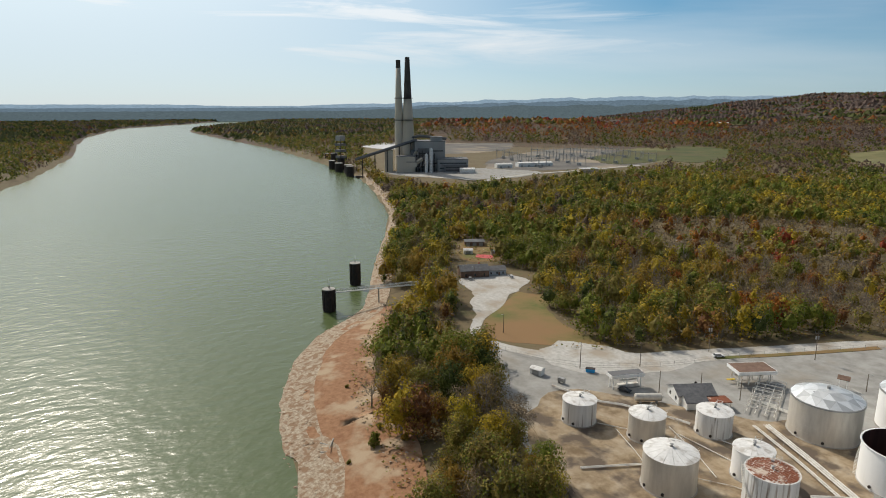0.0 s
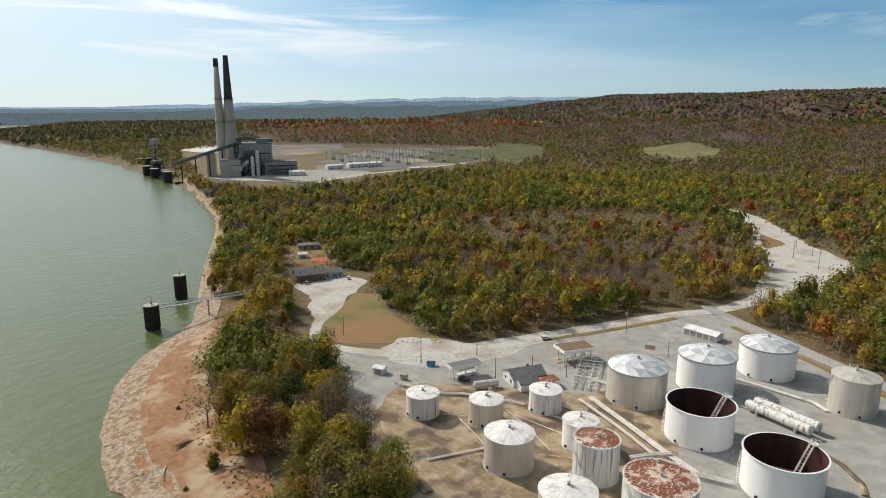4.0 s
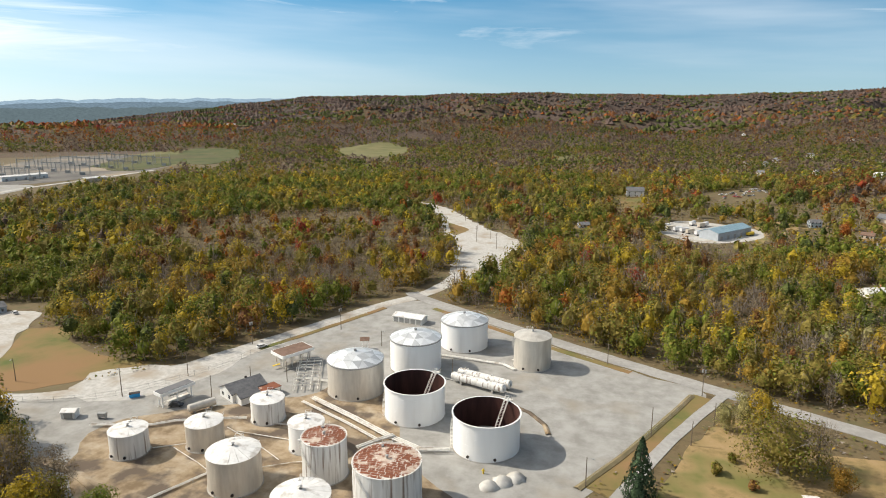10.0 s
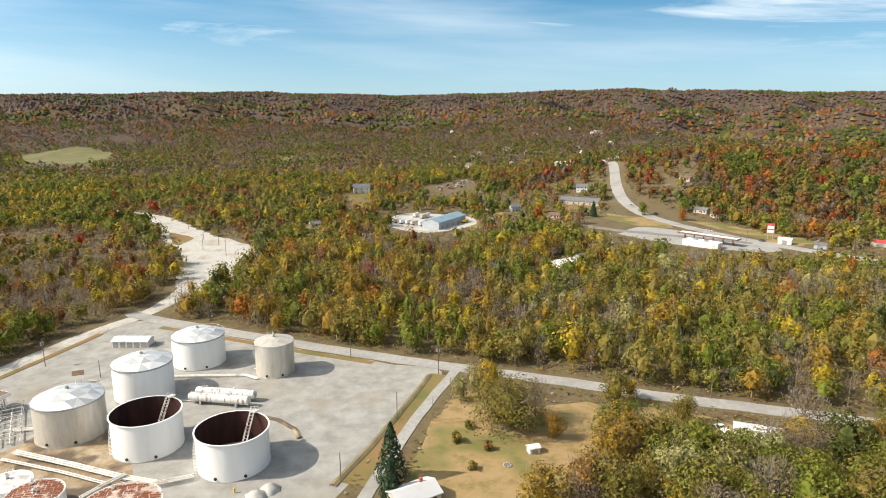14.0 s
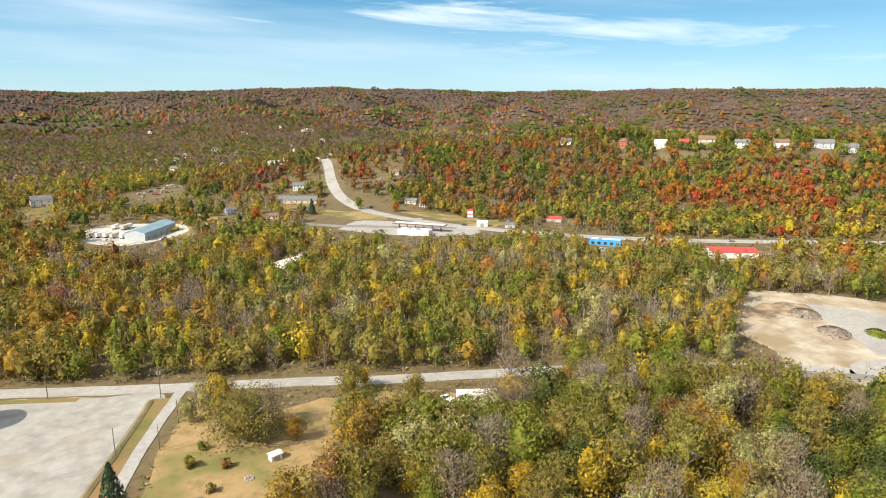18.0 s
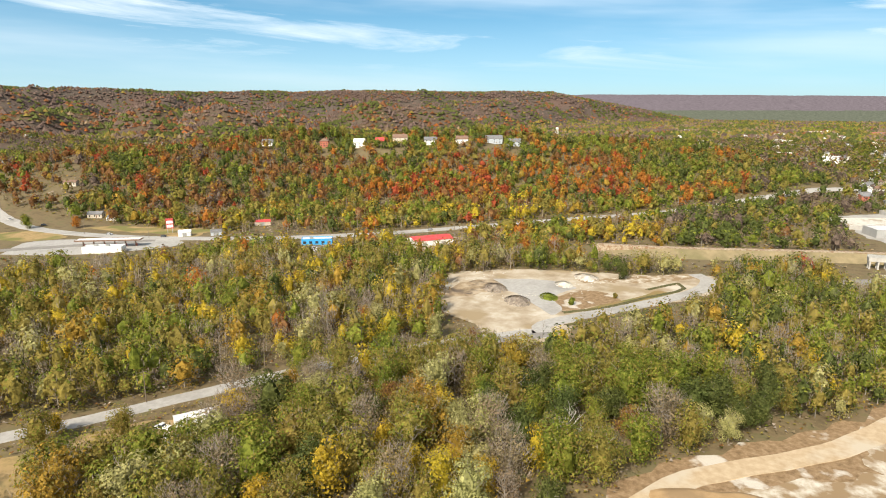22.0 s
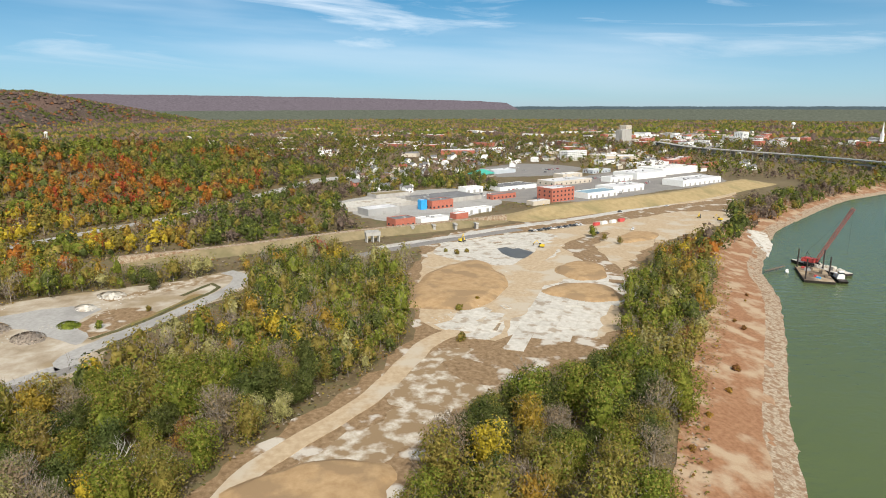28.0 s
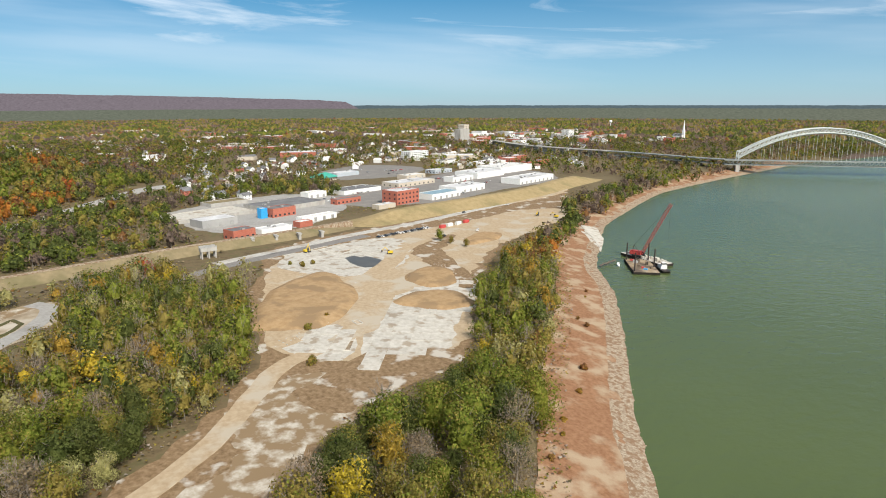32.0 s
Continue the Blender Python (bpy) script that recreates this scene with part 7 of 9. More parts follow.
def hall(name, x, y, sx, sy, h, mat, z=0.0, rows=0, label=""):
    o = part(name, Geo().box(x, y, z - (1 if z == 0 else 0), sx, sy, h + (1 if z == 0 else 0)), M[mat], t, label)
    part("roof_edge", Geo().box(x, y, z + h + 0.02, sx + 0.8, sy + 0.8, 0.8), M["plant_dark"], o)
    for k in range(rows):
        part("window_band", Geo().box(x, y - sy / 2, z + h * (k + 0.6) / (rows + 0.4), sx * 0.86, 0.3, 1.6), M["glass"], o)
    return o


hall("precipitator", 13.5, 12, 27, 25, 23, "stack", 0, 0, "tan precipitator block")
hall("west_precipitator", -12, 16, 12, 20, 32, "stack", 0, 0, "tan precipitator block")
hall("boiler_house", 50, 40, 46, 42, 44, "plant", 0, 2)
hall("boiler_house_lower", 40, 20, 16, 22, 34, "plant_dark", 0, 3)
hall("bunker_tower", 60, 34, 18, 16, 50, "plant", 0, 1)
hall("turbine_hall", 84, 26, 46, 40, 18, "plant", 0, 2)
hall("office_wing", 88, 2, 36, 10, 10, "plant_dark", 0, 2)
hall("duct_house", 28, 28, 14, 12, 30, "plant_dark")
hall("flue_duct", 22, -1, 15, 4, 7, "stack", 8)
for x, y, h in ((44, -2, 26), (51, -1, 34)):
    part("silo", Geo().cyl(x, y, -1, h, 2.4, n=16).cyl(x, y, h, h + 2, 2.4, 0.8, 16), M["roof_white"], t, "slim pale silo")
for k in range(7):
    x = 29 + 4.5 * k
    part("steel_column", Geo().tube((x, 4, -1), (x, 4, 28 + 2 * (k % 3)), 0.5, n=4), M["dark_steel"], t)
for z in (8, 16, 24):
    part("catwalk", Geo().box(42, 4, z, 30, 2, 0.6), M["dark_steel"], t)
g = Geo()
for k in range(6):
    g.tube((24 + 5 * k, 3, 6 + 3 * (k % 2)), (29 + 5 * k, 3, 22 - 4 * (k % 2)), 0.7, n=6)
part("flue_pipes", g, M["plant"], t)
part("roof_conveyor", Geo().tube((34, 34, 52), (76, 44, 47), 2.2, n=4).tube((20, 34, 49), (36, 34, 52), 2.0, n=4), M["plant_dark"], t)
part("slanted_duct", Geo().tube((22, 26, 14), (30, 20, 30), 3.4, n=4).tube((24, 4, 10), (38, 2, 20), 3.0, n=4), M["stack"], t)
for k in range(9):
    part("roof_fan", Geo().cyl(66 + 4.2 * k, 24, 18.6, 20.4, 1.2, n=10), M["steel"], t)
part("storage_shed", Geo().gable_wall(104, -14, -1, 22, 12, 7, 2), M["roof_white"], t)
part("coal_conveyor", Geo().tube((-58, -30, 22), (30, 36, 46), 2.2, n=4), M["plant_dark"], t, "long inclined coal conveyor")
for k in range(5):
    f = (k + 0.5) / 5
    part("conveyor_leg", Geo().tube((-58 + 88 * f, -30 + 66 * f, -6), (-58 + 88 * f, -30 + 66 * f, 22 + 24 * f), 0.8, n=4), M["dark_steel"], t)

for x, y, rows, top, words in [(-879, 476.5, [(-1, 6.9), (60, 6.6), (85, 6.0), (125, 4.4), (152, 3.6)], 163.6, "slender tan concrete smokestack with a black tip"), (-872.5, 488.5, [(-1, 13.2), (16, 12.6), (30, 11.2), (52, 9.4), (75, 8.2), (107, 6.0)], 168, "flared concrete smokestack with a sooty upper half")]:
    t = thing("smokestack", x, y, 0, 0, words, "smokestack", "plant smokestacks")
    part("shaft", Geo().rings(0, 0, rows, 32), M["stack"], t, smooth=True)
    z0, r0 = rows[-1]
    part("sooty_top", Geo().rings(0, 0, [(z0, r0), (top, 3.4), (top, 2.7), (top - 4, 2.7)], 32, close_top=False), M["stack_dark"], t, "black sooty upper shaft", smooth=False)
    for z in (75, 107):
        rr = float(np.interp(z, [q[0] for q in rows], [q[1] for q in rows]))
        part("platform", Geo().rings(0, 0, [(z, rr - 0.2), (z, rr + 1.5), (z + 0.6, rr + 1.5), (z + 0.6, rr - 0.2)], 32, close_top=False), M["dark_steel"], t)
        part("platform_rail", Geo().rings(0, 0, [(z + 1.6, rr + 1.45), (z + 1.9, rr + 1.45)], 32, close_top=False), M["dark_steel"], t)

# unloading cells in the river
for x, y, h in ((-893, 399, 15), (-960, 410, 14), (-985, 425, 22), (-1010, 420, 14), (-1150, 470, 15), (-1085, 455, 20), (-935, 415, 13)):
    t = thing("unloading_cell", x, y, WATER - 3, 0, "dark sheet-pile unloading cell in the river", "dolphin", "unloading cells")
    part("cell", Geo().cyl(0, 0, 0, h + 3, 6, n=20), M["dark_steel"], t)
    part("deck", Geo().cyl(0, 0, h + 3, h + 3.6, 6.3, n=20), M["concrete"], t)
t = thing("coal_unloader", -985, 425, WATER, 20, "dark steel coal unloading tower beside the river", "tower")
for a in (-7, 7):
    for b in (-7, 7):
        part("leg", Geo().tube((a, b, 12), (a * 0.6, b * 0.6, 52), 0.8, n=4), M["dark_steel"], t)
for z in (20, 30, 40):
    part("floor", Geo().box(0, 0, z, 13, 13, 3.5), M["plant_dark"], t)
part("cab", Geo().box(0, 0, 48, 10, 12, 8), M["plant"], t)
t = thing("river_barge", -862, 411, WATER - 0.6, 42, "low dark barge moored at the bank", "barge")
part("hull", Geo().add([(-14, -4, 0), (14, -4, 0), (14, 4, 0), (-14, 4, 0), (-16, -4.4, 2.4), (16, -4.4, 2.4), (16, 4.4, 2.4), (-16, 4.4, 2.4)], [(3, 2, 1, 0), (4, 5, 6, 7), (0, 1, 5, 4), (1, 2, 6, 5), (2, 3, 7, 6), (3, 0, 4, 7)]), M["dark_steel"], t)
part("coaming", Geo().box(0, 0, 2.4, 28, 7, 0.8), M["dark_steel"], t)

# yards, substation and ash ponds
area("plant_yard", [(-870, 440), (-800, 440), (-720, 500), (-700, 560), (-740, 640), (-830, 600)], M["yard"], 0.1, "pale paved plant yard", "yard", wobble=3)
area("substation_yard", [(-822, 600), (-748, 670), (-740, 880), (-900, 1080), (-1000, 1100), (-1100, 1000), (-960, 720)], M["coal"], 0.12, "grey gravel substation yard", "yard", wobble=6)
area("ash_pond", [(-1411, 660), (-1290, 690), (-1420, 905), (-1540, 810)], M["roof_flat"], 0.15, "pale flooded ash pond", "pond", wobble=6)
area("coal_yard", [(-1300, 700), (-1120, 700), (-1150, 900), (-1420, 1100), (-1560, 1000), (-1430, 900)], M["coal"], 0.1, "dark coal yard with brown tracks", "yard", wobble=8)
area("pale_field", [(-800, 860), (-740, 1000), (-790, 1250), (-980, 1270), (-1000, 1120)], M["field"], 0.1, "flat stubble field beyond the substation", "field", wobble=6)
ribbon("plant_road", [(-690, 500), (-720, 600), (-722, 700), (-730, 850)], 9, M["gravel"], 0.3, "pale service road past the substation")
ribbon("plant_road_east", [(-700, 500), (-760, 470), (-800, 455), (-830, 440)], 9, M["gravel"], 0.3, "pale service road to the plant")
first = None
for i in range(5):
    for j in range(4):
        x, y = -800 - 42 * i + 8 * j, 690 + 78 * j + 14 * i
        if first is None:
            first = thing("substation_gantry", x, y, 0, 20, "pale steel substation gantry with busbars", "gantry", "substation gantries")
            for a in (-14, 0, 14):
                part("column", Geo().tube((a - 1.2, 0, 0), (a, 0, 16), 0.35, n=4).tube((a + 1.2, 0, 0), (a, 0, 16), 0.35, n=4).tube((a, 0, 16), (a, 0, 21), 0.2, n=4), M["steel"], first)
            part("beam", Geo().box(0, 0, 13, 30, 0.9, 0.9), M["steel"], first)
            part("transformer", Geo().box(7, -9, 0, 6, 4, 4.5), M["steel"], first)
        else:
            copy_thing(first, pose(x, y, 0, 0, 0, 20))
shed(-812, 690, 74, 60, 14, 6, 1.5, "siding", "roof_white", "long white plant store shed", doors=5)
shed(-818, 632, 74, 26, 12, 6, 1.5, "siding", "roof_white", "long white plant workshop shed", doors=2)
shed(-700, 700, 74, 30, 10, 5, 1.5, "siding_tan", "roof_white", "pale store at the substation's edge", doors=3)


# ---- middle: farmhouse, workshops, crossroads and the hill ----
house(4, 757, 5, 19, 10, 6.6, 4.0, "siding", "roof_grey", "white two-storey farmhouse with a grey roof", storeys=2)
area("farm_lawn", [(-16, 600), (18, 615), (16, 715), (24, 745), (-12, 748), (-10, 700)], M["grass"], 0.1, "sunlit grass round the farmhouse", "lawn")
house(-37, 545, 20, 9, 7, 2.8, 1.8, "siding_grey", "roof_grey", "small grey bungalow among the trees")
t = shed(73, 538, 52, 46, 16, 6, 2.4, "siding_grey", "roof_blue", "long workshop with a blue-grey metal roof", name="workshop", doors=5, ribs=12)
area("workshop_yard", [(22, 538), (52, 505), (95, 530), (100, 575), (42, 600)], M["gravel"], 0.08, "pale gravel yard round the workshop", "yard")
for k, (x, y) in enumerate([(33, 552), (38, 548), (43, 545), (47, 540), (53, 535), (30, 560), (58, 572), (62, 578), (52, 580)]):
    t = thing("box_trailer", x, y, 0.1, 35 + 3 * k, "white box trailer parked on gravel", "trailer", "box trailers")
    part("box", Geo().box(0, 0, 1.1, 7.5, 2.5, 2.7), M["car_white" if k % 3 else "siding_tan"], t)
    part("chassis", Geo().box(0, 0, 0.7, 7, 1.2, 0.4), M["dark_steel"], t)
    for a in (-2.4, -1.3):
        for s in (-1.1, 1.1):
            part("wheel", Geo().tube((a, s - 0.15, 0.5), (a, s + 0.15, 0.5), 0.48, n=10), M["tyre"], t)
t = thing("tipper_truck", 92, 545, 0.1, 50, "bright yellow truck beside the workshop", "truck")
part("body", Geo().box(-1.2, 0, 1.0, 5.5, 2.4, 1.8), M["yellow_paint"], t)
part("cab", Geo().box(2.9, 0, 0.8, 2.0, 2.3, 2.3), M["yellow_paint"], t)
for a in (-2.6, -1.2, 2.8):
    part("axle_wheels", Geo().tube((a, -1.2, 0.5), (a, 1.2, 0.5), 0.5, n=10), M["tyre"], t)
area("car_yard", [(82, 780), (98, 735), (155, 782), (135, 845)], M["gravel"], 0.1, "gravel lot crowded with old cars", "yard")
rr = random.Random(5)
for k in range(28):
    a, b = rr.random(), rr.random()
    park(rr.choice([0, 0, 0, 2, 2, 1, 3]), 88 + 58 * a + 8 * b, 752 + 70 * b * (0.5 + a / 2) + 20 * a, rr.uniform(0, 180), group="cars in the old car lot")
house(226, 628, -35, 40, 14, 3.6, 3.2, "siding_tan", "roof_grey", "long low house with a dark grey roof", chimney=False, cols=7)
house(246, 682, -20, 12, 9, 5.4, 3.0, "siding", "roof_grey", "white two-storey house above the crossroads", storeys=2)
house(130, 385, 25, 15, 8, 3.0, 1.8, "siding", "roof_white", "white bungalow among yellow trees")
house(146, 398, 25, 9, 7, 3.0, 1.6, "siding_grey", "roof_grey", "grey outhouse among yellow trees", chimney=False)
house(178, 560, -30, 9, 7, 3.0, 1.8, "siding_tan", "roof_brown", "small tan cottage by the crossroads")
house(150, 600, 10, 9, 7, 4.6, 2.2, "siding_grey", "roof_grey", "grey-blue house half hidden in trees", storeys=2)
ribbon("cross_road", [(160, 560), (203, 502), (240, 470), (290, 432)], 9, M["asphalt"], 0.26, "grey side road into the crossroads")
area("station_forecourt", [(205, 480), (232, 436), (285, 402), (300, 425), (286, 452), (240, 505)], M["asphalt_pale"], 0.12, "faded grey filling-station forecourt", "forecourt")
t = thing("filling_station_canopy", 259, 440, 0.12, -52, "long flat filling-station canopy with brown edge", "canopy")
part("roof", Geo().box(0, 0, 5, 44, 8, 0.5), M["roof_white"], t)
part("fascia", Geo().box(0, -4.1, 4.7, 44.4, 0.25, 1.0).box(0, 4.1, 4.7, 44.4, 0.25, 1.0).box(-22.1, 0, 4.7, 0.25, 8, 1.0).box(22.1, 0, 4.7, 0.25, 8, 1.0), M["roof_brown"], t)
for k in range(6):
    part("column", Geo().box(-18 + 7.2 * k, 0, 0, 0.7, 0.7, 5), M["roof_brown"], t)
    part("pump", Geo().box(-18 + 7.2 * k, 1.6, 0, 0.6, 1.0, 1.9), M["red_paint"], t)
block(247, 427, -52, 26, 9, 4, "siding", "roof_white", "low white filling-station shop", units=2)
shed(313, 428, -42, 9, 7, 3.4, 1.4, "siding", "roof_white", "small white shop beside the highway")
shed(328, 410, -42, 8, 6, 3.0, 1.4, "siding_grey", "roof_grey", "small grey shop beside the highway")
shed(377, 411, -42, 13, 7, 3.4, 1.2, "siding_tan", "roof_red", "low building with a red roof at the hill's foot")
t = thing("roadside_sign", 313, 446, 0, -40, "tall red roadside sign with pale panels", "sign")
part("board", Geo().box(0, 0, 4, 5.5, 0.7, 8), M["red_paint"], t)
for z in (4.8, 8.0):
    part("panel", Geo().box(0, -0.36, z, 4.6, 0.12, 2.2), M["siding"], t)
part("post", Geo().box(-1.8, 0, 0, 0.4, 0.5, 4).box(1.8, 0, 0, 0.4, 0.5, 4), M["steel"], t)
block(345, 320, -52, 22, 9, 4, "blue_paint", "roof_flat", "low shop painted bright blue", units=1, cols=5)
area("blue_shop_lot", [(305, 302), (338, 294), (352, 305), (330, 318)], M["asphalt"], 0.14, "dark asphalt car park of the blue shop", "lot")
park(0, 330, 309, -40)
park(4, 324, 305, -40)
t = shed(388, 249, -36, 30, 17, 4.6, 1.6, "siding", "roof_red", "white store with a bright red metal roof", name="store", doors=2, ribs=10)
area("store_lot", [(360, 232), (400, 214), (420, 240), (410, 262), (375, 270)], M["yard_dirt"], 0.1, "dirt car park round the store", "lot")
park(5, 406, 231, -36)
for k, (x, y, rz) in enumerate([(283, 480, -60), (300, 436, -55), (430, 276, -35), (500, 226, -35), (275, 560, -85), (545, 190, -38), (268, 600, -90)]):
    park([0, 1, 2][k % 3], x, y, rz, float(height(x, y)) + 0.5)
for x, y, rz in [(318, 400, -50), (345, 366, -50), (372, 340, -45), (400, 308, -45), (430, 284, -40), (462, 260, -38), (500, 232, -36), (540, 204, -36), (290, 440, -60), (275, 500, -80), (264, 560, -90), (280, 640, 80), (-102, 476, 60), (-110, 462, 60), (-118, 500, 60), (-90, 440, 60), (-140, 545, 60), (194, 158, -30), (160, 178, -30), (120, 193, -30), (318, 285, -45), (470, 130, -60)]:
    utility_pole(x, y, rz, 12, 2)

# houses along the top of the hill
for x, y, sx, sy, wall, wm, rm, words, st in [
    (584, 618, 11, 8, 3.2, "siding", "roof_tar", "small white house on the hill's edge", 1),
    (633, 567, 9, 9, 6.6, "brick", "roof_brown", "square tan-roofed tower house on the hill", 2),
    (662, 533, 12, 9, 6.4, "siding", "roof_white", "tall white house on the hilltop", 2),
    (678, 512, 9, 8, 3.4, "brick", "roof_red", "small red-roofed house on the hill", 1),
    (694, 491, 16, 9, 5.0, "siding_tan", "roof_brown", "tan house with a brown roof on the hill", 2),
    (716, 458, 14, 10, 5.0, "siding", "roof_tar", "white gabled house on the hill's crest", 2),
    (738, 424, 14, 9, 4.6, "siding", "roof_brown", "white and brown house on the hill", 1),
    (756, 386, 18, 11, 5.4, "siding_grey", "roof_grey", "large grey house with wide roofs", 2),
    (770, 364, 14, 10, 5.0, "siding_grey", "roof_grey", "grey wing of the large hilltop house", 2),
]:
    house(x, y, -58, sx * 1.2, sy * 1.2, wall * 1.1, 4.0, wm, rm, words, roof="hip" if "tower" in words else "gable", storeys=st, group="houses on the hill")
hr = random.Random(12)
for x, y in [(584, 618), (610, 592), (633, 567), (648, 550), (678, 512), (694, 491), (706, 475), (728, 440), (747, 405), (762, 378), (785, 340), (800, 318)]:
    for k in range(3):
        f = hr.uniform(1.022, 1.06)
        u = hr.uniform(-9, 9)
        pick(hr.choice(["green", "dark_green", "olive", "green", "rust"]), x * f + u * 0.75, y * f - u * 0.65, hr.uniform(0.85, 1.25), "", hr.uniform(0, 6), hr.randrange(2))
ribbon("hill_terrace", [(596, 596), (633, 560), (662, 525), (694, 484), (716, 450), (740, 415)], 9, M["grass"], 0.5, "mown green terrace below the hill houses", "lawn")
t = thing("water_tower", 2080, 823, float(height(2080, 823)), 0, "far white water tower on legs", "water tower")
part("tank", Geo().rings(0, 0, [(17, 1), (18, 4.5), (20.5, 5.5), (23, 4.5), (24.5, 1)], 20), M["white_paint"], t, smooth=True)
for k in range(5):
    a = 2 * math.pi * k / 5
    part("leg", Geo().tube((4.5 * math.cos(a), 4.5 * math.sin(a), -2), (4 * math.cos(a), 4 * math.sin(a), 19), 0.5, n=5), M["white_paint"], t)
t = thing("water_tower", 2290, -1790, float(height(2290, -1790)), 0, "far white single-stem water tower", "water tower")
part("tank", Geo().rings(0, 0, [(20, 1.8), (23, 6), (27, 7.5), (31, 5.5), (33, 1.5)], 20), M["white_paint"], t, smooth=True)
part("stem", Geo().cyl(0, 0, -2, 21, 1.8, 1.5, 12), M["white_paint"], t)
t = shed(-1161, 1689, 30, 34, 12, 6, 3, "siding", "roof_white", "far white barn on the meadow")

# lawn by the lane: trailer, pickup, shed, white-roofed house
house(12, 147.5, 24, 12, 8, 2.9, 1.7, "siding_tan", "roof_flat", "low house with a pale roof under the conifer")
t = thing("mobile_home", 120, 166, 0.05, -28, "white mobile home among the trees", "mobile home")
part("body", Geo().box(0, 0, 0.6, 14, 4.2, 2.8), M["siding"], t)
part("roof", Geo().gable(0, 0, 3.35, 14, 4.2, 0.7, over=0.2, thick=0.12), M["roof_flat"], t)
part("skirt", Geo().box(0, 0, 0, 13.8, 4.0, 0.6), M["concrete"], t)
windows_on(t, 14, 4.2, 1.6, 1.1, 1.2, 5, "fb", M["glass"])
part("step", Geo().box(2, -2.6, 0, 1.6, 1.0, 0.55), M["wood_pole"], t)
park(4, 111.4, 171.6, 100, 0.1)
for k, (x, y) in enumerate([(107, 163), (105, 159.5), (102.5, 155)]):
    t = thing("travel_trailer", x, y, 0.06, 64 + 4 * k, "small white travel trailer on the grass", "trailer", "travel trailers")
    part("body", Geo().box(0, 0, 0.5, 4.4, 2.1, 2.2), M["car_white"], t)
    part("window", Geo().box(0, -1.06, 1.5, 2.0, 0.08, 0.6), M["glass"], t)
    part("wheel", Geo().tube((0, -1.1, 0.35), (0, 1.1, 0.35), 0.35, n=10), M["tyre"], t)
    part("drawbar", Geo().tube((2.2, 0, 0.5), (3.4, 0, 0.4), 0.06), M["steel"], t)
t = shed(49.2, 167, 10, 3.2, 2.4, 1.9, 0.5, "siding", "roof_white", "tiny white garden shed on the lawn")
t = thing("fire_pit", 40, 161, 0.06, 0, "ring of stones with dark ashes on the lawn", "fire pit")
for k in range(8):
    part("stone", Geo().rings(1.1 * math.cos(k * 0.785), 1.1 * math.sin(k * 0.785), [(0, 0.32), (0.22, 0.3), (0.34, 0.12)], 7), M["concrete"], t)
part("ashes", Geo().cyl(0, 0, 0, 0.08, 0.8, n=12), M["coal"], t)

area("far_meadow", [(-255, 1330), (-40, 1400), (-30, 1300), (-190, 1220)], M["field"], 0.4, "far pale green meadow in the plain", "field", wobble=8, on_ground=True)
area("barn_meadow", [(-1190, 1690), (-1100, 1740), (-1010, 1790), (-1060, 1700), (-1140, 1640)], M["field"], 2.0, "sloping meadow below the far barn", "field", wobble=8, on_ground=True)
area("dark_meadow", [(-860, 1180), (-700, 1220), (-760, 1400), (-900, 1360)], M["dark_field"], 0.6, "dark green slope beside the orange hill", "field", wobble=8, on_ground=True)
area("yard_lawn", [(88, 500), (110, 540), (140, 600), (120, 620), (100, 580)], M["lawn"], 0.07, "tan grass beside the workshop", "lawn", wobble=2)
area("verge_junction", [(236, 512), (262, 500), (262, 560), (246, 590), (222, 560)], M["lawn"], 0.09, "dry tan verge at the junction", "verge", wobble=2)
area("verge_junction_east", [(300, 470), (320, 430), (345, 425), (322, 480), (300, 540), (288, 540)], M["lawn"], 0.09, "dry tan verge at the hill's foot", "verge", wobble=2)

# mown grass round the scattered houses
for k, (x, y, a, b) in enumerate([(-30, 538, 26, 20), (4, 738, 24, 18), (2, 668, 22, 18), (130, 383, 18, 12), (178, 556, 16, 14), (150, 600, 14, 12), (222, 620, 26, 22), (313, 430, 16, 14)]):
    ring = [(x + a * math.cos(u) * (1 + 0.2 * math.sin(3 * u + k)), y + b * math.sin(u) * (1 + 0.2 * math.cos(2 * u + k))) for u in [2 * math.pi * i / 9 for i in range(9)]]
    area("house_grass", ring, M["lawn"] if k % 2 else M["grass"], 0.045 + 0.004 * k, "mown yellowing grass round a house", "lawn", wobble=2, on_ground=True)


# ---- east: levee, building site, town, bridge, river works ----
def embankment(name, pts, half_top, half_base, tall, mat, label):
    p = spline(pts, 8)
    tt = np.gradient(p, axis=0)
    tt /= np.linalg.norm(tt, axis=1)[:, None]
    side = np.stack([-tt[:, 1], tt[:, 0]], -1)
    ends = np.clip(np.minimum(np.arange(len(p)), np.arange(len(p))[::-1]) / 6, 0.0, 1)
    prof = [(-half_base, -0.5), (-half_top, tall), (0, tall + 0.15), (half_top, tall), (half_base, -0.5)]
    v = []
    for (x, y), (sx, sy), e in zip(p, side, ends):
        v += [(x + sx * o, y + sy * o, z * e if z > 0 else z) for o, z in prof]
    f = [(5 * i + k, 5 * i + k + 1, 5 * i + k + 6, 5 * i + k + 5)[::-1] for i in range(len(p) - 1) for k in range(4)]
    return tagged(part(name, Geo().add([tuple(map(float, q)) for q in v], f), mat), label, "embankment", kind="structure")


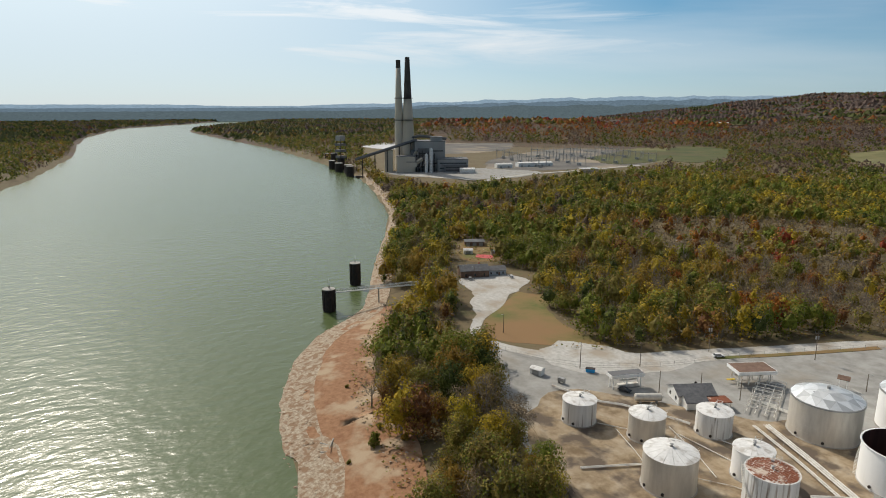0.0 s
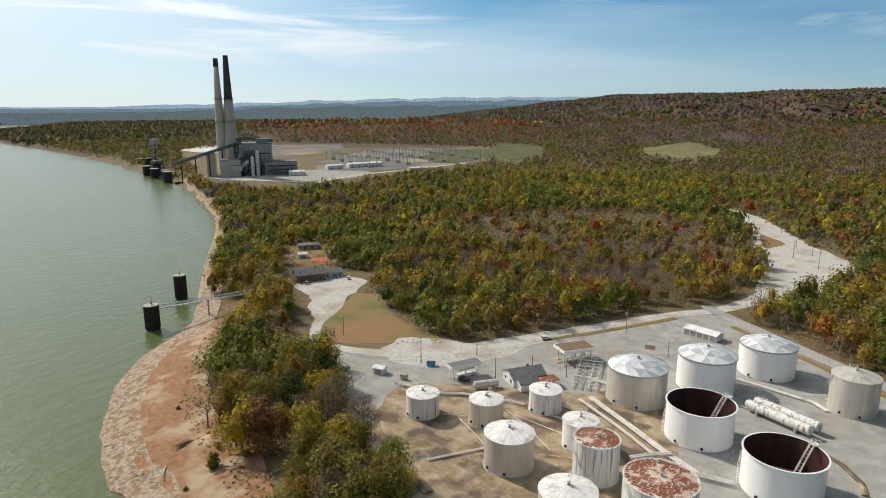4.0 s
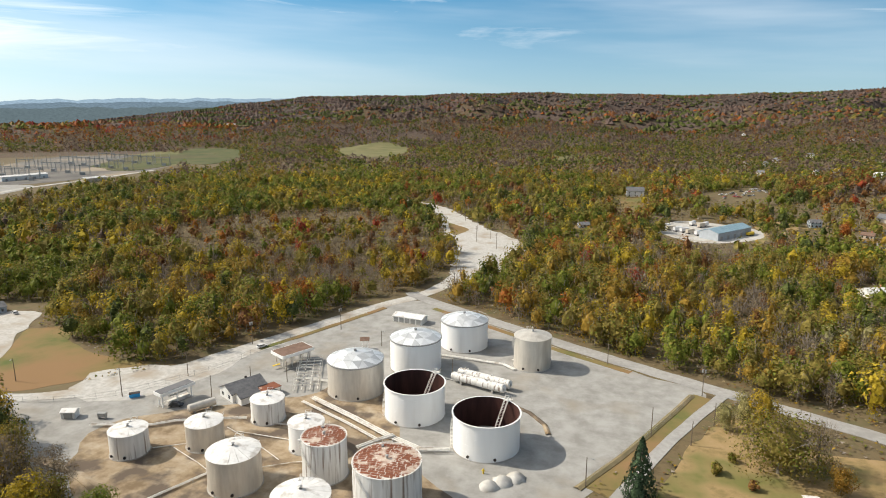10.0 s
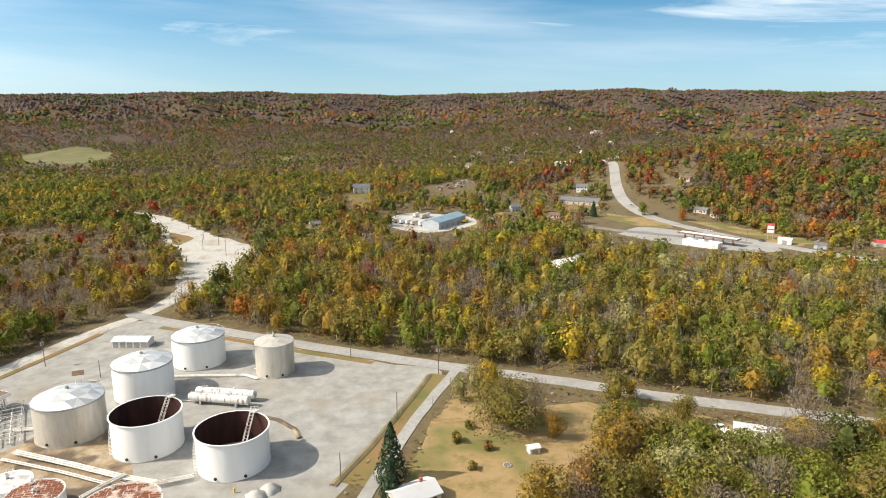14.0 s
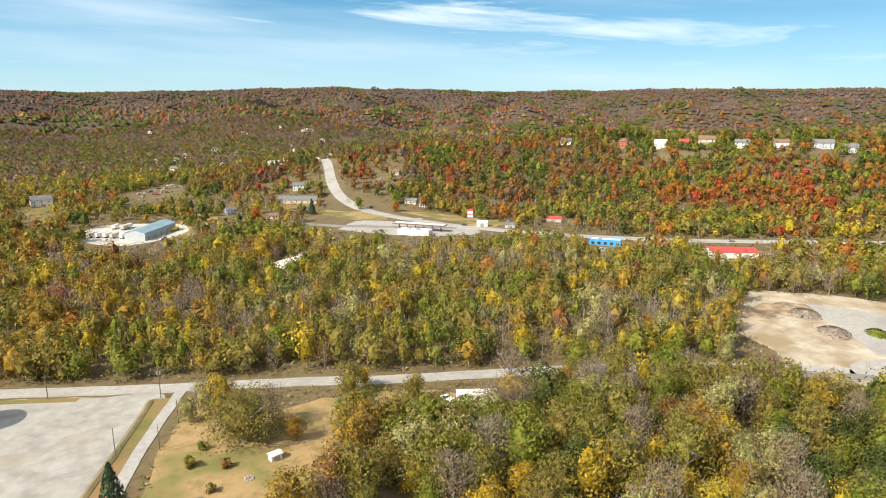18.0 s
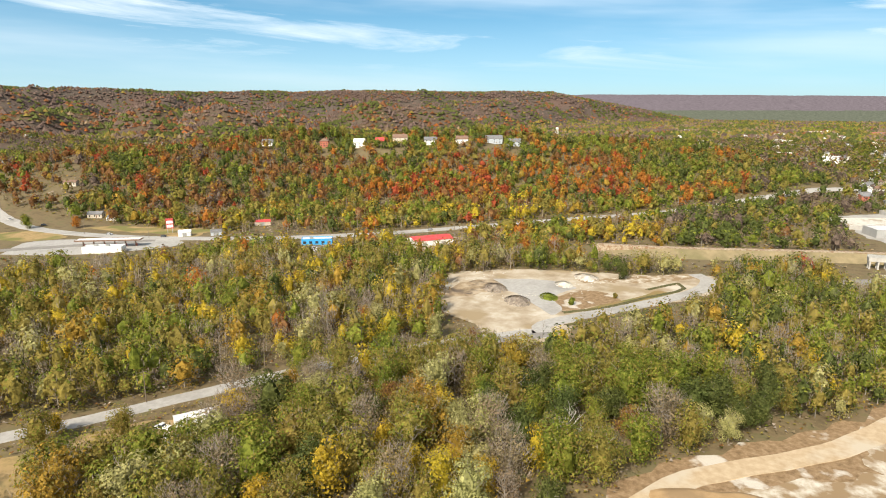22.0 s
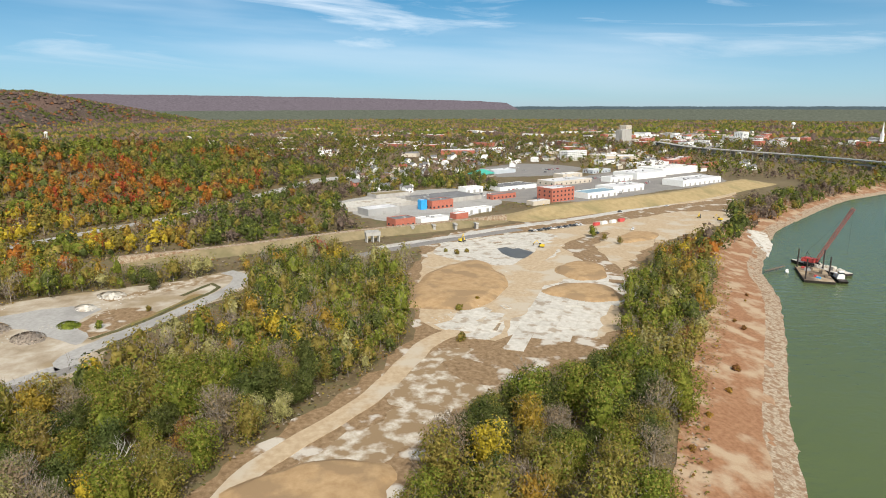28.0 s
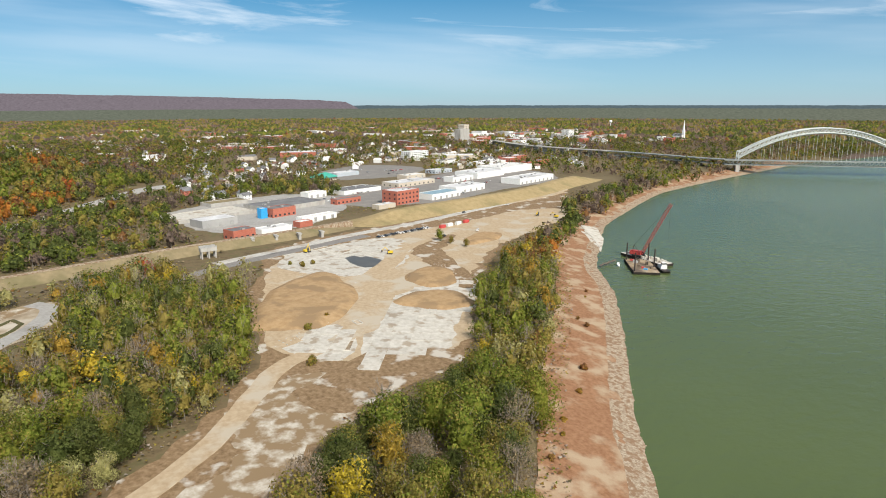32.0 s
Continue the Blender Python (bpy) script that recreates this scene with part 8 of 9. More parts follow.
M["levee_grass"] = material("dry_straw_grass", [(0.29, 0.22, 0.11), (0.37, 0.285, 0.15)], 0.2, 0.95, second=((0.21, 0.18, 0.085), 0.03, 0.5, 0.7), bump=0.2, bump_scale=1.5)
embankment("levee", LEVEE, 4, 26, 7.5, M["levee_grass"], "long grassy levee in dry straw colours")
embankment("rail_bank", RAIL, 4, 14, 4.5, M["rail_grass"], "grassy railway embankment")
ribbon("rail_track_bed", RAIL, 5, M["rock"], 4.9, "grey ballast bed of a railway", "railway")
ribbon("levee_road", LEVEE_ROAD, 9, M["gravel"], 0.3, "pale gravel road below the levee")
ribbon("site_road", [(395, 20), (430, -20), (455, -60), (480, -110), (500, -150)], 10, M["asphalt"], 0.3, "grey asphalt road onto the site")
area("levee_sand", [(600, -330), (632, -372), (668, -425), (700, -452), (690, -470), (650, -440), (612, -372)], M["sand_road"], 0.5, "bare sand ramp up the levee", "ramp", wobble=2)

area("site_flat", [(458, -77), (488, -150), (520, -240), (560, -330), (540, -370), (480, -310), (430, -235), (380, -190), (345, -165), (300, -145), (262, -128), (245, -95), (262, -60), (285, -40), (330, -45), (400, -55)], M["sand_road"], 0.09, "pale sandy ground of the site", "site", wobble=3)
area("site_scrub", [(430, -185), (395, -180), (352, -172), (330, -160), (350, -150), (390, -160), (440, -165), (480, -190), (470, -215)], M["scrub"], 0.15, "brown weeds between the sand mounds", "scrub", wobble=3)
area("site_brown", [(250, -62), (262, -80), (250, -110), (232, -105), (222, -75), (212, -52), (232, -40)], M["scrub"], 0.17, "brown weeds at the slab's edge", "scrub", wobble=2)
area("pale_pad", [(242, -30), (250, -48), (232, -66), (212, -60), (196, -40), (196, -22), (213, -14), (230, -18)], M["broken_slab"], 0.115, "patch of broken pale concrete", "slab", wobble=4, step=3)
area("pale_pad_south", [(196, -16), (200, -34), (182, -30), (166, -8), (158, 14), (172, 10)], M["broken_slab"], 0.125, "patch of broken pale concrete", "slab", wobble=3)
area("slab_north", [(458, -78), (487, -155), (463, -171), (430, -160), (394, -138), (386, -102), (422, -68)], M["slab"], 0.128, "bleached concrete slab round the pond", "slab", wobble=2)
area("slab_west", [(280, -46), (302, -68), (287, -79), (258, -66), (266, -52)], M["slab"], 0.13, "bleached concrete slab", "slab", wobble=2)
area("slab_south", [(278, -80), (310, -107), (330, -113), (345, -135), (352, -168), (330, -168), (305, -155), (290, -134), (250, -110), (254, -88), (240, -69)], M["slab"], 0.136, "wide bleached concrete slab with stains", "slab", wobble=2)
ribbon("site_track_main", SITE_TRACK, [7, 8, 8, 9, 9, 12, 14, 14, 14, 16, 16, 14], M["sand_road"], 0.22, "packed sand haul track over the slabs", "track")


def paving(poly, turn, size, label, rng, drop=0.16):
    """Old floor panels lying side by side, some of them gone."""
    p = np.array(poly, float)
    mid = p.mean(0)
    c, q = math.cos(radians(turn)), math.sin(radians(turn))
    t = thing("concrete_floor", mid[0], mid[1], 0.11, turn, label, "slab", "old concrete floors")
    me = mesh_of("panel", Geo().box(0, 0, 0, size - 0.12, size - 0.12, 0.16), M["slab"])
    for i in range(-14, 15):
        for j in range(-14, 15):
            u, w = i * size, j * size
            x, y = mid[0] + c * u - q * w, mid[1] + q * u + c * w
            if inside(poly, np.array([x]), np.array([y]))[0] and rng.random() > drop:
                o = new("panel", me)
                o.parent = t
                o.matrix_basis = pose(u, w, rng.uniform(-0.02, 0.05), rng.uniform(-0.2, 0.2), rng.uniform(-0.2, 0.2), rng.uniform(-0.6, 0.6))


pr = random.Random(5)
paving([(278, -80), (310, -107), (330, -113), (345, -135), (352, -168), (330, -168), (305, -155), (290, -134), (250, -110), (254, -88), (240, -69)], -28, 8.5, "wide bleached concrete floor with missing panels", pr)
paving([(280, -46), (302, -68), (287, -79), (258, -66), (266, -52)], -28, 7.5, "bleached concrete floor beside the sand track", pr)
paving([(458, -80), (484, -150), (463, -166), (438, -156), (430, -96), (425, -72)], -66, 8.0, "bleached concrete floor near the pond", pr, 0.25)


def mound(x, y, a, b, rz, tall, label, seed):
    """A flat-topped heap of sand with soft, uneven sides."""
    g = Geo()
    n = 40
    rows = [(1.06, -0.15), (1.0, 0.15), (0.93, 0.45), (0.86, 0.85), (0.78, 1.0), (0.45, 1.04), (0.1, 1.02)]
    c, s = math.cos(radians(rz)), math.sin(radians(rz))
    v = []
    for f, h in rows:
        for k in range(n):
            t = 2 * math.pi * k / n
            w = 1 + 0.07 * math.sin(3 * t + seed) + 0.05 * math.sin(5 * t + 2 * seed) + 0.02 * math.sin(11 * t)
            u, q = a * f * w * math.cos(t), b * f * w * math.sin(t)
            v.append((c * u - s * q, s * u + c * q, h * tall * (1 + 0.06 * math.sin(u / 3 + seed) + 0.05 * math.cos(q / 2.5))))
    g.add(v, [(j * n + k, j * n + (k + 1) % n, (j + 1) * n + (k + 1) % n, (j + 1) * n + k) for j in range(len(rows) - 1) for k in range(n)] + [tuple(range((len(rows) - 1) * n, len(rows) * n))])
    o = part("sand_mound", g, M["sand"], smooth=True)
    o.matrix_basis = pose(x, y, 0.1)
    return tagged(o, label, "mound", "sand mounds")


mound(347, -70, 52, 25, -22, 1.9, "wide flat-topped tan sand mound", 1)
mound(318, -133, 17, 21, -30, 1.7, "oval tan sand mound with steep sides", 2)
mound(363, -150, 24, 15, -20, 1.5, "low tan sand mound on the slab", 3)
mound(155, 8, 15, 22, 5, 1.5, "near oval tan sand mound", 4)
mound(455, -232, 26, 12, -50, 1.2, "low spread of tan sand", 5)
area("pond", [(432, -114), (437, -125), (420, -134), (407, -137), (399, -128), (401, -119), (418, -113)], M["pond"], 0.16, "dark still pond on the site", "pond", wobble=0.6)
for x, y, rz, sx, sy in [(283, -94.5, -20, 11, 4), (272, -72, -25, 12, 3), (300, -124, -20, 10, 3.5), (452, -120, -60, 16, 5), (468, -105, -60, 14, 4), (300, -84, 10, 6, 3)]:
    t = thing("rubble_patch", x, y, 0.12, rz, "dark pit or rubble patch in the slab", "rubble", "rubble patches")
    part("kerb", Geo().box(0, sy / 2, 0, sx, 0.5, 0.35).box(0, -sy / 2, 0, sx, 0.5, 0.35).box(-sx / 2, 0, 0, 0.5, sy, 0.35).box(sx / 2, 0, 0, 0.5, sy, 0.35), M["slab"], t)
    part("bed", Geo().box(0, 0, -0.05, sx - 0.5, sy - 0.5, 0.12), M["coal"] if sx < 12 else M["yard_dirt"], t)
rr = random.Random(3)
g = Geo()
for k in range(260):
    u = rr.random()
    line = rr.choice([((405, -78), (365, -100)), ((357, -100), (300, -66)), ((335, -112), (312, -154)), ((300, -66), (285, -45)), ((395, -165), (345, -165)), ((345, 165), (300, 185)), ((330, 105), (290, 150)), ((375, 95), (330, 120))])
    x = line[0][0] + (line[1][0] - line[0][0]) * u + rr.uniform(-4, 4)
    y = line[0][1] + (line[1][1] - line[0][1]) * u + rr.uniform(-4, 4)
    s = rr.uniform(0.3, 0.8)
    g.box(x, y, 0.0, s, s * 0.8, s * 0.6, rr.uniform(0, 90))
tagged(part("rubble", g, M["slab"]), "scattered broken concrete blocks", "rubble", kind="stuff")
area("lot_grass", [(345, 60), (320, 74), (290, 92), (296, 100), (330, 84), (350, 76)], M["grass"], 0.13, "strip of green grass beside the drive", "verge")
area("lot_soil", [(288, 111), (311, 92), (323, 88), (332, 104), (326, 114), (308, 122), (296, 118)], M["scrub"], 0.10, "brown weedy soil between the drives", "soil", wobble=2)
area("lot_soil_west", [(262, 160), (282, 166), (300, 153), (322, 134), (332, 146), (318, 172), (296, 178), (270, 166)], M["yard_dirt"], 0.105, "bare tan soil at the lot's edge", "soil", wobble=3)
area("lot_concrete", [(344, 117), (356, 98), (376, 72), (391, 62), (388, 80), (364, 106), (350, 122)], M["broken_slab"], 0.11, "white broken concrete along the lot", "slab", wobble=2)
area("lot_apron", [(325, 165), (339, 140), (333, 117), (312, 122), (291, 109), (281, 110), (300, 135), (312, 150)], M["asphalt_pale"], 0.115, "old grey asphalt apron on the lot", "slab", wobble=2)
ribbon("drive_verge", [(287, 107), (307, 91), (333, 79), (354, 67), (363, 65), (371, 70), (349, 82)], 2.4, M["verge_dark"], 0.3, "dark overgrown kerb along the drive", "verge", 0.5)
ribbon("drive_verge_south", [(270, 99), (294, 84), (313, 71), (330, 62)], 2.2, M["verge_dark"], 0.3, "dark overgrown kerb along the drive", "verge", 0.5)


def brush_heap(x, y, a, tall, mat, label, seed):
    """A heap of broken pieces and brush."""
    r = np.random.default_rng(seed)
    n = 420
    q, u = a * np.sqrt(r.random(n)), r.uniform(0, 2 * np.pi, n)
    h = tall * (1 - (q / a) ** 2) * r.uniform(0.7, 1.1, n)
    p = np.stack([q * np.cos(u) * 1.4, q * np.sin(u), h], -1)
    v = cards(p, 0.55, np.stack([np.cos(u), np.sin(u), 0 * u + 0.9], -1), r)
    core = clump_tris(np.array([[0, 0, 0.0]]), np.array([a * 0.8]), 9, 2, r) * np.array([1.3, 1, tall / a])
    v = np.concatenate([v, core])
    o = new("heap", arrays("heap", v, tris_of(v), [M[mat]]))
    o.matrix_basis = pose(x, y, 0.1, 0, 0, 40)
    return tagged(o, label, "heap", "heaps on the lot")


brush_heap(308, 155, 7, 2.2, "twigs", "low grey-brown heap of cut brush", 61)
brush_heap(293, 134, 7, 2.0, "twigs", "low grey-brown heap of cut brush", 62)
brush_heap(335, 125, 5, 1.5, "slab", "low heap of broken white concrete", 63)
brush_heap(356, 119, 7, 1.4, "slab", "low heap of broken white concrete", 64)
brush_heap(308, 123, 5, 1.6, "green", "low green bush on the lot", 65)
ribbon("wood_track", [(194, 153), (212, 138), (236, 118), (256, 100)], 6, M["asphalt"], 0.24, "shaded end of the asphalt road")

area("riprap_chute", [(483, -344), (476, -357), (440, -338), (391, -312), (384, -297), (430, -322)], M["slab"], 0.6, "white stone chute down to the water", "bank", wobble=2, on_ground=True)

# machines, cars and cabins on the site
for k in range(16):
    x, y = 486 + 1.9 * k * 0.55 + 6 * (k // 14), -152 - 3.4 * k
    park([1, 0, 1, 2, 5, 1, 4, 0][k % 8], 487 + 1.35 * k, -156 - 3.3 * k, 25 + (k % 3), 0.4, "row of parked cars on the site")
for k, (x, y) in enumerate([(505, -219), (510, -228), (514, -238), (519, -248)]):
    t = thing("site_cabin", x, y, 0.2, -66, ["red", "white", "white", "red"][k] + " steel container cabin on the site", "container", "site cabins")
    part("box", Geo().box(0, 0, 0, 6.1, 2.45, 2.6), M["red_paint" if k in (0, 3) else "siding"], t)
    for a in range(9):
        part("rib", Geo().box(-2.8 + 0.7 * a, -1.24, 0.1, 0.2, 0.08, 2.4), M["red_paint" if k in (0, 3) else "siding"], t)


def excavator(x, y, rz, label, reach=1.0):
    t = thing("excavator", x, y, 0.2, rz, label, "excavator", "site machines")
    for s in (-1.1, 1.1):
        part("track", Geo().box(0, s, 0, 3.6, 0.6, 0.8), M["tyre"], t)
    part("body", Geo().box(-0.6, 0, 0.9, 3.2, 2.6, 1.4), M["yellow_paint"], t)
    part("cab", Geo().box(0.7, 0.7, 0.9, 1.4, 1.1, 2.2), M["glass"], t)
    part("boom", Geo().tube((0.6, -0.3, 1.8), (3.4, -0.3, 4.8 * reach), 0.28, 0.22, 6).tube((3.4, -0.3, 4.8 * reach), (5.6, -0.3, 2.4), 0.2, n=6), M["yellow_paint"], t)
    part("bucket", Geo().box(5.7, -0.3, 1.5, 0.9, 1.0, 0.9), M["dark_steel"], t)


excavator(459, -93, 200, "yellow crawler crane with raised boom", 1.5)
excavator(431, -146, 60, "yellow excavator beside the pond")
excavator(525, -326, 150, "yellow excavator on the bank works")
excavator(509, -336, 30, "yellow excavator on the bank works")
excavator(498, -348, 90, "yellow excavator on the bank works")
for k, (x, y, rz) in enumerate([(565, -268, -64), (590, -330, -66), (640, -400, -60), (480, -240, -30), (470, -205, 10)]):
    park([1, 0, 0, 4, 1][k], x, y, rz, 0.5)
t = thing("gate_tower", 471, -28, 0, -78, "grey concrete floodgate tower on columns", "tower")
part("deck", Geo().box(0, 0, 5.0, 11, 5, 2.6), M["concrete"], t)
for a in (-4.6, 0, 4.6):
    part("column", Geo().box(a, -1.8, -0.5, 0.9, 0.9, 5.5).box(a, 1.8, -0.5, 0.9, 0.9, 5.5), M["concrete"], t)
part("rail", Geo().box(0, -2.4, 7.6, 11, 0.1, 1.0).box(0, 2.4, 7.6, 11, 0.1, 1.0), M["steel"], t)
for k, (x, y) in enumerate([(505, -62), (508, -80), (509, -98), (510, -116)]):
    t = thing("bridge_pier", x, y, 0, -85, "concrete pier of the low railway bridge", "pier", "railway bridge piers")
    part("shaft", Geo().box(0, 0, -0.5, 2.0, 5.5, 4.6), M["concrete"], t)
    part("cap", Geo().box(0, 0, 4.1, 2.8, 7.0, 0.9), M["concrete"], t)

# larger town buildings below the hill, beyond the levee
TURN = -63
for x, y, sx, sy, h, wm, rm, words, kw in [
    (533, -56, 20, 14, 7, "brick", "roof_tar", "low red brick works building", dict(cols=4, units=1)),
    (548, -84, 30, 12, 4, "siding", "roof_flat", "low white building with a blue-grey roof", dict(units=2)),
    (600, -42, 34, 20, 6, "plant", "roof_flat", "grey metal warehouse with flat roof", dict(doors=3)),
    (626, -103, 26, 16, 8, "brick", "roof_tar", "red brick pump house block", dict(cols=5, units=2)),
    (617, -86, 7, 6, 9, "blue_paint", "roof_flat", "small bright blue tank building", dict()),
    (680, -118, 70, 44, 4, "concrete", "roof_tar", "long covered basin with dark flat roof", dict(units=3)),
    (650, -40, 80, 40, 2.5, "concrete", "slab", "low concrete settling basins", dict(parapet=0.8)),
    (735, -160, 26, 14, 6, "siding", "roof_white", "white garage building with dark doors", dict(doors=3)),
    (678, -182, 34, 10, 5, "brick", "roof_tar", "long low red brick shed", dict(cols=6)),
    (588, -130, 40, 9, 4.5, "siding", "roof_white", "long white storage shed", dict(doors=4)),
    (562, -112, 14, 9, 4.5, "brick", "roof_white", "short shed with brick ends", dict()),
    (655, -236, 34, 22, 14, "brick", "roof_flat", "tall red brick factory block with window bays", dict(cols=6, storeys=3, units=2)),
    (628, -208, 24, 10, 4, "siding_tan", "roof_flat", "low tan workshop below the levee", dict(units=1)),
    (676, -290, 50, 22, 6, "siding", "roof_blue", "white warehouse with blue-grey roof and yard", dict(doors=5)),
    (716, -338, 58, 26, 7, "siding", "roof_flat", "long white warehouse beyond the levee", dict(units=4, doors=5)),
    (768, -462, 86, 30, 7, "siding", "roof_flat", "very long white warehouse with flat roof", dict(units=6, doors=8)),
    (850, -430, 66, 40, 8, "siding", "roof_flat", "large pale warehouse in the works", dict(units=5)),
    (900, -500, 90, 44, 9, "siding", "roof_white", "large white hangar-like warehouse", dict(units=5)),
    (800, -300, 70, 30, 5, "siding_tan", "roof_flat", "low tan commercial block", dict(units=4, cols=8)),
    (760, -215, 60, 30, 4.5, "siding", "roof_tar", "low store with a dark roof", dict(units=3)),
    (920, -395, 40, 20, 5, "siding_grey", "roof_flat", "low grey commercial building with flat roof", dict(units=3, cols=6)),
    (996, -521, 90, 26, 7, "siding", "roof_white", "long white flat-roofed store building", dict(units=4)),
    (812, -378, 46, 16, 6, "siding", "roof_flat", "white workshop with a pale flat roof", dict(units=2, doors=4)),
    (868, -330, 40, 18, 5, "siding_tan", "roof_white", "tan workshop with a white flat roof", dict(units=2, doors=3)),
    (1070, -610, 60, 24, 8, "brick", "roof_flat", "red brick hall beside the viaduct", dict(cols=8, units=2)),
    (1060, -470, 50, 22, 6, "siding", "roof_tar", "white store with a dark flat roof", dict(units=3)),
    (1180, -520, 60, 26, 7, "siding_tan", "roof_white", "pale commercial block near the viaduct", dict(units=3)),
    (1381, -325, 110, 30, 7, "siding", "roof_white", "long white shopping block in the trees", dict(units=4)),
    (940, -250, 44, 20, 5, "siding_grey", "roof_flat", "grey store beside the teal pavilion", dict(units=2)),
    (720, -62, 44, 20, 3, "concrete", "rail_grass", "open settling basin filled with weeds", dict(parapet=0.8)),
    (1137, -440, 52, 22, 17, "siding", "roof_flat", "white five-storey block with many windows", dict(cols=10, storeys=5, units=3)),
    (1010, -570, 34, 18, 10, "brick", "roof_white", "red brick building with white trim", dict(cols=6, storeys=2)),
    (972, -600, 70, 14, 7, "brick", "roof_tar", "long red brick works hall", dict(cols=12)),
    (1600, -757, 40, 20, 36, "concrete", "roof_flat", "tall pale concrete grain silo block", dict()),
    (1640, -780, 22, 22, 46, "siding_tan", "roof_flat", "tall pale tower block beside the silo", dict(cols=3, storeys=8, sides="fl")),
]:
    block(x, y, TURN, sx, sy, h, wm, rm, words, name="tower_block" if "tower" in words else "warehouse", **kw)
t = thing("pavilion", 893, -210, float(height(893, -210)), -50, "pavilion with a bright teal green roof", "building")
part("wall", Geo().box(0, 0, -1, 30, 22, 5.5), M["siding_tan"], t)
part("roof", Geo().hip(0, 0, 4.6, 30, 22, 6, over=2), M["roof_green"], t)
windows_on(t, 30, 22, 1, 2, 2.2, 6, "fblr", M["glass"])
area("works_lot", [(640, -190), (700, -170), (790, -230), (860, -340), (930, -450), (880, -540), (770, -510), (700, -380), (645, -280)], M["asphalt"], 0.1, "wide grey works yard and car parks", "yard", wobble=3)
area("basin_lot", [(560, -40), (600, -20), (690, -10), (770, -130), (720, -190), (640, -170), (560, -110)], M["asphalt_pale"], 0.08, "pale ground of the water works", "yard", wobble=3)
area("store_parking", [(880, -230), (1000, -230), (1080, -330), (1000, -400), (900, -330)], M["asphalt"], 0.1, "large faded asphalt car park", "lot", wobble=3)
for k in range(44):
    a, b = rr.random(), rr.random()
    c = rr.choice([(700, -175, 26, 12), (960, -290, 50, 40), (740, -270, 30, 14), (830, -370, 26, 16), (700, -300, 14, 30), (780, -400, 26, 20)])
    park(rr.choice([0, 0, 1, 1, 2, 2, 3, 4]), c[0] + (a - 0.5) * 2 * c[2], c[1] + (b - 0.5) * 2 * c[3], TURN + rr.choice([0, 90]) + rr.uniform(-3, 3), 0.25, group="cars in the works yards")
for x, y, n, dx, dy in [(739, -207, 9, 1.4, -3.0), (748, -203, 9, 1.4, -3.0), (905, -383, 10, 1.5, -3.0), (915, -378, 9, 1.5, -3.0), (965, -330, 9, 1.5, -3.0), (771, -362, 8, 1.5, -3.0), (838, -352, 8, 1.5, -3.0)]:
    for k in range(n):
        if rr.random() < 0.8:
            park(rr.choice([0, 0, 1, 2, 2, 3]), x + dx * k, y + dy * k, 27 + rr.uniform(-3, 3), 0.25, group="cars in the works yards")

# houses and trailers strung along the road beyond the crossroads
for x, y, sx, wm, rm, words in [(285, 872, 22, "siding", "roof_white", "long white trailer home beside the road"), (318, 925, 18, "siding", "roof_white", "white trailer home among trees"), (350, 1022, 22, "siding", "roof_grey", "white house beyond the crossroads"), (399, 1053, 14, "siding_grey", "roof_grey", "grey house beyond the crossroads"), (353, 655, 12, "siding_tan", "roof_brown", "brown cottage at the hill's foot"), (318, 556, 12, "siding_tan", "roof_tar", "tan cottage above the highway"), (322, 538, 8, "siding", "roof_grey", "small white outbuilding above the highway")]:
    house(x, y, -50, sx, 8, 3.2, 2.0, wm, rm, words, chimney=False)

# streets of small houses: six patterns repeated
STYLES = [("siding", "roof_grey", 2, "white two-storey town house with grey roof"), ("siding", "roof_brown", 1, "white bungalow with a brown roof"), ("siding_grey", "roof_grey", 1, "grey bungalow with a grey roof"), ("siding_tan", "roof_brown", 2, "tan town house with a brown roof"), ("siding", "roof_white", 1, "white house with a pale metal roof"), ("brick", "roof_tar", 2, "red brick town house with dark roof")]
models = []
placed = 0
SPOTS = [((800, -55), 60, 40, 16), ((880, -70), 70, 45, 22), ((980, -100), 90, 50, 10), ((1010, -200), 110, 50, 10), ((1250, -330), 180, 120, 20), ((1120, -560), 90, 70, 12), ((1400, -560), 190, 110, 22), ((1500, -200), 240, 150, 14), ((420, 1010), 120, 60, 8), ((360, 880), 50, 60, 8), ((700, 1100), 200, 90, 8), ((1250, 250), 220, 160, 8), ((1800, -350), 250, 150, 12)]
for (cx, cy), a, b, count in SPOTS:
    for k in range(count):
        x, y = cx + rr.uniform(-a, a), cy + rr.uniform(-b, b)
        st = rr.randrange(len(STYLES)) if rr.random() < 0.6 else 0
        m = pose(x, y, float(height(x, y)), 0, 0, TURN + rr.choice([0, 90]) + rr.uniform(-6, 6))
        while len(models) <= st:
            w, rf, n, words = STYLES[len(models)]
            models.append(None)
        if models[st] is None:
            w, rf, n, words = STYLES[st]
            models[st] = house(x, y, 0, 11, 8, 2.9 * n, 2.4, w, rf, words, storeys=n, group="small town houses", cols=2, chimney=False)
            models[st].matrix_basis = m
        else:
            copy_thing(models[st], m)

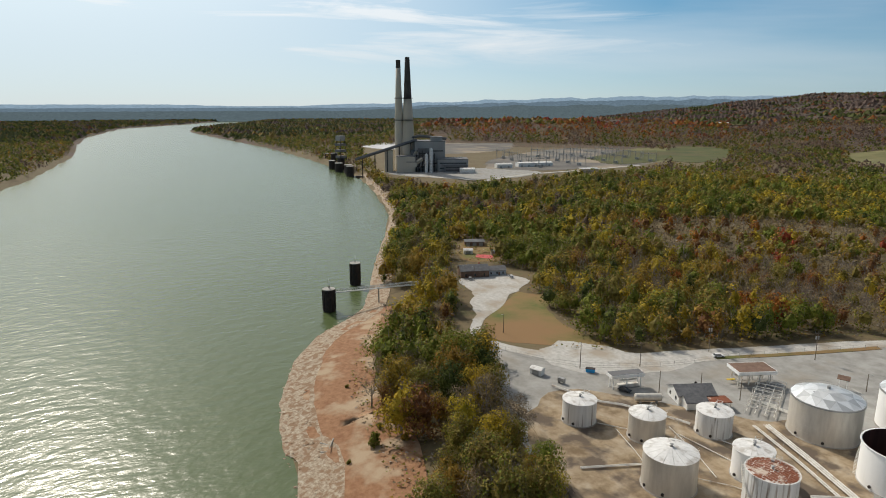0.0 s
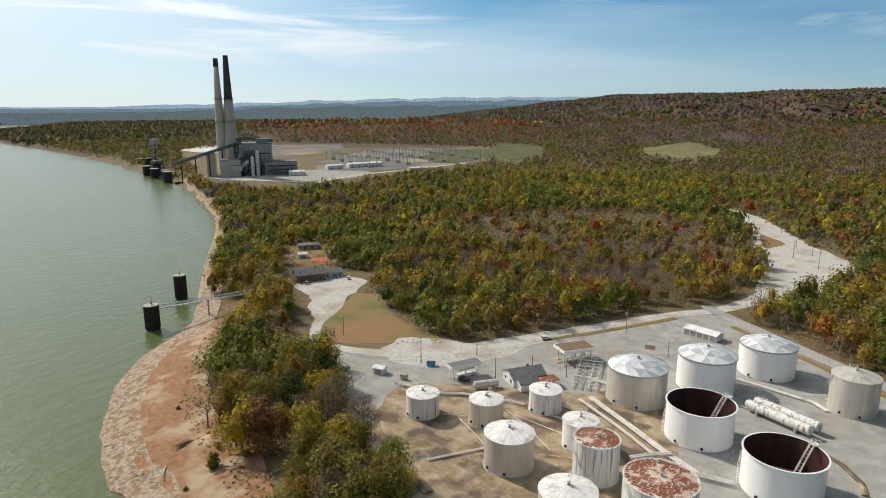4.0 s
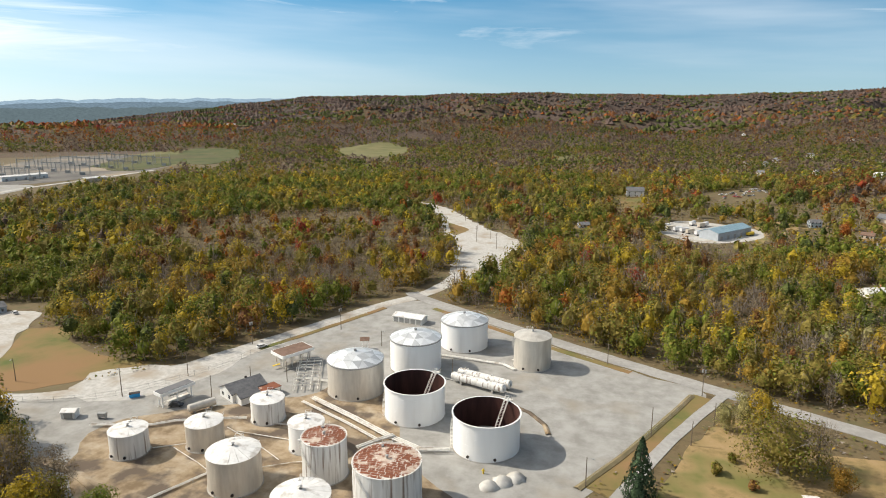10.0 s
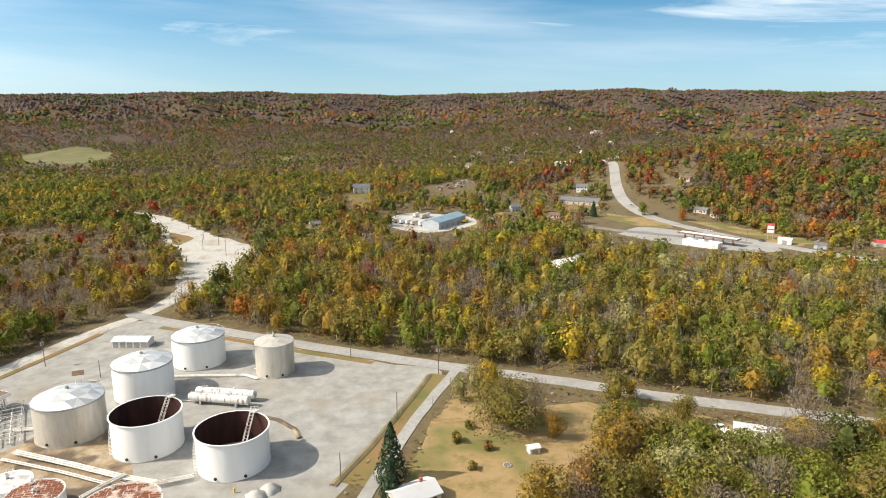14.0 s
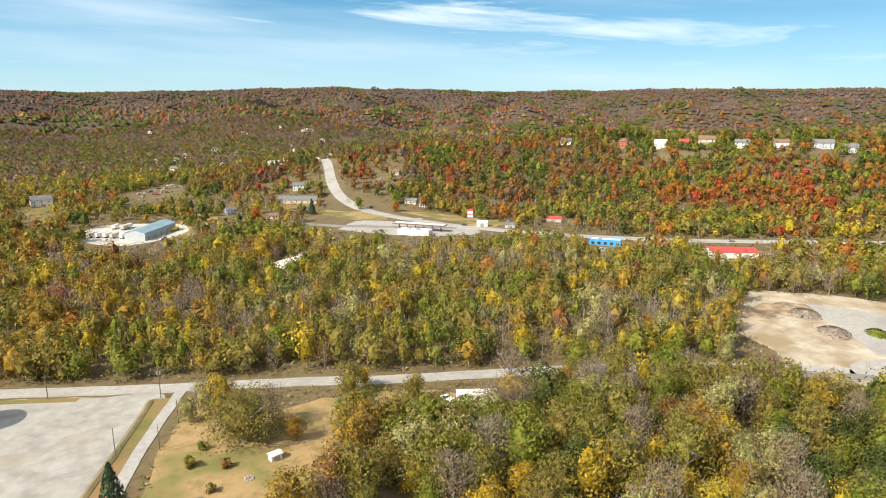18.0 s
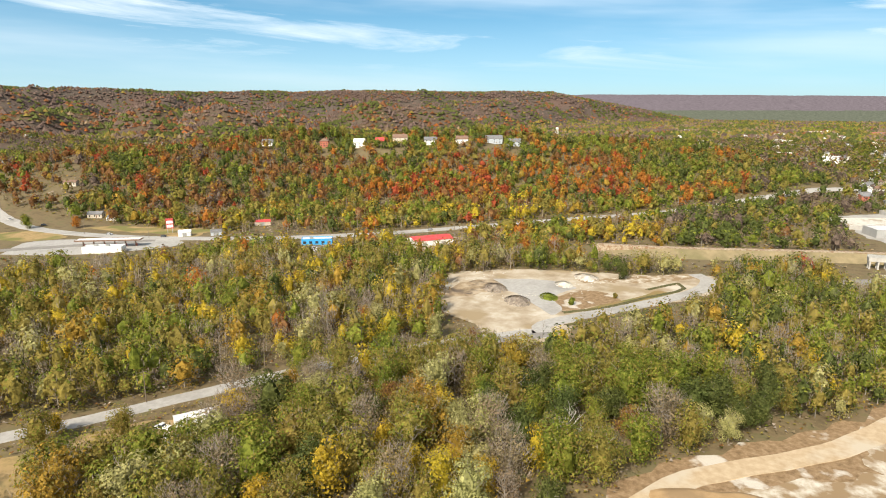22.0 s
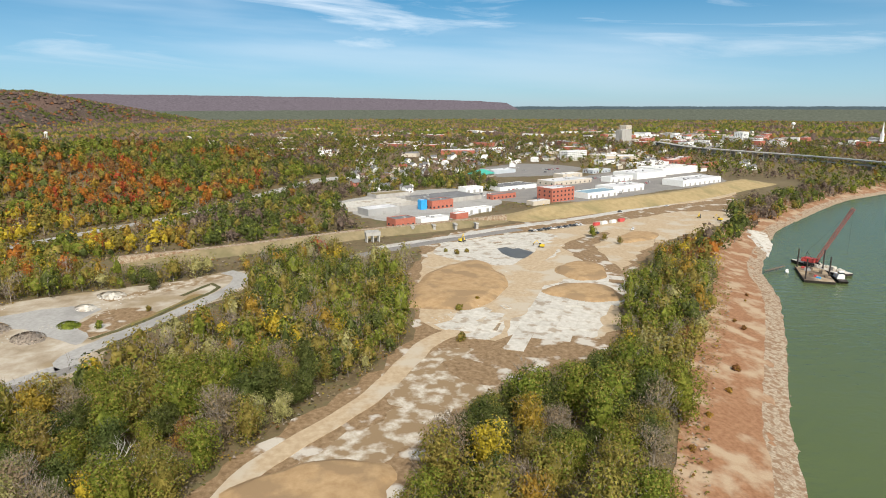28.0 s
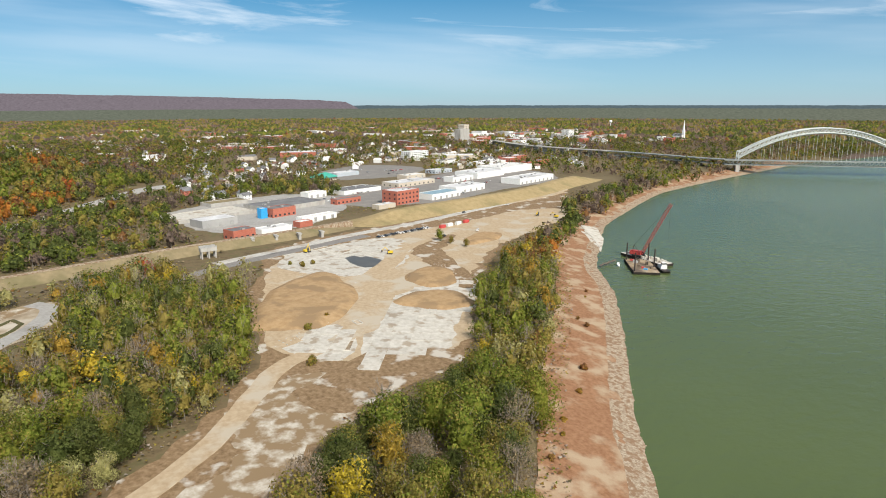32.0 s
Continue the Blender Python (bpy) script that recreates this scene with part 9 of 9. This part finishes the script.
# small plain houses far out on the plain
v, idx = [], []
for k in range(230):
    a, q = radians(rr.uniform(78, 126)), 1050 * 2.7 ** rr.random()
    if rr.random() < 0.14:
        a, q = radians(rr.uniform(8, 40)), rr.uniform(1000, 1900)
    x, y = q * math.sin(a), q * math.cos(a)
    sx, sy = rr.uniform(9, 15), rr.uniform(7, 10)
    wall = flat_tris(Geo().gable_wall(0, 0, -1, sx, sy, 5.5, 3))
    roof = flat_tris(Geo().gable(0, 0, 4.6, sx, sy, 3))
    one = np.concatenate([wall, roof])
    turn = rr.uniform(0, math.pi)
    c, z = math.cos(turn), math.sin(turn)
    v.append(np.stack([x + c * one[:, 0] - z * one[:, 1], y + z * one[:, 0] + c * one[:, 1], float(height(x, y)) + 1.5 + one[:, 2]], -1))
    idx += [rr.choice([0, 0, 0, 1])] * (len(wall) // 3) + [rr.choice([2, 2, 2, 3, 4, 4])] * (len(roof) // 3)
v = np.concatenate(v)
tagged(new("far_houses", arrays("far_houses", v, tris_of(v), [M["siding"], M["siding_tan"], M["roof_grey"], M["roof_white"], M["roof_brown"]], np.array(idx))), "far small houses among the town's trees", "houses", kind="stuff")
for k in range(44):
    a, q = radians(rr.uniform(84, 122)), rr.uniform(1200, 2700)
    x, y = q * math.sin(a), q * math.cos(a)
    block(x, y, rr.uniform(0, 90), rr.uniform(30, 80), rr.uniform(16, 34), rr.uniform(6, 10), rr.choice(["siding", "siding_tan", "brick"]), rr.choice(["roof_white", "roof_flat", "roof_tar"]), "far pale commercial building in the trees", name="far_store", parapet=0, group="far stores")

# the town centre, far off
for k in range(70):
    x, y = 1480 + rr.uniform(-160, 460), -1020 + rr.uniform(-300, 260)
    h = rr.choice([7, 9, 10, 12, 14])
    block(x, y, TURN + rr.choice([0, 90]), rr.uniform(18, 44), rr.uniform(14, 30), h, rr.choice(["brick", "brick", "siding", "siding_tan", "concrete", "siding"]), rr.choice(["roof_flat", "roof_tar", "roof_white"]), "town-centre building with a flat roof", name="town_building", cols=2, storeys=min(2, max(1, h // 5)), parapet=0, sides="l", group="town-centre buildings")
block(1640, -1125, TURN, 34, 24, 26, "siding", "roof_white", "tall white office block in town", name="office_block", cols=8, storeys=7, sides="fl")
t = thing("church", 1500, -1420, float(height(1500, -1420)), 20, "white church with a tall pointed steeple", "church")
part("nave", Geo().gable_wall(0, 0, -1, 30, 14, 11, 6), M["siding"], t)
part("nave_roof", Geo().gable(0, 0, 10, 30, 14, 6), M["roof_grey"], t)
part("steeple", Geo().box(-16, 0, -1, 7, 7, 26).cyl(-16, 0, 25, 56, 3.6, 0.2, 8), M["white_paint"], t)

# elevated highway and arch bridge
A, B = Vector((774, -856, 0)), Vector((640, -1046, 0))
along = (B - A).normalized()
side = Vector((-along.y, along.x, 0))
deck_z = 13.5
t = thing("arch_bridge", A.x, A.y, 0, 0, "pale steel arch bridge with a double deck", "bridge")
span = 250.0
for s in (-7, 7):
    for k in range(40):
        f0, f1 = k / 40, (k + 1) / 40
        lo = [along * (span * f) + side * s + Vector((0, 0, deck_z + 4 + 41 * 4 * f * (1 - f))) for f in (f0, f1)]
        hi = [along * (span * f) + side * s + Vector((0, 0, deck_z + 12 + 40 * 4 * f * (1 - f))) for f in (f0, f1)]
        if k == 0:
            hi[0] = along * 0 + side * s + Vector((0, 0, deck_z + 14))
        rib = part("arch_panel", Geo().tube(lo[0], lo[1], 1.2, n=4).tube(hi[0], hi[1], 1.2, n=4).tube(lo[1], hi[1], 0.6, n=4).tube(lo[0], hi[1], 0.55, n=4), M["bridge"], t)
        if k % 2 and 4 < k < 36:
            part("hanger", Geo().tube(lo[1], Vector((lo[1].x, lo[1].y, deck_z)), 0.22, n=4), M["bridge"], t)
    part("end_post", Geo().tube(side * s + Vector((0, 0, deck_z)), side * s + Vector((0, 0, deck_z + 14)), 1.3, n=4), M["bridge"], t)
for z, name in ((deck_z, "upper_deck"), (deck_z - 7, "lower_deck")):
    part(name, Geo().add([tuple(along * q + side * w + Vector((0, 0, z + h))) for h in (0, 1.3) for q, w in ((-20, -8), (span + 20, -8), (span + 20, 8), (-20, 8))], [(3, 2, 1, 0), (4, 5, 6, 7), (0, 1, 5, 4), (1, 2, 6, 5), (2, 3, 7, 6), (3, 0, 4, 7)]), M["bridge_shaded"], t)
for s in (-8, 8):
    for k in range(44):
        q = -20 + k * (span + 40) / 44
        e = (span + 40) / 44
        part("truss_panel", Geo().tube(along * q + side * s + Vector((0, 0, deck_z - 6)), along * (q + e) + side * s + Vector((0, 0, deck_z)), 0.4, n=4).tube(along * (q + e) + side * s + Vector((0, 0, deck_z)), along * (q + e) + side * s + Vector((0, 0, deck_z - 6)), 0.4, n=4), M["bridge_shaded"], t)
for q in (0, span):
    part("river_pier", Geo().box(along.x * q, along.y * q, WATER - 4, 6, 18, deck_z - 7 - WATER + 4, math.degrees(math.atan2(along.y, along.x))), M["concrete"], t)
approach = [(774, -856), (830, -835), (934, -818), (1042, -790), (1130, -760), (1260, -740), (1420, -760)]
p = spline(approach, 22)
t = thing("viaduct", p[0][0], p[0][1], 0, 0, "long elevated highway viaduct on concrete piers", "viaduct")
for (x0, y0), (x1, y1) in zip(p, p[1:]):
    a, b = Vector((x0 - p[0][0], y0 - p[0][1], 0)), Vector((x1 - p[0][0], y1 - p[0][1], 0))
    d = (b - a).normalized()
    n = Vector((-d.y, d.x, 0)) * 8
    for z in (deck_z, deck_z - 7) if x0 < 1010 else (deck_z,):
        part("deck_span", Geo().add([tuple(q + Vector((0, 0, z + h))) for h in (0, 1.4) for q in (a - n, b - n, b + n, a + n)], [(3, 2, 1, 0), (4, 5, 6, 7), (0, 1, 5, 4), (1, 2, 6, 5), (2, 3, 7, 6), (3, 0, 4, 7)]), M["bridge_shaded"] if x0 < 1010 else M["concrete"], t)
    if x0 < 1010:
        part("truss", Geo().tube(a - n + Vector((0, 0, deck_z - 6)), b - n + Vector((0, 0, deck_z)), 0.4, n=4).tube(b - n + Vector((0, 0, deck_z - 6)), a - n + Vector((0, 0, deck_z)), 0.4, n=4), M["bridge_shaded"], t)
    part("pier", Geo().box(b.x, b.y, -6, 2, 12, deck_z + 6 if x0 >= 1010 else deck_z - 1, math.degrees(math.atan2(d.y, d.x))), M["concrete"], t)

# crane barge and boats
def barge(name, x, y, rz, sx, sy, h, deck, label):
    t = thing(name, x, y, WATER - 0.8, rz, label, "barge", "work barges")
    a, b = sx / 2, sy / 2
    part("hull", Geo().add([(-a + 1, -b, 0), (a - 1, -b, 0), (a - 1, b, 0), (-a + 1, b, 0), (-a, -b, h), (a, -b, h), (a, b, h), (-a, b, h)], [(3, 2, 1, 0), (4, 5, 6, 7), (0, 1, 5, 4), (1, 2, 6, 5), (2, 3, 7, 6), (3, 0, 4, 7)]), M["dark_steel"], t)
    part("deck", Geo().box(0, 0, h, sx - 0.4, sy - 0.4, 0.12), M[deck], t)
    for u in (-1, 1):
        part("rub_rail", Geo().box(0, u * b, h - 0.5, sx, 0.3, 0.4), M["tyre"], t)
    return t


rz = math.degrees(math.atan2(-20, -42))
t = barge("material_barge", 366, -319, 182, 42, 11, 2.6, "slab", "long barge loaded with pale rock")
for k in range(44):
    s = rr.uniform(0.9, 2.0)
    part("rock", Geo().box(rr.uniform(-18, 19), rr.uniform(-4.2, 4.2), 2.6 + rr.uniform(0, 0.4), s, s * 0.9, s * 0.7, rr.uniform(0, 90)), M["slab"], t)
t = barge("crane_barge", 350, -301, 150, 38, 17, 2.4, "yard_dirt", "rusty deck barge with spuds and gear")
for a, b in ((-16, -7.5), (16, -7.5), (-16, 7.5), (4, 7.5)):
    part("spud", Geo().tube((a, b, -2), (a, b, 15), 0.45, n=8), M["dark_steel"], t)
for k in range(9):
    part("deck_box", Geo().box(rr.uniform(-14, 14), rr.uniform(-6, 6), 2.5, rr.uniform(1.5, 4), rr.uniform(1.2, 2.4), rr.uniform(0.8, 2.2), rr.uniform(0, 90)), M[rr.choice(["steel", "red_paint", "siding", "blue_paint", "wood_pole"])], t)
t = thing("crawler_crane", 371, -316, WATER + 1.9, 200, "red lattice-boom crawler crane on the barge", "crane")
for s in (-2.4, 2.4):
    part("track", Geo().box(0, s, 0, 7.5, 1.2, 1.4), M["tyre"], t)
part("house", Geo().box(-1.5, 0, 1.6, 7, 3.6, 2.8), M["red_paint"], t)
part("cab", Geo().box(3.0, 1.4, 1.6, 1.8, 1.4, 2.4), M["glass"], t)
part("counterweight", Geo().box(-5.4, 0, 1.4, 1.6, 4.2, 2.6), M["red_paint"], t)
tip, foot = Vector((25, -6, 42)), Vector((2.6, 0, 2.6))
d = (tip - foot).normalized()
u = d.cross(Vector((0, 1, 0))).normalized()
w = d.cross(u)
for k in range(22):
    a, b = foot.lerp(tip, k / 22), foot.lerp(tip, (k + 1) / 22)
    g = Geo()
    for i, j in ((-1, -1), (1, -1), (1, 1), (-1, 1)):
        g.tube(a + (u * i + w * j) * 0.8, b + (u * i + w * j) * 0.8, 0.14, n=4)
        g.tube(a + (u * i + w * j) * 0.8, b + (u * -j + w * i) * 0.8, 0.08, n=3)
    part("boom_section", g, M["red_paint"], t)
part("pendant", Geo().tube((-4, 0, 8), tip, 0.07, n=4).tube((-5, 0, 3), (-4, 0, 8), 0.2, n=4).tube((1, 0, 3), (-4, 0, 8), 0.2, n=4), M["dark_steel"], t)
part("hoist_rope", Geo().tube(tip, tip - Vector((0, 0, 30)), 0.06, n=4), M["dark_steel"], t)
t = thing("towboat", 338, -309, WATER - 0.3, 155, "small white and black towboat beside the barge", "boat")
part("hull", Geo().add([(-8, -2.6, 0), (7, -2.6, 0), (7, 2.6, 0), (-8, 2.6, 0), (-8.4, -3, 1.8), (9, -2.4, 2.0), (9, 2.4, 2.0), (-8.4, 3, 1.8)], [(3, 2, 1, 0), (4, 5, 6, 7), (0, 1, 5, 4), (1, 2, 6, 5), (2, 3, 7, 6), (3, 0, 4, 7)]), M["dark_steel"], t)
part("deckhouse", Geo().box(-1.5, 0, 1.9, 8, 4, 2.4), M["siding"], t)
part("wheelhouse", Geo().box(1.2, 0, 4.3, 3, 3, 2.3), M["siding"], t)
part("window_band", Geo().box(1.2, 0, 5.2, 3.1, 3.1, 0.9), M["glass"], t)
t = thing("work_boat", 361, -290, WATER - 0.2, 140, "small white work boat at the jetty", "boat")
part("hull", Geo().add([(-3, -1, 0), (2.5, -1, 0), (2.5, 1, 0), (-3, 1, 0), (-3.2, -1.2, 1), (3.8, -0.2, 1.2), (3.8, 0.2, 1.2), (-3.2, 1.2, 1)], [(3, 2, 1, 0), (4, 5, 6, 7), (0, 1, 5, 4), (1, 2, 6, 5), (2, 3, 7, 6), (3, 0, 4, 7)]), M["car_white"], t)
part("cabin", Geo().box(-0.6, 0, 1.0, 2.2, 1.6, 1.3), M["siding"], t)
t = thing("site_jetty", 366, -285, WATER + 1.2, -66, "narrow timber jetty to the barges", "jetty")
part("deck", Geo().box(0, 0, 0.4, 22, 1.6, 0.2), M["wood_pole"], t)
for k in range(6):
    part("pile", Geo().tube((-10 + 4 * k, -0.7, -4), (-10 + 4 * k, -0.7, 1.4), 0.14, n=6).tube((-10 + 4 * k, 0.7, -4), (-10 + 4 * k, 0.7, 1.4), 0.14, n=6), M["wood_pole"], t)
area("stone_ramp", [(404, -312), (412, -322), (440, -336), (468, -352), (480, -345), (462, -332), (430, -318)], M["slab"], 0.4, "pale stone ramp down to the river", "ramp", wobble=1.5, on_ground=True)
